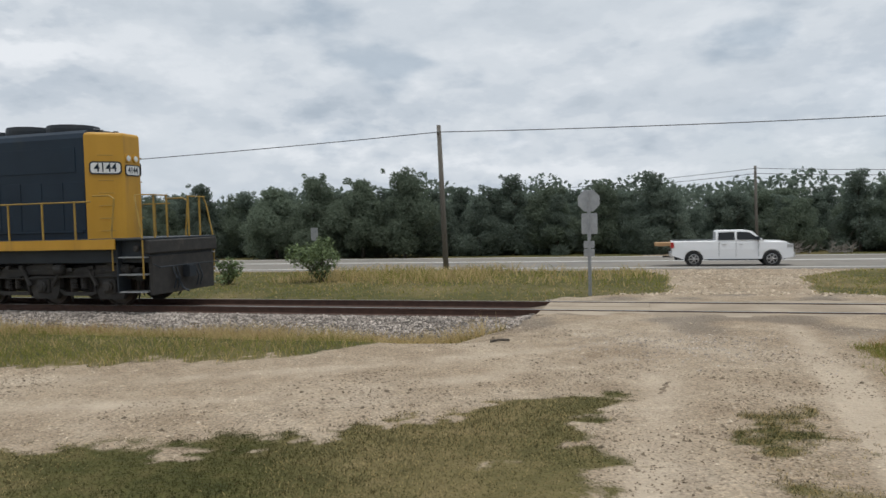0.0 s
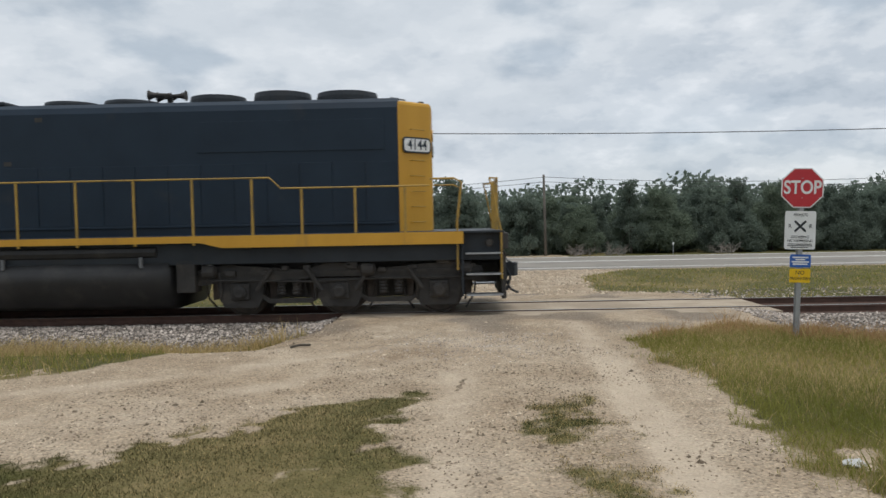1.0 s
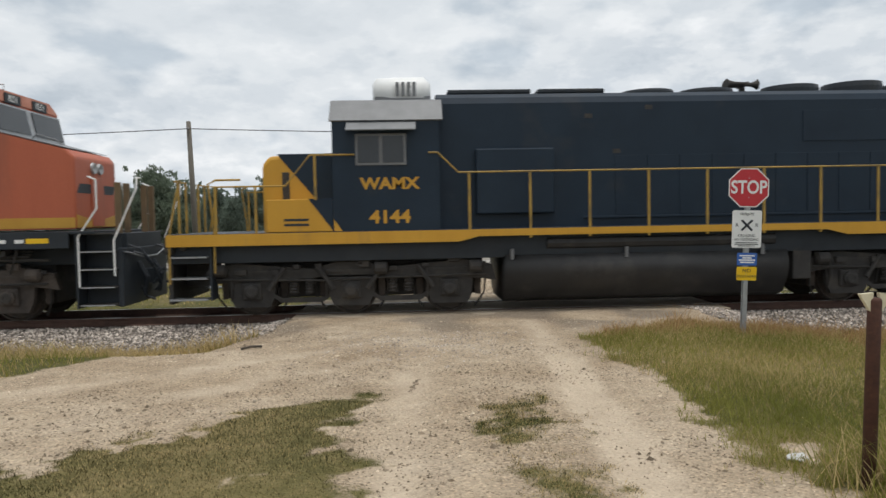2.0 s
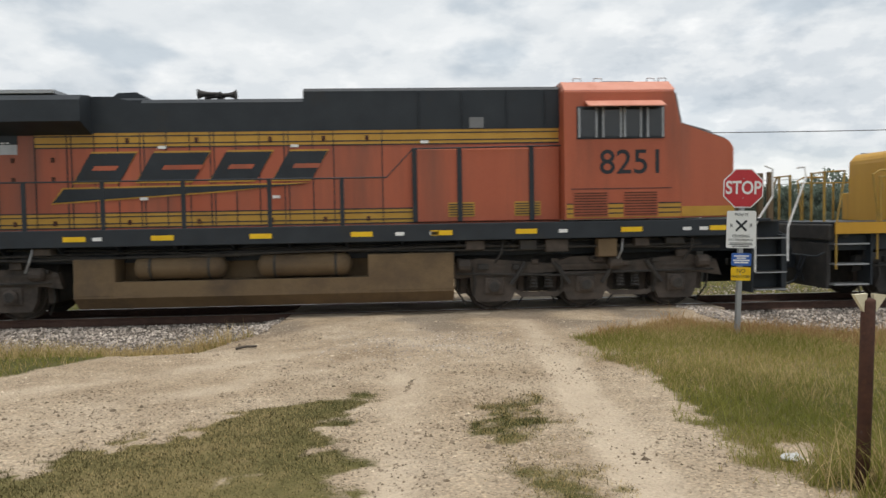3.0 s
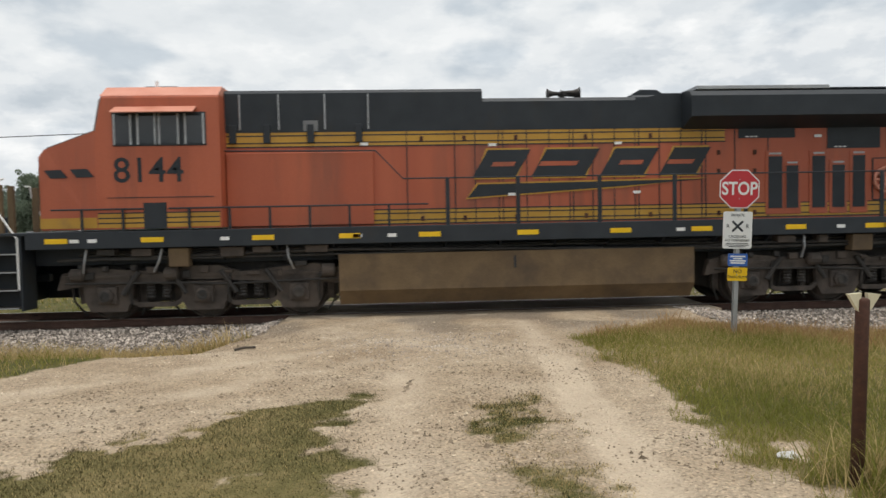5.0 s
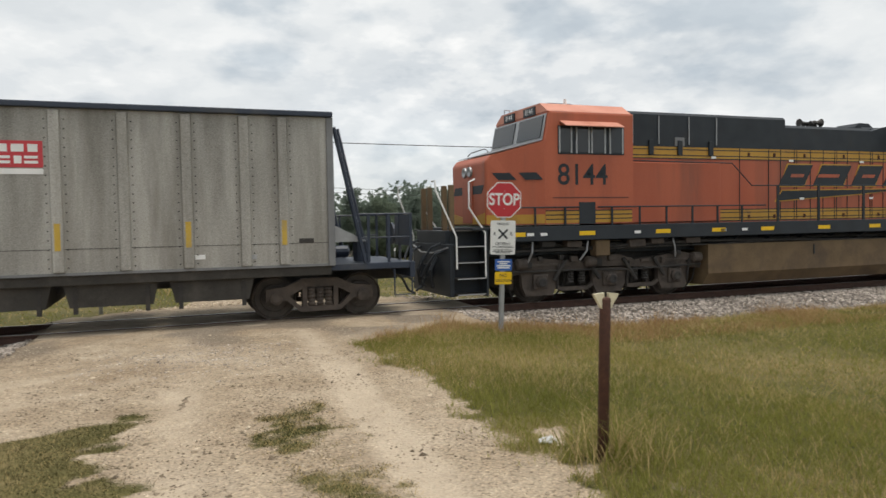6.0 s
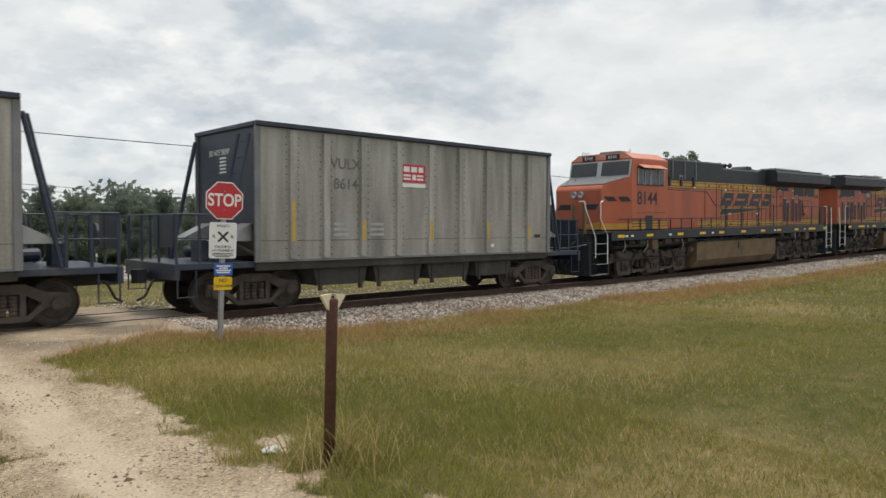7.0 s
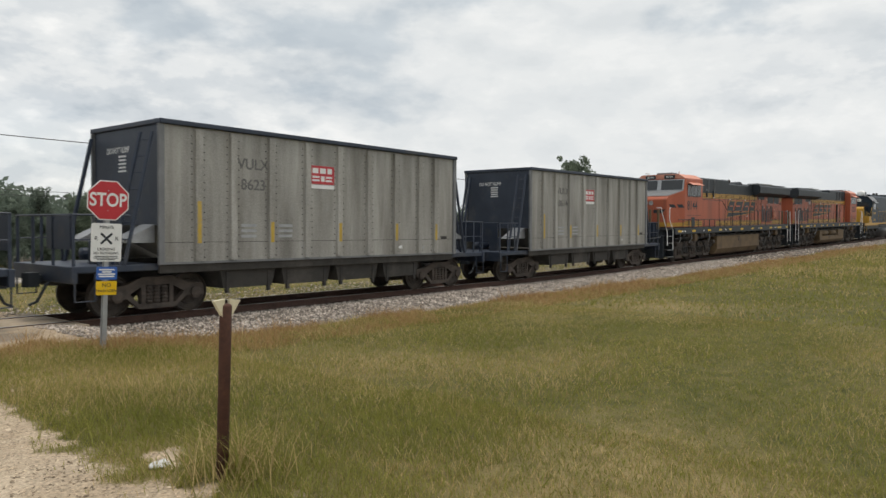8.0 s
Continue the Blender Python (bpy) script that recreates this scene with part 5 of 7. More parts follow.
    tank = [(-1.34, 0.6), (-1.42, 0.8), (-1.42, 1.0), (-1.34, 1.16), (-1.18, 1.27), (1.18, 1.27), (1.34, 1.16), (1.42, 1.0), (1.42, 0.8), (1.34, 0.55), (1.15, 0.28), (0.85, 0.18), (-0.85, 0.18), (-1.15, 0.28)]
    prism(bm, tank, "x", X(15.45), X(21.45))
    part("fuel_tank", bm, "tank_black", t, "large black fuel tank", smooth=True)
    for sy in (-1, 1):
        bm = bmesh.new()
        ring_lathe(bm, [(0, 0.05), (0.05, 0.16), (4.9, 0.16), (4.95, 0.05)], (X(16.3), sy * 1.2, 1.42), (1, 0, 0), 12)
        part("air_reservoir", bm, "tank_black", t)
        for a in (15.6, 18.0, 20.9):
            bm = bmesh.new()
            rod(bm, (X(a), sy * 1.38, 1.1), (X(a), sy * 1.38, 1.32), 0.04, None, 8)
            part("filler_cap", bm, "grey", t)
        slab("battery_hatch", t, X(21.6), X(22.0), sy * 0.9, sy * 1.3, 0.55, 1.25, "grime", 0.02)
    loco_truck(t, (X(10.2), X(12.25), X(14.3)), 0.5, "grime", True)
    loco_truck(t, (X(22.9), X(25.0), X(27.1)), 0.5, "grime", True)
    # ends: pilot, steps, handrails
    for s, xe in ((1, 28.45), (-1, 8.6)):
        slab("pilot", t, X(xe) - 0.05, X(xe) + 0.05, -1.3, 1.3, 0.32, 1.30, "grime", 0.02)
        slab("anticlimber", t, X(xe) - 0.08, X(xe) + 0.10, -1.42, 1.42, 1.36, 1.70, "grime", 0.03)
        slab("draft_pocket", t, min(X(xe), X(xe - s * 0.6)), max(X(xe), X(xe - s * 0.6)), -0.4, 0.4, 0.6, 1.38, "grime", 0.02)
        coupler(t, X(xe) + s * 0.1, s)
        for sy in (-1, 1):
            st = slab("step_well", t, X(xe) - s * 0.85 - 0.02, X(xe) - s * 0.85 + 0.02, sy * 1.0, sy * 1.45, 0.4, 1.7, "black", 0.0)
            steps(st, min(X(xe), X(xe - s * 0.8)) + 0.02, max(X(xe), X(xe - s * 0.8)) - 0.02, sy * 1.1, sy * 1.48, (0.42, 0.85, 1.28), "galv", "worn steel step")
            handrail(t, [(X(xe - s * 0.95), sy * 1.48, 0.95), (X(xe - s * 0.95), sy * 1.48, 1.9), (X(xe - s * 0.85), sy * 1.46, 2.75), (X(xe - s * 1.0), sy * 1.46, 2.83), (X(xe - s * 1.5), sy * 1.46, 2.83)], "yellow", 0.022)
            handrail(t, [(X(xe - s * 0.05), sy * 1.48, 0.75), (X(xe - s * 0.05), sy * 1.48, 1.7), (X(xe - s * 0.22), sy * 1.45, 2.6), (X(xe - s * 0.28), sy * 1.4, 2.83)], "yellow", 0.022)
            for y in (0.45, 0.95):
                rail_post(t, X(xe - s * 0.1), sy * y, 1.75, 2.85, "yellow")
            handrail(t, [(X(xe - s * 0.1), sy * 0.45, 2.83), (X(xe - s * 0.1), sy * 1.2, 2.83), (X(xe - s * 0.28), sy * 1.4, 2.83)], "yellow")
            bm = bmesh.new()
            ring_lathe(bm, [(0, 0.03), (0.05, 0.09), (0.09, 0.06)], (X(xe) - s * 0.3, sy * 1.36, 1.5), (0, sy, 0), 10)
            part("step_lamp", bm, "grime", t)
        bm = bmesh.new()
        pipe(bm, [(X(xe) + s * 0.1, -1.3, 1.1), (X(xe) + s * 0.25, -1.25, 1.02), (X(xe) + s * 0.2, 0.4, 1.02), (X(xe) + s * 0.25, 1.25, 1.02), (X(xe) + s * 0.1, 1.3, 1.1)], 0.018)
        part("uncoupling_lever", bm, "black", t)
        for y in (-0.55, -0.4, 0.4, 0.55):
            bm = bmesh.new()
            pipe(bm, [(X(xe) + s * 0.08, y, 1.0), (X(xe) + s * 0.2, y, 0.7), (X(xe) + s * 0.12, y, 0.42)], 0.022)
            part("brake_hose", bm, "black", t)
    for sy in (-1, 1):
        for a in (14.72, 15.97, 17.2, 18.43, 19.66, 20.86, 22.07, 23.3):
            rail_post(t, X(a), sy * 1.52, 1.55, 2.90, "rail_yellow")
        for a in (24.32, 25.42, 26.44):
            rail_post(t, X(a), sy * 1.52, 1.52, 2.68, "rail_yellow")
        handrail(t, [(X(13.9), sy * 1.5, 3.32), (X(14.08), sy * 1.52, 3.32), (X(14.5), sy * 1.52, 2.91), (X(23.67), sy * 1.52, 2.91), (X(23.9), sy * 1.52, 2.69), (X(26.95), sy * 1.52, 2.69)], "yellow")
        handrail(t, [(X(9.55), sy * 1.5, 2.69), (X(11.0), sy * 1.5, 2.69), (X(11.5), sy * 1.5, 3.3), (X(12.4), sy * 1.5, 3.3)], "yellow")
        rail_post(t, X(11.6), sy * 1.5, 2.4, 3.3, "yellow")
        for a in (9.6, 10.4):
            rail_post(t, X(a), sy * 1.5, 1.75, 2.69, "yellow")
    return t


M["tank_black"] = mat("sooty_tank", (0.014, 0.014, 0.015), (0.03, 0.03, 0.03), 0.5, dirt=(0.06, 0.055, 0.05), dirt_amt=0.25, scale=2.5, bump=0.04)
M["panel_red"] = mat("panel_red", (0.45, 0.03, 0.045), (0.52, 0.05, 0.06), 0.5, bump=0.01)


# ---------------------------------------------------------------- orange locomotives
def orange_locomotive(u, number, m):
    """Built facing +x about its middle u; the -x end carries the radiator wings."""
    flip = number != "8251"
    t = thing("locomotive", m, "orange and black locomotive with yellow stripes, road number " + number, "locomotive", "orange locomotives")
    X = lambda v: v - u
    # rear ends differ: steps, wing end, hood end, tank and rear truck
    xr, xw, xh, rear_shift = (-12.45, -12.6, -12.4, 0.22) if flip else (-12.68, -12.52, -12.2, 0.0)
    slab("underframe", t, X(xr + 0.15), X(7.95), -0.9, 0.9, 1.16, 1.80, "black")
    rng = random.Random(12)
    slab("walkway", t, X(xr + 0.05), X(8.0), -1.52, 1.52, 1.80, 1.86, "black")
    for sy in (-1, 1):
        sill = slab("side_sill", t, X(-12.0), X(7.5), sy * 1.5, sy * 1.55, 1.52, 1.86, "black", 0.01, "black side sill with yellow patches")
        for a in (-11.85, -10.35, -9.95, -8.22, -6.2, -4.48, -2.54, -0.52, 1.1, 2.84, 5.03, 6.9):
            bm = bmesh.new()
            box(bm, X(a) - 0.22, X(a) + 0.22, min(sy * 1.55, sy * 1.553), max(sy * 1.55, sy * 1.553), 1.63, 1.73)
            part("reflective_patch", bm, "signyellow", sill)
        for a in (-5.75, 0.25, 0.95, 3.6, 6.2, 6.55, -9.2):
            bm = bmesh.new()
            box(bm, X(a) - 0.09, X(a) + 0.09, min(sy * 1.55, sy * 1.553), max(sy * 1.55, sy * 1.553), 1.64, 1.71)
            part("data_plate", bm, "white", sill)
    # engine hood in three heights
    hw = 1.0

    def body(name, x0, x1, z0, z1, w, material, label="", cut=0.0):
        bm = bmesh.new()
        c = cut or 0.02
        prism(bm, [(-w, z0), (-w, z1 - c), (-w + c, z1), (w - c, z1), (w, z1 - c), (w, z0)], "x", X(x0), X(x1))
        return part(name, bm, material, t, label)
    body("engine_hood", xh, 3.66, 1.86, 3.86, hw, "orange", "weathered orange engine hood")
    body("upper_hood", -5.0, -1.7, 3.86, 4.52, hw, "black", "black upper hood", 0.08)
    body("upper_hood", -1.7, 3.66, 3.86, 4.72, hw, "black", "black upper hood", 0.07)
    body("engine_cover", -6.2, -5.02, 4.4, 4.60, 0.7, "black", "", 0.05)
    bm = bmesh.new()
    prism(bm, [(X(-5.95), 4.58), (X(-5.68), 4.76), (X(-5.3), 4.77), (X(-5.12), 4.66), (X(-5.08), 4.58)], "y", -0.38, 0.38)
    part("exhaust_hump", bm, "black", t, "sooty black exhaust stack")
    bm = bmesh.new()
    prism(bm, [(X(xw), 3.98), (X(xw), 4.44), (X(xw + 0.4), 4.58), (X(-5.6), 4.58), (X(-5.0), 4.44), (X(-5.0), 3.86), (X(xw + 0.2), 3.86)], "y", -1.0, 1.0)
    part("radiator_core", bm, "black", t)
    for sy in (-1, 1):
        bm = bmesh.new()
        prism(bm, [(sy * 1.0, 3.80), (sy * 1.53, 4.02), (sy * 1.53, 4.44), (sy * 1.42, 4.55), (sy * 1.0, 4.60)], "x", X(xw), X(-6.0))
        wing = part("radiator_wing", bm, "black", t, "overhanging black radiator wing")
        pa, pb = (-9.04, -6.17) if flip else (-9.33, -6.55)
        slab("wing_panel", wing, X(pa), X(pb), sy * 0.6, sy * 1.38, 4.59, 4.67, "galv", 0.01, "bare grey roof panel")
        slab("wing_panel", wing, X(xw + 0.5), X(pa - 0.05), sy * 0.6, sy * 1.3, 4.59, 4.63, "black", 0.01)
        # no openings are cut: black plates paint their shaded depth along with soot
        for a, b, z0 in ((-11.8, -10.8, 3.38), (-10.74, -9.78, 3.38), (-8.85, -7.49, 3.62)) if sy < 0 else ((-11.72, -10.56, 3.36), (-10.41, -9.22, 3.36), (-8.5, -7.24, 3.6)):
            op = slab("radiator_opening", t, X(a), X(b), sy * 1.0, sy * 1.012, z0, 3.84, "black", 0.0, "flat black plate painting in a shaded, sooty opening")
            bm = bmesh.new()
            for k in range(3):
                box(bm, X(b) - 0.42 + 0.1 * k, X(b) - 0.36 + 0.1 * k, min(sy * 1.012, sy * 1.016), max(sy * 1.012, sy * 1.016), z0 + 0.02, z0 + 0.045)
            part("small_print", bm, "white", op)
        # louvred doors at the rear
        near = ((-11.65, -11.42, 3.1), (-11.25, -10.99, 2.93), (-10.86, -10.57, 3.1), (-10.32, -10.05, 3.1), (-9.84, -9.57, 2.93), (-9.24, -9.02, 3.1), (-8.87, -8.61, 2.93), (-8.46, -8.17, 3.1))
        back = ((-10.07, -9.79, 3.2), (-9.61, -9.33, 3.0), (-9.17, -8.88, 3.2), (-8.57, -8.3, 3.0), (-8.21, -7.9, 3.2))
        for a, b, z1 in near if sy < 0 else back:
            d = slab("louvre_door", t, X(a) - 0.06, X(b) + 0.06, sy * 1.0, sy * 1.02, 1.95, z1 + 0.12, "orange", 0.006)
            gr = slab("louvre_frame", d, X(a), X(b), sy * 1.02, sy * 1.028, 2.08, z1, "black", 0.0, "black louvre")
            slab("label", d, X(a) + 0.02, X(b) - 0.02, sy * 1.02, sy * 1.024, z1 + 0.04, z1 + 0.08, "galv", 0.0)
        # corner stripes and road number at the rear
        bd = slab("corner_band", t, X(xh + 0.02), X(xh + 0.5), sy * 1.0, sy * 1.006, 3.56, 3.84, "cream_yellow", 0.0, "yellow band with black lines")
        for z in (3.65, 3.75):
            slab("black_line", bd, X(xh + 0.02), X(xh + 0.5), sy * 1.006, sy * 1.010, z - 0.012, z + 0.012, "black", 0.0)
        writing(number, 0.24, "rust", t, facing(X(xh + 0.36), sy * 1.003, 3.36, sy > 0), bold=0.002, squeeze=0.95)
        if sy > 0:
            pn = slab("brake_panel", t, X(-11.45), X(-10.25), 1.0, 1.014, 2.23, 3.13, "orange", 0.004)
            for z in (2.23, 3.13):
                slab("panel_edge", pn, X(-11.45), X(-10.25), 1.0, 1.018, z - 0.012, z + 0.012, "black", 0.0)
            for a in (-11.45, -10.87, -10.25):
                slab("panel_edge", pn, X(a) - 0.012, X(a) + 0.012, 1.0, 1.018, 2.24, 3.12, "black", 0.0)
            bm = bmesh.new()
            hub = (X(-10.53), 1.07, 2.66)
            rim = [(hub[0] + 0.27 * math.cos(q * math.pi / 10), 1.07, 2.66 + 0.27 * math.sin(q * math.pi / 10)) for q in range(21)]
            pipe(bm, rim, 0.03)
            for q in range(0, 20, 2):
                rod(bm, hub, rim[q], 0.024, None, 6)
            rod(bm, (hub[0], 1.0, 2.66), (hub[0], 1.09, 2.66), 0.05, None, 10)
            part("hand_brake_wheel", bm, "pale_orange", pn, "pale orange hand brake wheel")
        # yellow bands with black lines
        for z0, z1, x0, x1 in ((1.90, 2.20, xh, 3.64), (3.54, 3.85, -7.16 if sy < 0 else -6.94, 3.64)):
            bd = slab("yellow_band", t, X(x0), X(x1), sy * 1.0, sy * 1.006, z0, z1, "cream_yellow", 0.0, "yellow band with black lines")
            for z in (z0 + 0.08, z1 - 0.08, z0, z1):
                slab("black_line", bd, X(x0), X(x1), sy * 1.006, sy * 1.010, z - 0.012, z + 0.012, "black", 0.0)
        # door seams and door frames
        for a in (-7.9, -7.16, -6.52, -6.43, -5.97, -5.5, -5.05, -4.97, -4.52, -4.05, -3.63, -3.55, -3.11, -2.63, -2.12, -2.03, -1.53, -1.1, -0.09):
            slab("seam", t, X(a) - 0.009, X(a) + 0.009, sy * 1.0, sy * 1.014, 1.88, 3.86, "black", 0.0)
        for a in (0.58, 1.52, 3.04) if sy < 0 else ():
            slab("door_pillar", t, X(a) - 0.05, X(a) + 0.05, sy * 1.0, sy * 1.12, 1.9, 3.45, "black", 0.01)
        slab("equipment_cabinet", t, X(0.62), X(3.64), sy * 1.0, sy * 1.08, 1.9, 3.42, "orange", 0.015)
        for a in (1.55, 2.95) if sy < 0 else ():
            g = slab("vent", t, X(a) - 0.28, X(a) + 0.28, sy * 1.08, sy * 1.088, 2.0, 2.3, "cream_yellow", 0.0)
            for k in range(5):
                slab("slat", g, X(a) - 0.26, X(a) + 0.26, sy * 1.088, sy * 1.096, 2.03 + 0.055 * k, 2.05 + 0.055 * k, "black", 0.0)
        for a, z in ((-9.0, 3.6), (-4.6, 3.5), (-1.9, 3.5), (0.8, 3.55), (-2.3, 2.45), (-5.0, 2.45)):
            slab("data_plate", t, X(a) - 0.08, X(a) + 0.08, sy * 1.02, sy * 1.026, z, z + 0.06, "white", 0.0)
        if sy < 0:
            slab("bare_patch", t, X(-7.97), X(-7.5), sy * 1.0, sy * 1.008, 3.42, 3.62, "galv", 0.0, "pale bare patch in the paint")
        for k, a in enumerate((-7.6, -6.8, -5.3, -3.9, -2.4, -1.3, -0.4)):
            for z in (2.0, 3.68) if k > 1 else (2.0, 2.9, 3.3):
                slab("door_latch", t, X(a) - 0.035, X(a) + 0.035, sy * 1.006, sy * 1.03, z - 0.05, z + 0.05, "rust", 0.008)
        slab("roof_box", t, X(1.75), X(2.05), sy * 1.0, sy * 1.03, 3.86, 4.08, "grey", 0.0)
        # maker's emblem: slanted dark blocks with a yellow edge and a long pointed bar
        for k, (a, w) in enumerate(((-6.39, 0.92), (-5.13, 1.15), (-3.65, 0.95), (-2.36, 0.80))):
            if sy > 0:
                a = -8.19 - a - w
            sl = 0.34 if sy < 0 else -0.34
            y0 = sy * 1.0
            for g, mt, dd in ((0.035, "cream_yellow", 0.016), (0.0, "black", 0.02)):
                bm = bmesh.new()
                o = a if sy < 0 else a + 0.34
                prism(bm, [(X(o - g), 2.84 - g), (X(o + w - g), 2.84 - g), (X(o + w + sl + g), 3.42 + g), (X(o + sl + g), 3.42 + g)], "y", y0, y0 + sy * dd)
                em = part("emblem_block", bm, mt, t, "slanted dark emblem block" if dd == 0.02 else "")
            for f in ((0.40, 0.56),):
                z0, z1 = 2.84 + 0.58 * f[0], 2.84 + 0.58 * f[1]
                sh = sl * (f[0] + f[1]) / 2
                bm = bmesh.new()
                lo, hi = (o + w * 0.3 + sh, o + w * 1.0 + sh) if k % 2 else (o + w * 0.22 + sh, o + w * 0.74 + sh)
                prism(bm, [(X(lo), z0), (X(hi), z0), (X(hi + sl * 0.18), z1), (X(lo + sl * 0.18), z1)], "y", y0, y0 + sy * 0.024)
                part("emblem_gap", bm, "orange", t)
        for g, mt, dd in ((0.03, "cream_yellow", 0.016), (0.0, "black", 0.02)):
            bm = bmesh.new()
            e = [(-6.84 - g, 2.42 - g), (-6.6 - g, 2.70 + g), (-1.7 + 3 * g, 2.74 + g), (-3.4, 2.62 - g)]
            if sy > 0:
                e = [(-8.19 - a, b) for a, b in e][::-1]
            prism(bm, [(X(a), b) for a, b in e], "y", sy * 1.0, sy * (1.0 + dd))
            part("emblem_bar", bm, mt, t, "long pointed dark emblem bar" if dd == 0.02 else "")
    # cab with nose
    bm = bmesh.new()
    prism(bm, [(X(3.66), 1.90), (X(3.66), 4.56), (X(5.98), 4.56), (X(6.12), 3.86), (X(6.12), 1.90)], "y", -1.46, 1.46)
    bmesh.ops.bevel(bm, geom=[e for e in bm.edges if abs(e.verts[0].co.y - e.verts[1].co.y) < 0.01 and all(v.co.z > 1.95 for v in e.verts)], offset=0.05, segments=2, affect="EDGES", profile=0.5)
    cab = part("cab", bm, "orange", t, "orange wide-nose cab")
    bm = bmesh.new()
    prism(bm, [(X(6.10), 1.90), (X(6.10), 3.865), (X(7.30), 3.55), (X(7.44), 3.40), (X(7.44), 1.90)], "y", -1.46, 1.46)
    for v in bm.verts:
        k = max(0.0, (v.co.x - X(6.12)) / 1.32)
        v.co.y *= 1 - 0.29 * k
    bmesh.ops.bevel(bm, geom=[e for e in bm.edges if all(v.co.x > X(7.2) for v in e.verts)], offset=0.05, segments=2, affect="EDGES", profile=0.5)
    part("nose", bm, "orange", cab, "orange tapering nose")
    bm = bmesh.new()
    prism(bm, [(X(6.03), 4.50), (X(6.155), 3.875), (X(6.135), 3.875), (X(6.01), 4.50)], "y", -1.4, 1.4)
    part("windshield_surround", bm, "galv", cab, "grey metal windshield surround")
    # grey patch on the nose top, ending in a point on each flank
    bm = bmesh.new()
    top = [(6.17, -1.40, 3.862), (7.26, -1.02, 3.575), (7.26, 1.02, 3.575), (6.17, 1.40, 3.862)]
    vs = [bm.verts.new((X(a), b, c + d)) for d in (0, 0.012) for a, b, c in top]
    for q in ((0, 1, 2, 3), (7, 6, 5, 4), (0, 4, 5, 1), (1, 5, 6, 2), (2, 6, 7, 3), (3, 7, 4, 0)):
        bm.faces.new([vs[i] for i in q])
    bmesh.ops.recalc_face_normals(bm, faces=bm.faces[:])
    part("anti_glare_panel", bm, "grey", cab)
    bm = bmesh.new()
    prism(bm, [(-1.42, 4.56), (-1.05, 4.79), (1.05, 4.79), (1.42, 4.56)], "x", X(3.68), X(6.0))
    part("cab_roof", bm, "pale_orange", t, "faded pale orange cab roof")
    for a in (4.0, 4.45, 5.6, 5.85):
        bm = bmesh.new()
        pipe(bm, [(X(a), -0.85, 4.78), (X(a), -0.85, 4.90), (X(a) + 0.16, -0.85, 4.90), (X(a) + 0.16, -0.85, 4.78)], 0.014, 5)
        part("roof_grab", bm, "galv", t)
    bm = bmesh.new()
    rod(bm, (X(5.1), 0.7, 4.75), (X(5.1), 0.7, 4.98), 0.05, 0.035, 8)
    part("antenna", bm, "white", t)
    slab("antenna_box", t, X(4.75), X(5.45), -0.45, 0.45, 4.78, 4.92, "grey", 0.02)
    for sy in (-1, 1):
        fr = slab("window_frame", cab, X(3.92), X(5.76), sy * 1.46, sy * 1.475, 3.55, 4.22, "black", 0.008)
        for a, b in ((3.97, 4.33), (4.47, 4.84), (4.92, 5.26), (5.40, 5.72)):
            p = slab("pane", fr, X(a), X(b), sy * 1.475, sy * 1.482, 3.6, 4.17, "glass", 0.0, "dark reflecting window glass")
            for q in (a, b):
                bm = bmesh.new()
                box(bm, X(q) - 0.02, X(q) + 0.02, min(sy * 1.475, sy * 1.488), max(sy * 1.475, sy * 1.488), 3.58, 4.19)
                part("pane_frame", bm, "galv", p)
        bm = bmesh.new()
        prism(bm, [(sy * 1.45, 4.34), (sy * 1.74, 4.20), (sy * 1.74, 4.18), (sy * 1.45, 4.31)], "x", X(4.1), X(5.7))
        part("sunshade", bm, "pale_orange", cab)
        w = writing(number, 0.70, "black", cab, facing(X(5.08), sy * 1.463, 3.05, sy > 0), bold=0.006, squeeze=1.0)
        slab("seam", cab, X(3.8), X(5.9), sy * 1.46, sy * 1.468, 2.52, 2.535, "black", 0.0)
        bd = slab("yellow_band", cab, X(3.7), X(6.1), sy * 1.46, sy * 1.466, 1.93, 2.22, "cream_yellow", 0.0, "yellow band with black lines")
        for z in (2.02, 2.12, 2.22):
            slab("black_line", bd, X(3.7), X(6.1), sy * 1.466, sy * 1.47, z - 0.012, z + 0.012, "black", 0.0)
        if not flip:
            for a in (4.2, 5.25):
                g = slab("vent", cab, X(a) - 0.36, X(a) + 0.36, sy * 1.466, sy * 1.478, 1.95, 2.5, "orange", 0.0)
                for k in range(9):
                    slab("slat", g, X(a) - 0.34, X(a) + 0.34, sy * 1.478, sy * 1.488, 1.98 + 0.056 * k, 2.0 + 0.056 * k, "rust", 0.0)
        else:
            # nothing is cut in here: the black plate paints the recess's shade
            slab("cab_step_recess", cab, X(4.75), X(5.2), sy * 1.46, sy * 1.475, 1.9, 2.42, "black", 0.0)
        bm = bmesh.new()
        fl = [(6.12, 1.462), (7.43, 1.042), (7.43, 1.048), (6.12, 1.468)]
        prism(bm, [(X(a), sy * b) for a, b in fl], "z", 1.93, 2.14)
        part("nose_band", bm, "cream_yellow", cab)
        # emblem on the nose flank: two slanted dark blocks
        for a in (6.15, 6.75):
            bm = bmesh.new()
            prism(bm, [(X(a), 2.95), (X(a + 0.4), 2.95), (X(a + 0.55), 3.12), (X(a + 0.15), 3.12)], "y", sy * 1.461, sy * 1.468)
            for v in bm.verts:
                v.co.y *= 1 - 0.29 * max(0.0, (v.co.x - X(6.12)) / 1.32)
            if flip:
                part("emblem_block", bm, "black", cab)
            else:
                bm.free()
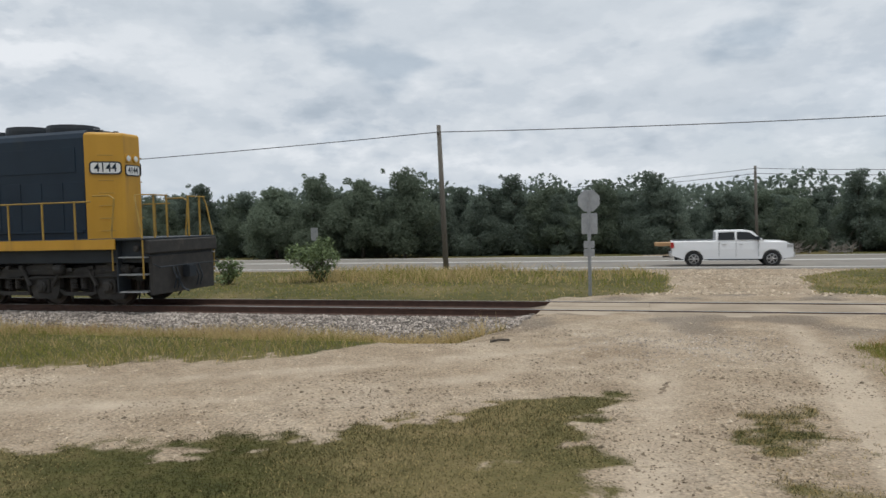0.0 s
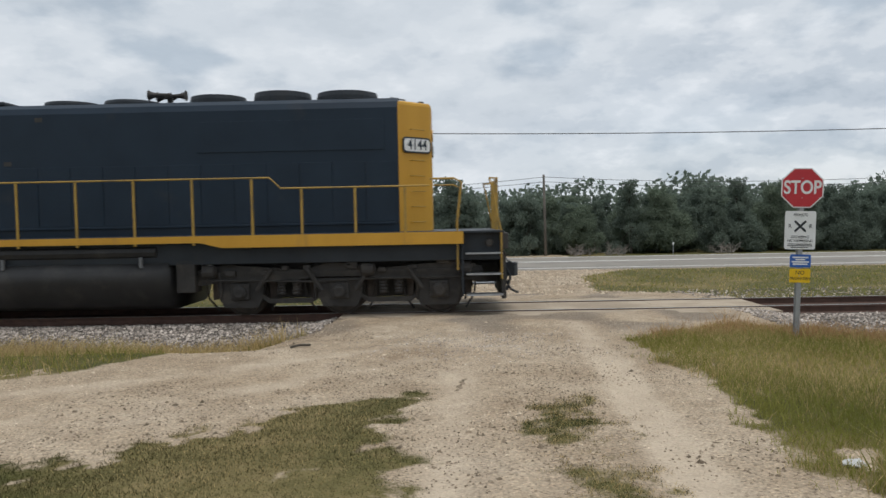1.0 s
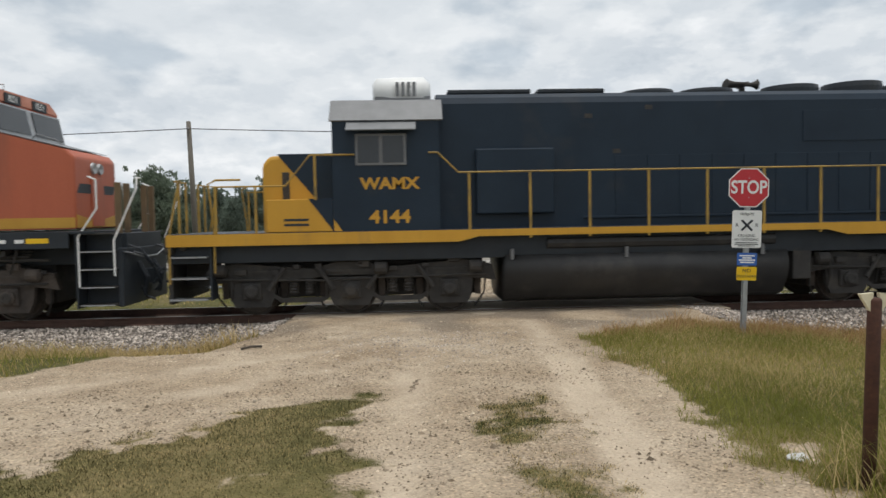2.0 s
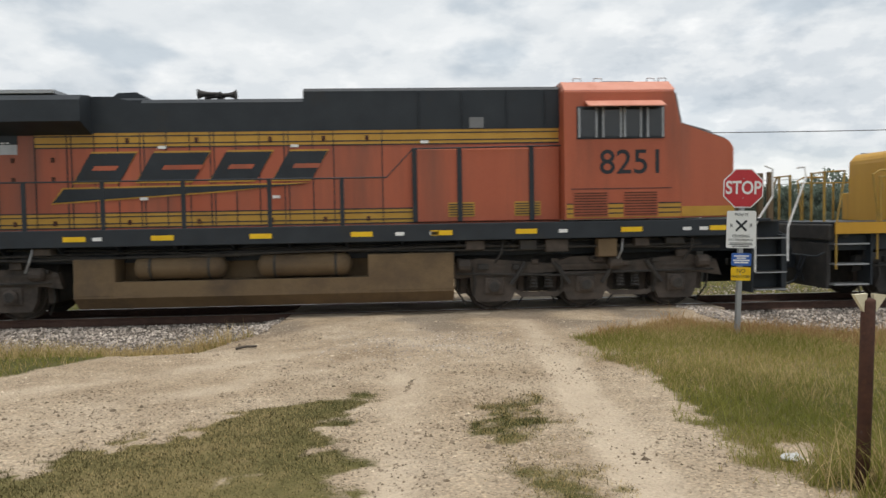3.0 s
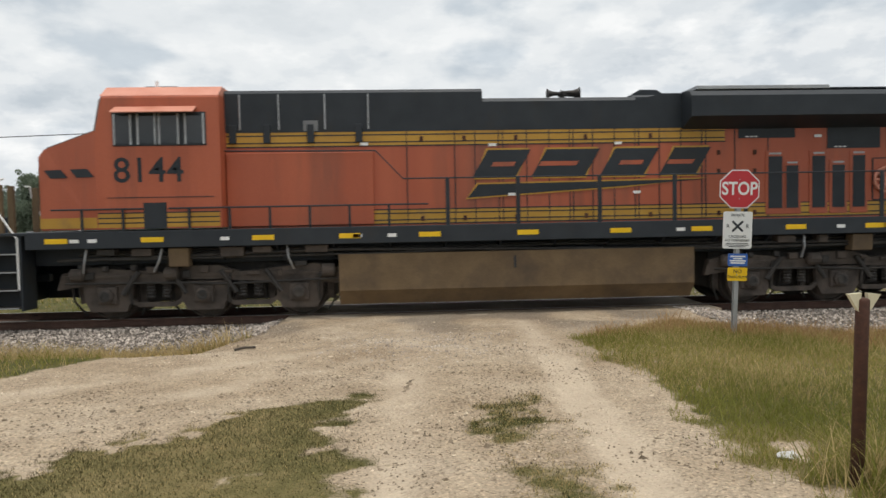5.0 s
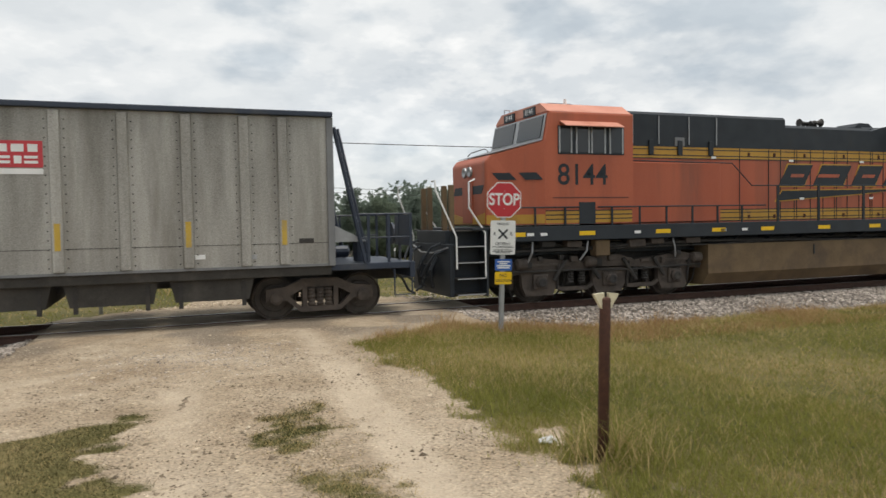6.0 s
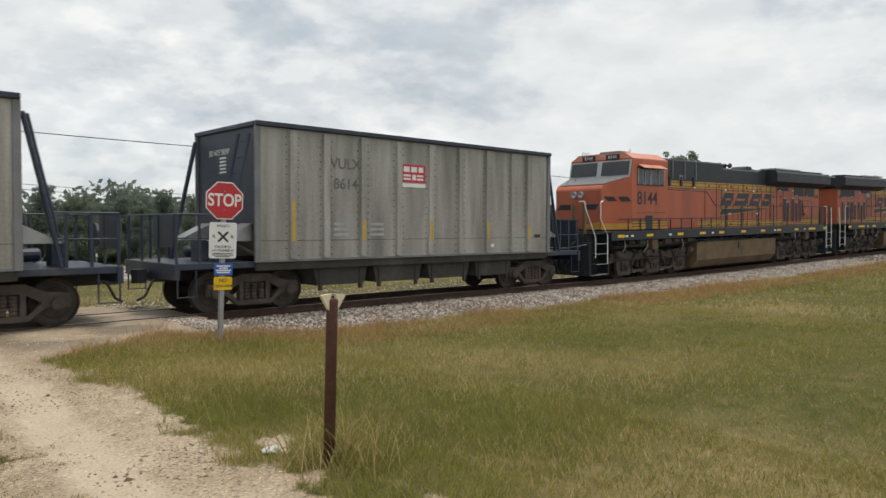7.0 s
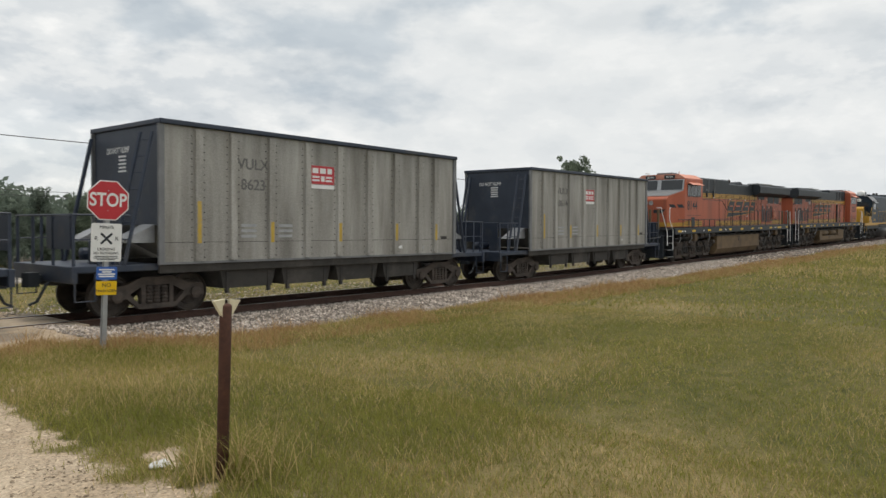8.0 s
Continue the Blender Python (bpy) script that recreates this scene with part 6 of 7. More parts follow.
    for y in (-0.72, 0.72):
        bm = bmesh.new()
        prism(bm, [(X(6.035), 4.46), (X(6.14), 3.94), (X(6.165), 3.94), (X(6.06), 4.46)], "y", y - 0.6, y + 0.6)
        part("windshield", bm, "glass", cab, "dark reflecting windshield glass")
    for y in (-0.55, 0.55):
        b = plate("number_board", rect(0.6, 0.2), 0.03, "black", cab, pose(X(6.0), y, 4.64, 90, 0, 90), "black number board")
        writing(number, 0.19, "white", b, pose(0, 0, 0.032))
    bm = bmesh.new()
    pipe(bm, [(X(6.5), -0.8, 3.78), (X(6.6), -0.8, 3.88), (X(7.0), -0.8, 3.76), (X(7.1), -0.8, 3.66)], 0.015)
    part("grab_rail", bm, "grey", t)
    for dy in (-0.16, 0.16):
        bm = bmesh.new()
        ring_lathe(bm, [(0, 0.13), (0.05, 0.12), (0.05, 0.09), (0.02, 0.02)], (X(7.44), dy, 3.2), (1, 0, 0), 14)
        part("headlight", bm, "galv", cab, "round steel headlight")
    slab("nose_door", cab, X(7.44), X(7.47), -0.3, 0.3, 1.95, 3.0, "orange", 0.005)
    bm = bmesh.new()
    prism(bm, [(-1.0, 1.93), (1.0, 1.93), (1.0, 2.2), (0, 2.05), (-1.0, 2.2)], "x", X(7.44), X(7.452))
    part("nose_stripe", bm, "cream_yellow", cab)
    for y in (-0.56, 0.56):
        bm = bmesh.new()
        prism(bm, [(y - 0.4, 2.65), (y + 0.25, 2.65), (y + 0.4, 2.85), (y - 0.25, 2.85)], "x", X(7.44), X(7.45))
        part("emblem_block", bm, "black", cab)
    # roof details
    horns(t, X(-3.65), 4.52, -1)
    for a in (3.35, 2.55, 1.6, 0.7):
        for sy in (-1, 1):
            bm = bmesh.new()
            rod(bm, (X(a), sy * 1.02, 3.9), (X(a), sy * 1.02, 4.62), 0.018, None, 6)
            part("roof_stanchion", bm, "galv" if flip else "black", t)
    # tank and reservoirs
    bm = bmesh.new()
    prism(bm, [(-0.85, 1.30), (1.44, 1.30), (1.44, 0.55), (1.2, 0.24), (-1.2, 0.24), (-1.44, 0.48), (-1.44, 0.80), (-0.85, 0.80)], "x", X(-6.3 + rear_shift), X(1.35))
    tank = part("fuel_tank", bm, "tank", t, "dusty brown fuel tank")
    for a, b in ((-6.3 + rear_shift, -5.48), (-0.42, 1.35)):
        slab("tank_end_box", tank, X(a), X(b), -1.445, -0.85, 0.5, 1.27, "tank", 0.03)
    for a, b in ((-5.18, -3.31), (-2.69, -0.75)):
        bm = bmesh.new()
        ring_lathe(bm, [(0, 0.05), (0.06, 0.19), (0.16, 0.25), (b - a - 0.16, 0.25), (b - a - 0.06, 0.19), (b - a, 0.05)], (X(a), -1.16, 1.07), (1, 0, 0), 18)
        res = part("air_reservoir", bm, "tank", t, "dusty brown air reservoir", smooth=True)
        for q in (a + 0.35, b - 0.35):
            bm = bmesh.new()
            ring_lathe(bm, [(0, 0.262), (0.05, 0.262)], (X(q), -1.16, 1.07), (1, 0, 0), 18)
            part("strap", bm, "grime", res)
    slab("tank_gauge", tank, X(-2.3), X(-2.26), 1.44, 1.46, 0.95, 1.2, "black", 0.0)
    for sy in (-1, 1):
        slab("gear_box", t, X(4.35), X(4.75), sy * 1.2, sy * 1.48, 1.12, 1.5, "tank", 0.02)
        slab("gear_box", t, X(-9.95), X(-9.5), sy * 1.2, sy * 1.48, 1.15, 1.5, "tank", 0.02)
        bm = bmesh.new()
        pipe(bm, [(X(-11.5), sy * 1.3, 1.3), (X(-7), sy * 1.32, 1.26), (X(1.5), sy * 1.34, 1.4), (X(7), sy * 1.3, 1.28)], 0.03)
        part("air_pipe", bm, "grime", t)
    for sy in (-1, 1):
        for k, z in enumerate((1.46, 1.39, 1.33)):
            bm = bmesh.new()
            pipe(bm, [(X(-11.4 + 2.0 * q), sy * (1.12 + 0.1 * k), z + rng.uniform(-0.05, 0.03)) for q in range(10)], 0.022)
            part("conduit", bm, "grime", t)
        for a in np.arange(-11.2, 7.2, 1.15):
            bm = bmesh.new()
            prism(bm, [(sy * 0.9, 1.2), (sy * 0.9, 1.79), (sy * 1.48, 1.79), (sy * 1.48, 1.55)], "x", X(a) - 0.02, X(a) + 0.02)
            part("bracket", bm, "black", t)
        for a in (-10.9, -8.9, -8.1, -6.9, 1.8, 2.9, 3.5, 5.3, 6.0):
            w, h = rng.uniform(0.1, 0.24), rng.uniform(0.12, 0.26)
            slab("junction_box", t, X(a) - w, X(a) + w, sy * 1.15, sy * 1.42, 1.5 - h, 1.5, rng.choice(("grime", "truck_grime")), 0.012)
        for a in (-10.5, -8.5, -7.1, 2.4, 4.9, 6.4):
            bm = bmesh.new()
            d = rng.uniform(-0.2, 0.2)
            pipe(bm, [(X(a), sy * 1.36, 1.5), (X(a) + 0.3 * d, sy * 1.4, 1.25), (X(a) + d, sy * 1.3, 1.02)], 0.024)
            part("air_hose", bm, rng.choice(("grime", "galv")), t)
    loco_truck(t, (X(-11.6 + rear_shift), X(-9.62 + rear_shift), X(-7.64 + rear_shift)), 0.53, "truck_grime", flip)
    loco_truck(t, (X(2.2), X(4.15), X(6.1)), 0.53, "truck_grime", flip)
    # ends
    for s, xe in ((1, 7.95), (-1, xr)):
        slab("pilot", t, X(xe + s * 0.45) - 0.06, X(xe + s * 0.45) + 0.06, -1.3, 1.3, 0.3, 1.5, "black", 0.02)
        slab("end_deck", t, min(X(xe - s * 0.3), X(xe + s * 0.5)), max(X(xe - s * 0.3), X(xe + s * 0.5)), -1.0, 1.0, 1.45, 1.8, "black", 0.01)
        coupler(t, X(xe) + s * 0.5, s)
        for sy in (-1, 1):
            w = slab("step_well", t, X(xe - s * 0.33) - 0.02, X(xe - s * 0.33) + 0.02, sy * 0.95, sy * 1.5, 0.3, 1.86, "black", 0.0)
            steps(w, min(X(xe - s * 0.3), X(xe + s * 0.4)), max(X(xe - s * 0.3), X(xe + s * 0.4)), sy * 1.12, sy * 1.5, (0.36, 0.72, 1.08, 1.44, 1.8), "grime", "dark steel step tread")
            slab("step_back", w, min(X(xe - s * 0.3), X(xe + s * 0.42)), max(X(xe - s * 0.3), X(xe + s * 0.42)), sy * 1.08, sy * 1.11, 0.3, 1.8, "black", 0.0)
            for z in (0.36, 0.72, 1.08, 1.44):
                slab("step_edge", w, min(X(xe - s * 0.26), X(xe + s * 0.4)), max(X(xe - s * 0.26), X(xe + s * 0.4)), sy * 1.502, sy * 1.512, z - 0.012, z + 0.012, "galv", 0.0)
            if s > 0:
                handrail(t, [(X(xe - 0.28), sy * 1.5, 0.73), (X(xe - 0.28), sy * 1.5, 1.74), (X(xe + 0.1), sy * 1.48, 2.31), (X(xe + 0.1), sy * 1.48, 2.88), (X(xe - 0.06), sy * 1.46, 2.95)], "white", 0.02)
                handrail(t, [(X(xe + 0.42), sy * 1.5, 0.95), (X(xe + 0.42), sy * 1.5, 1.66), (X(xe + 0.86), sy * 1.4, 2.7), (X(xe + 0.86), sy * 1.36, 2.92), (X(xe + 0.84), sy * 1.1, 2.92)], "white", 0.02)
            else:
                handrail(t, [(X(xe + 0.28), sy * 1.5, 0.6), (X(xe + 0.28), sy * 1.5, 2.78), (X(xe + 0.33), sy * 1.5, 2.84), (X(xe + 0.62), sy * 1.5, 2.84)], "white", 0.02)
                handrail(t, [(X(xe - 0.42), sy * 1.5, 0.6), (X(xe - 0.42), sy * 1.5, 1.8), (X(xe - 0.46), sy * 1.46, 2.78)], "white", 0.02)
            for y in (0.5, 0.95):
                slab("end_post", t, X(xe + s * 0.32) - 0.06, X(xe + s * 0.32) + 0.06, sy * y - 0.05, sy * y + 0.05, 1.8, 2.85, "tank", 0.01)
        for y in (-0.5, -0.38, 0.38, 0.5):
            bm = bmesh.new()
            pipe(bm, [(X(xe) + s * 0.5, y, 1.2), (X(xe) + s * 0.68, y, 0.85), (X(xe) + s * 0.62, y, 0.45)], 0.024)
            part("brake_hose", bm, "black", t)
        for y, zz in ((-0.95, 1.55), (-0.7, 1.4), (0.7, 1.5), (0.95, 1.35)):
            bm = bmesh.new()
            pipe(bm, [(X(xe) + s * 0.5, y, zz), (X(xe) + s * 0.72, y * 0.95, zz - 0.08), (X(xe) + s * 0.9, y * 0.8, zz - 0.4), (X(xe) + s * 0.96, y * 0.6, zz - 0.72), (X(xe) + s * 0.8, y * 0.5, zz - 0.85)], 0.028)
            part("control_hose", bm, "black", t)
        bm = bmesh.new()
        pipe(bm, [(X(xe) + s * 0.52, -1.2, 1.42), (X(xe) + s * 0.6, -0.4, 1.28), (X(xe) + s * 0.6, 0.4, 1.28), (X(xe) + s * 0.52, 1.2, 1.42)], 0.018)
        part("uncoupling_lever", bm, "galv", t)
    # walkway handrails
    for sy in (-1, 1):
        for a in (xr + 0.44, xr + 0.95, -10.1, -7.15, -5.63, -4.05, -2.35, -0.9):
            rail_post(t, X(a), sy * 1.53, 1.8, 2.82, "black", 0.085)
        if sy > 0:
            for a in (0.3, 1.1, 1.9, 2.7, 3.5, 4.3, 5.6, 6.4):
                rail_post(t, X(a), 1.5, 1.86, 2.3, "black", 0.05)
            handrail(t, [(X(-0.5), 1.5, 2.3), (X(4.7), 1.5, 2.3)], "black", 0.018)
            handrail(t, [(X(5.2), 1.5, 2.3), (X(7.0), 1.5, 2.3)], "black", 0.018)
            for a in (0.9, 1.9, 2.8, 3.5):
                slab("vent_tab", t, X(a) - 0.07, X(a) + 0.07, 1.0, 1.06, 3.62, 4.0, "black", 0.01)
        handrail(t, [(X(xr + 0.4), sy * 1.53, 2.82), (X(0.0), sy * 1.53, 2.82), (X(0.55), sy * 1.42, 3.4), (X(3.66), sy * 1.12, 3.46)], "black", 0.016)
    return t


M["pale_orange"] = mat("faded_orange", (0.52, 0.20, 0.13), (0.62, 0.28, 0.2), 0.6, dirt=(0.4, 0.13, 0.07), dirt_amt=0.2, scale=2.0, bump=0.02)
M["stencil"] = mat("faded_stencil", (0.085, 0.085, 0.09), (0.17, 0.165, 0.155), 0.8, scale=9.0, bump=0.0)
M["hopper_side"] = mat("dusty_aluminium", (0.17, 0.162, 0.145), (0.47, 0.46, 0.425), 0.55, metal=0.25, dirt=(0.15, 0.138, 0.115), dirt_amt=0.33, scale=2.2, bump=0.03, streak=True)
M["hopper_blue"] = mat("hopper_blue", (0.014, 0.022, 0.04), (0.026, 0.038, 0.062), 0.5, dirt=(0.07, 0.07, 0.07), dirt_amt=0.2, scale=2.0, bump=0.03)
M["tape"] = mat("faded_yellow_tape", (0.42, 0.27, 0.03), (0.52, 0.36, 0.06), 0.6, dirt=(0.3, 0.25, 0.16), dirt_amt=0.3, scale=4.0, bump=0)


# ---------------------------------------------------------------- hopper cars
def hopper_car(u, number):
    t = thing("hopper_car", pose(u, TRACK_Y, RAIL_Z), "dusty grey ribbed hopper car with dark blue ends", "hopper car", "hopper cars")
    L2, Z0, Z1, W = 5.12, 1.16, 4.20, 1.52
    ribs = (-4.22, -3.3, -2.2, -1.05, 0.07, 1.2, 2.32, 3.4, 4.15)
    for sy in (-1, 1):
        bm = bmesh.new()
        box(bm, -L2, L2, min(sy * (W - 0.03), sy * W), max(sy * (W - 0.03), sy * W), Z0, Z1)
        side = part("side_wall", bm, "hopper_side", t, "dusty grey aluminium side wall")
        for k, x in enumerate(ribs):
            bm = bmesh.new()
            prism(bm, [(x - 0.11, sy * W), (x - 0.085, sy * (W + 0.07)), (x + 0.085, sy * (W + 0.07)), (x + 0.11, sy * W)], "z", Z0 + 0.05, Z1 - 0.04)
            rib = part("rib", bm, "hopper_side", side)
            if k % 2 == 0:
                slab("reflector_tape", rib, x - 0.05, x + 0.05, sy * (W + 0.07), sy * (W + 0.073), 1.6, 2.55 if k == 0 else 2.1, "tape", 0.0, "faded yellow reflector tape")
            bm = bmesh.new()
            for q in (-0.16, 0.16):
                for z in np.arange(Z0 + 0.12, Z1 - 0.1, 0.17):
                    box(bm, x + q - 0.012, x + q + 0.012, min(sy * W, sy * (W + 0.012)), max(sy * W, sy * (W + 0.012)), z - 0.012, z + 0.012)
            tagged(part("rivets", bm, "grime", rib), kind="stuff")
        for x in (-L2, L2):
            slab("corner_post", side, x - 0.07, x + 0.07, sy * (W - 0.02), sy * (W + 0.05), Z0 - 0.02, Z1, "grey", 0.01)
        slab("sill_flange", side, -L2, L2, sy * W, sy * (W + 0.02), Z0 - 0.02, Z0 + 0.03, "grey", 0.0)
        slab("top_chord", t, -L2 - 0.06, L2 + 0.06, sy * (W - 0.06), sy * (W + 0.1), Z1, Z1 + 0.11, "hopper_blue", 0.02, "dark top chord")
        slab("seam", side, -L2, L2, sy * W, sy * (W + 0.004), 1.62, 1.63, "grime", 0.0)
        slab("data_plate", side, 2.35, 2.62, sy * W, sy * (W + 0.006), 1.36, 1.45, "white", 0.0)
        slab("data_plate", side, 3.35, 3.6, sy * W, sy * (W + 0.02), 1.33, 1.42, "galv", 0.0)
        slab("small_print", side, 4.45, 4.75, sy * W, sy * (W + 0.004), 1.62, 1.72, "grime", 0.0)
        slab("emblem_panel", side, -0.96, -0.12, sy * (W), sy * (W + 0.008), 3.12, 3.60, "panel_red", 0.0, "red panel with white emblem bars")
        for x0, x1, z0, z1 in ((-0.88, -0.68, 3.4, 3.54), (-0.62, -0.42, 3.4, 3.54), (-0.36, -0.2, 3.4, 3.54), (-0.88, -0.64, 3.19, 3.24), (-0.88, -0.64, 3.28, 3.33), (-0.58, -0.46, 3.19, 3.33), (-0.42, -0.2, 3.19, 3.24), (-0.42, -0.2, 3.28, 3.33)):
            if sy > 0:
                x0, x1 = -1.08 - x1, -1.08 - x0
            slab("emblem_bar", side, x0, x1, sy * (W + 0.008), sy * (W + 0.012), z0, z1, "white", 0.0)
        slab("emblem_strip", side, -0.96, -0.12, sy * W, sy * (W + 0.008), 3.0, 3.10, "white", 0.0)
        for txt, z in (("VULX", 3.47), (number, 2.98)):
            writing(txt, 0.36, "stencil", side, facing(-2.72 if sy < 0 else 2.0, sy * (W + 0.002), z, sy > 0), bold=0.006, squeeze=1.0)
        for x, n in ((-2.85, 3), (-1.75, 3)):
            bm = bmesh.new()
            for k in range(n):
                box(bm, x - 0.22, x + 0.22, min(sy * W, sy * (W + 0.003)), max(sy * W, sy * (W + 0.003)), 1.72 + 0.13 * k, 1.79 + 0.13 * k)
            part("faded_print", bm, "galv", side)
    for s in (-1, 1):
        # end wall, platform, ladders and rails
        bm = bmesh.new()
        box(bm, min(s * L2, s * (L2 - 0.04)), max(s * L2, s * (L2 - 0.04)), -W + 0.04, W - 0.04, 2.0, Z1)
        endw = part("end_wall", bm, "hopper_blue", t, "dark blue end wall with white stencils")
        bm = bmesh.new()
        prism(bm, [(s * L2, 2.02), (s * (L2 - 0.1), 2.02), (s * (L2 - 1.7), 1.2), (s * (L2 - 1.6), 1.2)], "y", -W + 0.05, W - 0.05)
        part("slope_sheet", bm, "galv", t, "sloping pale end sheet")
        slab("end_chord", t, s * L2 - 0.06, s * L2 + 0.06, -W + 0.06, W - 0.06, Z1, Z1 + 0.11, "hopper_blue", 0.02)
        writing("DO NOT HUMP", 0.2, "white", endw, pose(s * (L2 + 0.002), -0.35 * s, 3.72, 90, 0, 90 * s), squeeze=0.75)
        bm = bmesh.new()
        for k in range(5):
            w = 0.36 - 0.05 * (k % 2)
            box(bm, s * L2 - 0.004, s * L2 + 0.004, -0.2 - w / 2 - 0.35 * s, -0.2 + w / 2 - 0.35 * s, 3.22 + 0.085 * k, 3.26 + 0.085 * k)
        part("small_print", bm, "white", endw)
        for sy in (-1, 1):
            bm = bmesh.new()
            prism(bm, [(s * 5.14, 2.02), (s * 5.14, 1.62), (s * 5.95, 1.62)], "y", sy * 0.75, sy * 1.3)
            part("chute_cover", bm, "galv", t, "pale triangular chute cover")
        slab("platform", t, min(s * 5.1, s * 6.95), max(s * 5.1, s * 6.95), -1.42, 1.42, 1.02, 1.16, "hopper_blue", 0.015, "dark blue end platform")
        slab("end_sill", t, min(s * 6.85, s * 6.97), max(s * 6.85, s * 6.97), -1.45, 1.45, 0.82, 1.16, "hopper_blue", 0.015)
        for sy in (-1, 1):
            bm = bmesh.new()
            for d in (0.0, 0.26):
                a, b = Vector((s * (L2 + 0.12), sy * 1.4, 4.02)), Vector((s * (L2 + 0.75), sy * 1.4, 1.16))
                o = Vector((s * d * 0.5, -sy * d, 0))
                rod(bm, a + o, b + o, 0.045, None, 6)
            part("brace", bm, "hopper_blue", t, "dark diagonal end brace")
            for k in range(8):
                f = (k + 0.5) / 8
                p = Vector((s * (L2 + 0.12), sy * 1.4, 4.02)).lerp(Vector((s * (L2 + 0.75), sy * 1.4, 1.16)), f)
                bm = bmesh.new()
                rod(bm, p, p + Vector((s * 0.13, -sy * 0.26, 0)), 0.014, None, 5)
                part("rung", bm, "hopper_blue", t)
            for x in (5.95, 6.4, 6.9):
                rail_post(t, s * x, sy * 1.38, 1.16, 2.2, "hopper_blue", 0.06)
            handrail(t, [(s * 5.75, sy * 1.38, 2.2), (s * 6.92, sy * 1.38, 2.2)], "hopper_blue", 0.02)
            handrail(t, [(s * 5.75, sy * 1.38, 1.7), (s * 6.92, sy * 1.38, 1.7)], "hopper_blue", 0.015)
            bm = bmesh.new()
            pipe(bm, [(s * 6.9, sy * 1.43, 1.0), (s * 6.9, sy * 1.43, 0.45), (s * 6.5, sy * 1.43, 0.45), (s * 6.5, sy * 1.43, 1.0)], 0.02)
            part("sill_step", bm, "hopper_blue", t)
        handrail(t, [(s * 6.92, -1.38, 2.2), (s * 6.92, 1.38, 2.2)], "hopper_blue", 0.02)
        for y in (-0.5, 0.5):
            rail_post(t, s * 6.92, y, 1.16, 2.2, "hopper_blue", 0.06)
        slab("rail_panel", t, min(s * 6.9, s * 6.93), max(s * 6.9, s * 6.93), -1.3, -0.2, 1.5, 2.18, "hopper_blue", 0.0)
        coupler(t, s * 7.05, s)
        freight_truck(t, s * 4.95)
        bm = bmesh.new()
        ring_lathe(bm, [(0, 0.05), (0.05, 0.14), (0.7, 0.14), (0.75, 0.05)], (s * 5.6 - 0.4, 0.4, 1.35), (1, 0, 0), 12)
        part("brake_cylinder", bm, "hopper_blue", t)
        slab("valve_box", t, s * 6.0 - 0.15, s * 6.0 + 0.15, -0.7, -0.35, 1.16, 1.65, "hopper_blue", 0.02)
    bm = bmesh.new()
    rod(bm, (6.96, 0.35, 1.75), (7.02, 0.35, 1.75), 0.26, None, 16)
    part("brake_wheel", bm, "hopper_blue", t)
    slab("centre_sill", t, -6.9, 6.9, -0.3, 0.3, 0.72, 1.04, "grime", 0.0)
    # hopper bottoms and door gear
    for x0, x1 in ((-3.6, -1.9), (-1.8, -0.05), (0.05, 1.8), (1.9, 3.6)):
        bm = bmesh.new()
        prism(bm, [(x0, 1.16), (x1, 1.16), (x1 - 0.15, 0.52), (x0 + 0.15, 0.52)], "y", -1.36, 1.36)
        part("hopper_bottom", bm, "hopper_grime", t, "grimy hopper bottom")
        for x in (x0 + 0.25, x1 - 0.25):
            slab("door_strut", t, x - 0.04, x + 0.04, -1.38, -1.30, 0.40, 0.9, "grime", 0.0)
    slab("side_sill", t, -L2, L2, -1.48, -1.40, 0.95, 1.16, "hopper_grime", 0.01)
    slab("side_sill", t, -L2, L2, 1.40, 1.48, 0.95, 1.16, "hopper_grime", 0.01)
    return t


M["hopper_grime"] = mat("hopper_underside", (0.03, 0.028, 0.025), (0.06, 0.055, 0.048), 0.85, dirt=(0.10, 0.09, 0.078), dirt_amt=0.25, scale=2.0, bump=0.06)
UC = -2.17
TRAIN = [(blue_locomotive(18.95), 19.75, 0), (orange_locomotive(UC, "8251", pose(0, 0, 0)), UC, 0), (orange_locomotive(UC, "8144", pose(0, 0, 0)), -27.1 - UC, 180)]
TRAIN += [(hopper_car(-43.4, "8614"), -43.4, 0), (hopper_car(-58.35, "8623"), -58.35, 0), (hopper_car(-73.3, "8623"), -73.3, 0)]
TRAIN[-1][0].name = "hopper_car"


# ---------------------------------------------------------------- road vehicles
CAR_WHEELS = []


def road_wheel(parent, x, y, r, w, name="wheel"):
    bm = bmesh.new()
    s = -1 if y < 0 else 1
    ring_lathe(bm, [(-w / 2, r * 0.62), (-w / 2, r * 0.93), (-w * 0.35, r), (w * 0.35, r), (w / 2, r * 0.93), (w / 2, r * 0.62), (w * 0.3, r * 0.6)], (0, 0, 0), (0, s, 0), 24)
    tyre = part("tyre", bm, "tyre", parent, "black rubber tyre")
    tyre.matrix_basis = pose(x, y, r)
    bm = bmesh.new()
    ring_lathe(bm, [(w * 0.1, r * 0.62), (w * 0.42, r * 0.62), (w * 0.44, r * 0.55), (w * 0.2, r * 0.5), (w * 0.18, 0.05)], (0, 0, 0), (0, s, 0), 20)
    for k in range(6):
        a = k * math.pi / 3
        rod(bm, (0, s * w * 0.4, 0), (r * 0.57 * math.cos(a), s * w * 0.4, r * 0.57 * math.sin(a)), r * 0.09, None, 5)
    part("rim", bm, "chrome", tyre, "bright alloy rim")
    CAR_WHEELS.append((tyre, (x, y, r), r))


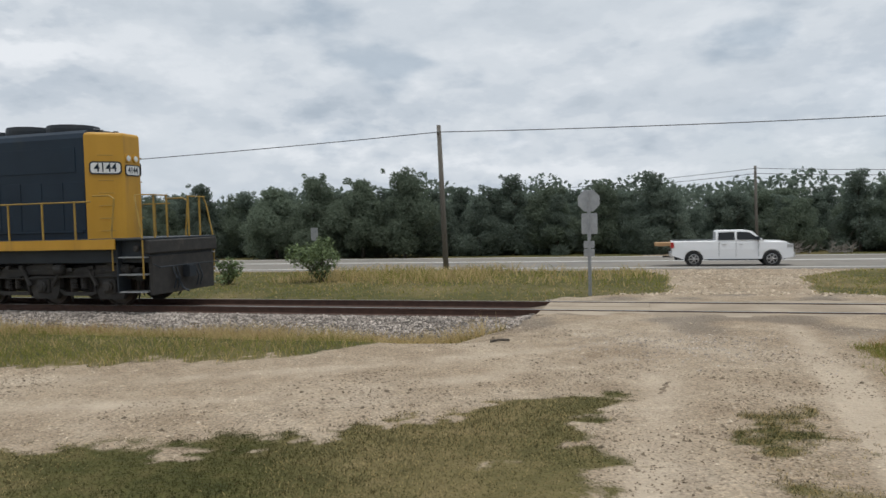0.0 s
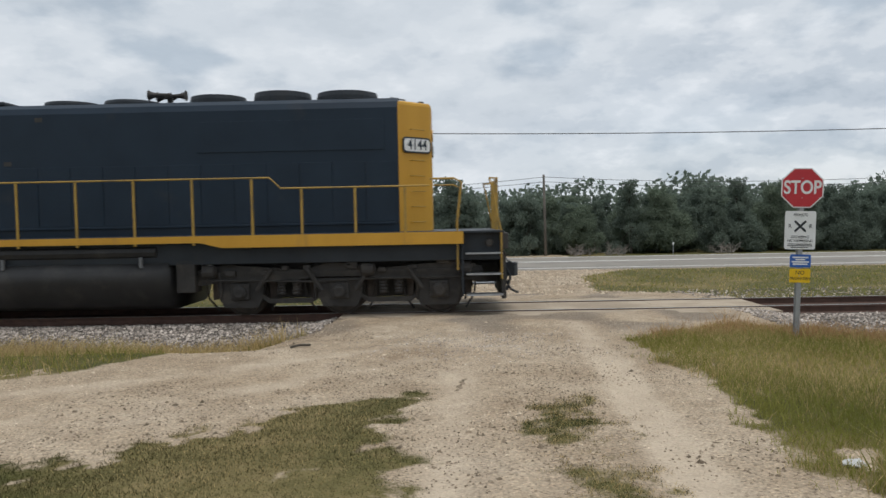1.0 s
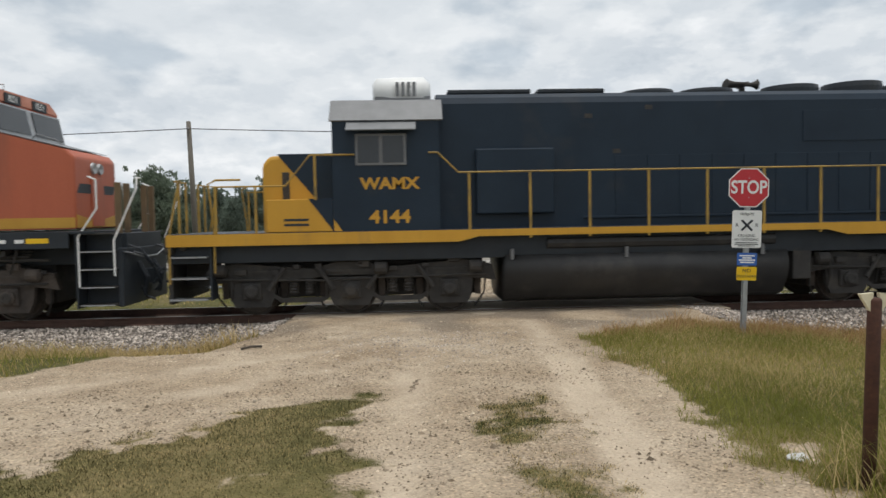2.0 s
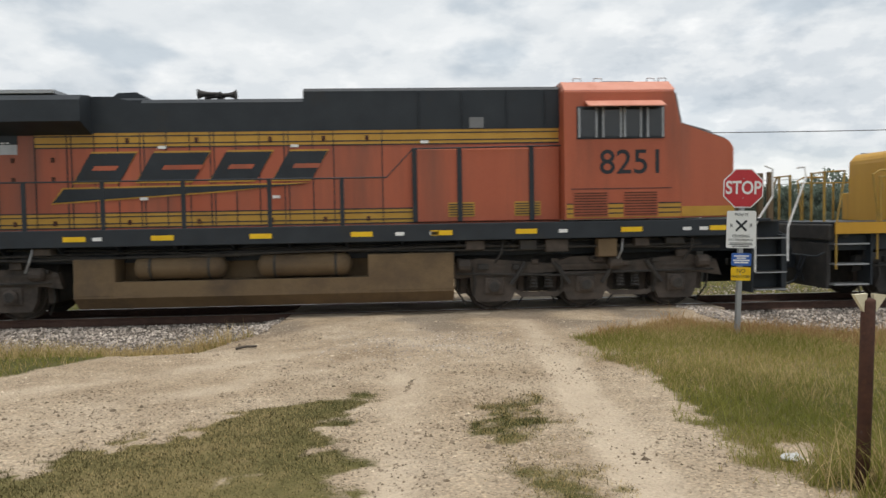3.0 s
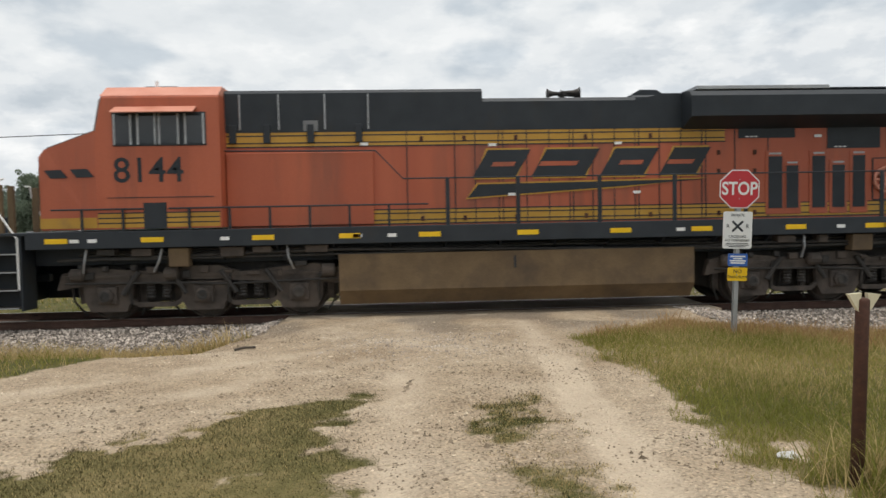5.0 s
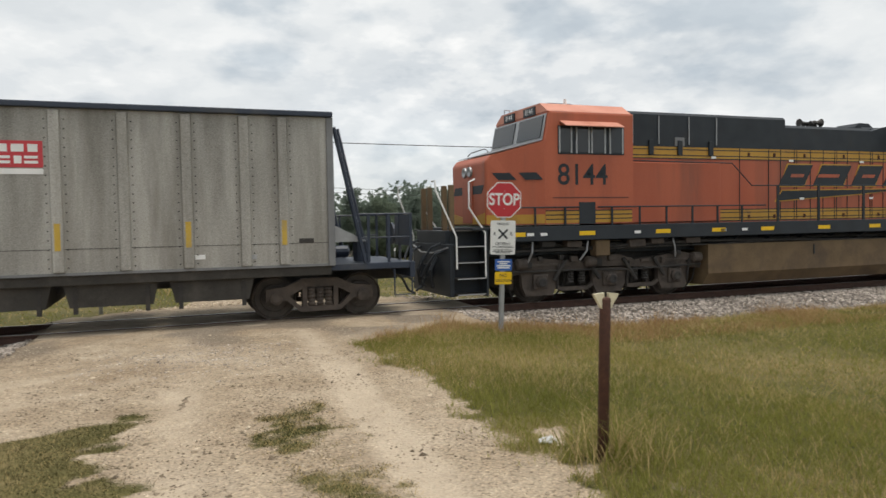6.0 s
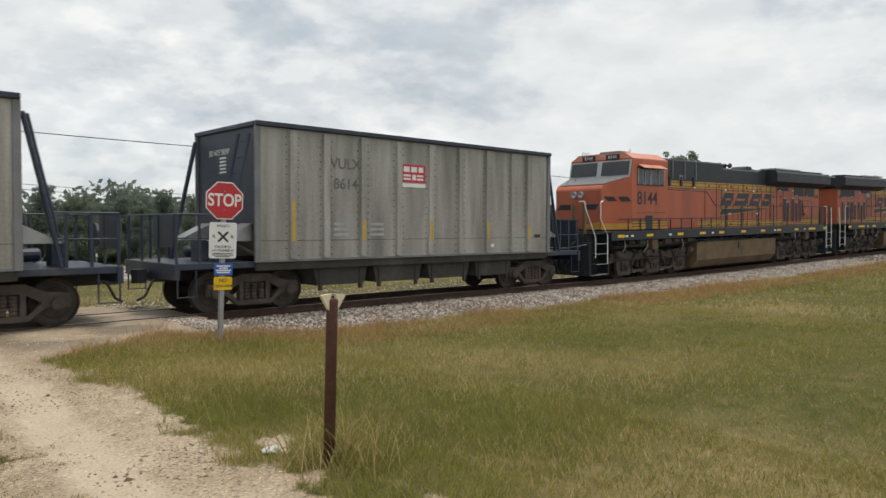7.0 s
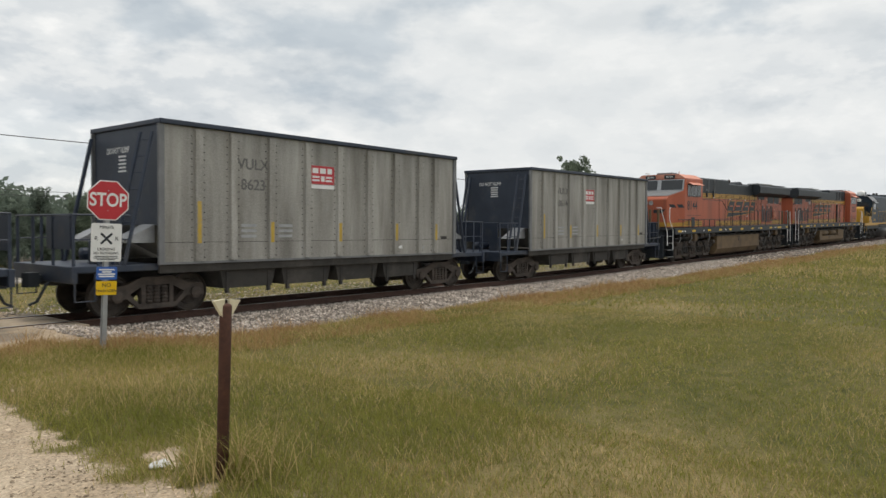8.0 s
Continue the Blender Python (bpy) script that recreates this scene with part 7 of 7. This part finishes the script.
M["tyre"] = mat("tyre_rubber", (0.012, 0.012, 0.012), (0.025, 0.025, 0.025), 0.85, bump=0.03)
M["chrome"] = mat("alloy", (0.45, 0.46, 0.47), (0.6, 0.6, 0.61), 0.3, metal=0.9, bump=0)
M["car_white"] = mat("car_white", (0.74, 0.75, 0.76), (0.8, 0.8, 0.81), 0.25, scale=1.0, bump=0)
M["car_dark"] = mat("car_dark", (0.018, 0.018, 0.02), (0.028, 0.028, 0.03), 0.22, scale=1.0, bump=0)
M["tail_red"] = mat("tail_lamp", (0.35, 0.01, 0.01), (0.4, 0.02, 0.02), 0.3, bump=0)
M["lumber"] = mat("lumber", (0.36, 0.21, 0.10), (0.46, 0.29, 0.15), 0.8, scale=3.0, bump=0.05)


def shell(name, parent, pts, w, material, inset=0.0, zc=1.0, label="", arches=(), bevel=0.05):
    """A vehicle body from a side outline; above zc it leans in by inset."""
    bm = bmesh.new()
    prism(bm, pts, "y", -w, w)
    for v in bm.verts:
        if v.co.z > zc:
            v.co.y *= 1 - inset
    es = [e for e in bm.edges if abs(e.verts[0].co.y - e.verts[1].co.y) < 0.02 and min(v.co.z for v in e.verts) > 0.5]
    bmesh.ops.bevel(bm, geom=es, offset=bevel, segments=3, affect="EDGES", profile=0.5)
    return part(name, bm, material, parent, label, smooth=False)


def arch(cx, r, n=7):
    return [(cx + r * math.cos(math.pi * k / n), max(0.34, 0.40 + r * math.sin(math.pi * k / n))) for k in range(n + 1)]


def pickup():
    t = thing("pickup_truck", pose(0, 39.5, -0.92), "white crew-cab pickup truck with lumber in its bed", "truck")
    rear, front = -1.78, 1.92
    low = [(-2.85, 0.62)] + arch(rear, 0.47)[::-1] + [(-1.2, 0.42), (1.35, 0.42)] + arch(front, 0.47)[::-1] + [(2.55, 0.45), (2.88, 0.5), (2.92, 0.75), (2.88, 1.12), (2.55, 1.27), (1.15, 1.33), (-0.55, 1.33), (-0.55, 1.36), (-2.88, 1.36)]
    body = shell("body", t, low, 0.98, "car_white", 0.03, 1.2, "white painted body")
    cab = shell("cab", t, [(-0.72, 1.325), (1.58, 1.325), (1.02, 1.81), (0.78, 1.87), (-0.55, 1.87), (-0.70, 1.81)], 0.95, "car_white", 0.14, 1.5, "white cab roof", bevel=0.03)
    for sy in (-1, 1):
        for pts in ([(-0.6, 1.39), (-0.58, 1.77), (0.20, 1.79), (0.20, 1.39)], [(0.30, 1.39), (0.30, 1.79), (0.88, 1.77), (1.38, 1.39)]):
            bm = bmesh.new()
            v = []
            for x, z in pts:
                yy = 0.962 if z < 1.5 else 0.962 * 0.866
                v.append((x, yy, z))
            lo = [bm.verts.new((x, sy * y, z)) for x, y, z in v]
            hi = [bm.verts.new((x, sy * (y - 0.03), z)) for x, y, z in v]
            n = len(v)
            fs = [bm.faces.new(lo), bm.faces.new(hi[::-1])] + [bm.faces.new((lo[i], hi[i], hi[(i + 1) % n], lo[(i + 1) % n])) for i in range(n)]
            bmesh.ops.recalc_face_normals(bm, faces=fs)
            part("side_window", bm, "car_glass", cab, "dark side window")
        for a in (-0.56, 0.25, 1.3):
            slab("door_gap", body, a - 0.008, a + 0.008, sy * 0.979, sy * 0.983, 0.55, 1.3, "black", 0.0)
        for a in (-0.42, 0.38):
            slab("door_handle", body, a, a + 0.2, sy * 0.98, sy * 1.0, 1.14, 1.18, "chrome", 0.0)
        slab("mirror", cab, 1.2, 1.36, sy * 0.95, sy * 1.16, 1.36, 1.56, "black", 0.02)
        slab("running_board", t, -1.1, 1.3, sy * 0.8, sy * 1.0, 0.36, 0.42, "black", 0.01)
        slab("tail_lamp", body, -2.90, -2.74, sy * 0.86, sy * 0.99, 1.0, 1.3, "tail_red", 0.01)
        slab("headlight", body, 2.62, 2.9, sy * 0.7, sy * 0.985, 0.98, 1.14, "chrome", 0.01)
        for x in (rear, front):
            road_wheel(t, x, sy * 0.84, 0.42, 0.28)
    bm = bmesh.new()
    prism(bm, [(1.55, 1.36), (1.06, 1.77), (1.085, 1.77), (1.575, 1.36)], "y", -0.78, 0.78)
    part("windshield", bm, "car_glass", cab, "dark windshield")
    slab("front_bumper", t, 2.86, 2.98, -0.96, 0.96, 0.48, 0.72, "chrome", 0.02)
    slab("rear_bumper", t, -2.98, -2.84, -0.96, 0.96, 0.55, 0.74, "chrome", 0.02)
    slab("bed_liner", t, -2.8, -0.75, -0.85, 0.85, 1.355, 1.37, "black", 0.0)
    slab("chassis", t, -2.7, 2.6, -0.6, 0.6, 0.36, 0.6, "black", 0.0)
    bm = bmesh.new()
    rod(bm, (-3.3, 0, 0.52), (-2.8, 0, 0.52), 0.05, None, 6)
    part("tow_hitch", bm, "black", t)
    for k in range(3):
        slab("board", t, -3.7, -2.85, -0.62 + 0.42 * k, -0.24 + 0.42 * k, 1.10, 1.27, "lumber", 0.004, "pale wooden board")
    return t


def suv():
    t = thing("suv", pose(0, 51, -1.19), "dark grey sport utility vehicle with chrome trim", "car")
    f, r = -1.45, 1.42
    low = [(-2.36, 0.5)] + arch(f, 0.42)[::-1] + [(-0.9, 0.36), (0.9, 0.36)] + arch(r, 0.42)[::-1] + [(2.3, 0.45), (2.38, 0.7), (2.36, 1.15), (2.3, 1.2), (-1.0, 1.18), (-2.05, 1.08), (-2.36, 0.95)]
    body = shell("body", t, low, 0.96, "car_dark", 0.03, 1.1, "dark grey painted body")
    cab = shell("cab", t, [(-1.2, 1.175), (2.32, 1.175), (2.15, 1.72), (1.9, 1.78), (-0.1, 1.80), (-0.35, 1.74)], 0.93, "car_dark", 0.15, 1.4)
    for sy in (-1, 1):
        bm = bmesh.new()
        pts = [(-0.85, 1.22), (-0.22, 1.68), (1.25, 1.68), (1.4, 1.22)]
        lo = [bm.verts.new((x, sy * (0.937 if z < 1.4 else 0.80), z)) for x, z in pts]
        hi = [bm.verts.new((x, sy * (0.90 if z < 1.4 else 0.76), z)) for x, z in pts]
        fs = [bm.faces.new(lo), bm.faces.new(hi[::-1])] + [bm.faces.new((lo[i], hi[i], hi[(i + 1) % 4], lo[(i + 1) % 4])) for i in range(4)]
        bmesh.ops.recalc_face_normals(bm, faces=fs)
        part("side_window", bm, "car_glass", cab, "dark side window")
        slab("window_trim", cab, -0.85, 1.45, sy * 0.935, sy * 0.945, 1.185, 1.21, "chrome", 0.0)
        slab("door_trim", body, -0.8, 1.0, sy * 0.96, sy * 0.97, 0.55, 0.59, "chrome", 0.0)
        slab("roof_rail", cab, -0.1, 1.9, sy * 0.68, sy * 0.72, 1.80, 1.85, "chrome", 0.0)
        slab("tail_lamp", body, 2.28, 2.39, sy * 0.8, sy * 0.95, 0.9, 1.3, "tail_red", 0.01)
        slab("headlight", body, -2.36, -2.1, sy * 0.66, sy * 0.965, 0.82, 0.95, "chrome", 0.01)
        for x in (f, r):
            road_wheel(t, x, sy * 0.83, 0.39, 0.26)
    return t


PICKUP, SUV = pickup(), suv()


# ---------------------------------------------------------------- what moves
RUN = [(0, -40.95), (0.5, -34.7), (1.0, -27.9), (1.5, -20.9), (2.8, -2.8), (3.0, 0.0), (3.5, 6.94), (4.5, 20.65), (5.8, 38.8), (6.0, 41.7), (6.5, 49.02), (7.0, 56.7), (7.5, 64.4), (8.0, 72.02)]


def motions():
    times, way = [t for t, _ in RUN], [s for _, s in RUN]
    dense = [(t, s) for t, s in RUN] + [(t + 0.25, float(np.interp(t + 0.25, times, way))) for t in (6.0, 6.5, 7.0, 7.5)]
    for ob, u, turn in TRAIN:
        rows = []
        for t, s in sorted(dense):
            h, slope = rise(u + s)
            rows.append((t, pose(u + s, track_y(u + s), RAIL_Z + h, 0, -math.degrees(slope), track_turn(u + s)) @ pose(0, 0, 0, 0, 0, turn)))
        walk(ob, rows)
    for ob, (x, y, z), r, back in WHEELS:
        rows = []
        for k in range(241):
            a = math.degrees((np.interp(k / FPS, times, way) + 40.15) / r) * (-1 if ob.parent.parent is TRAIN[2][0] else 1)
            rows.append((k / FPS, pose(x, y, z, 0, a % 360, 0)))
        walk(ob, rows)
    for ob, y, z, x0, v in ((PICKUP, 39.5, -0.96, 4.05, 30.5), (SUV, 51.0, -1.19, 17.6, -27.0)):
        walk(ob, [(t, pose(x0 + v * t, y, z)) for t in (0, 4, 8)])
    for ob, (x, y, z), r in CAR_WHEELS:
        # six alike spokes: a turn of 120 degrees shows nothing, so it is left out of each step
        step = 19.0 if ob.parent is PICKUP else -12.0
        walk(ob, [(k / FPS, pose(x, y, z, 0, (step * k) % 360, 0)) for k in range(241)])


motions()
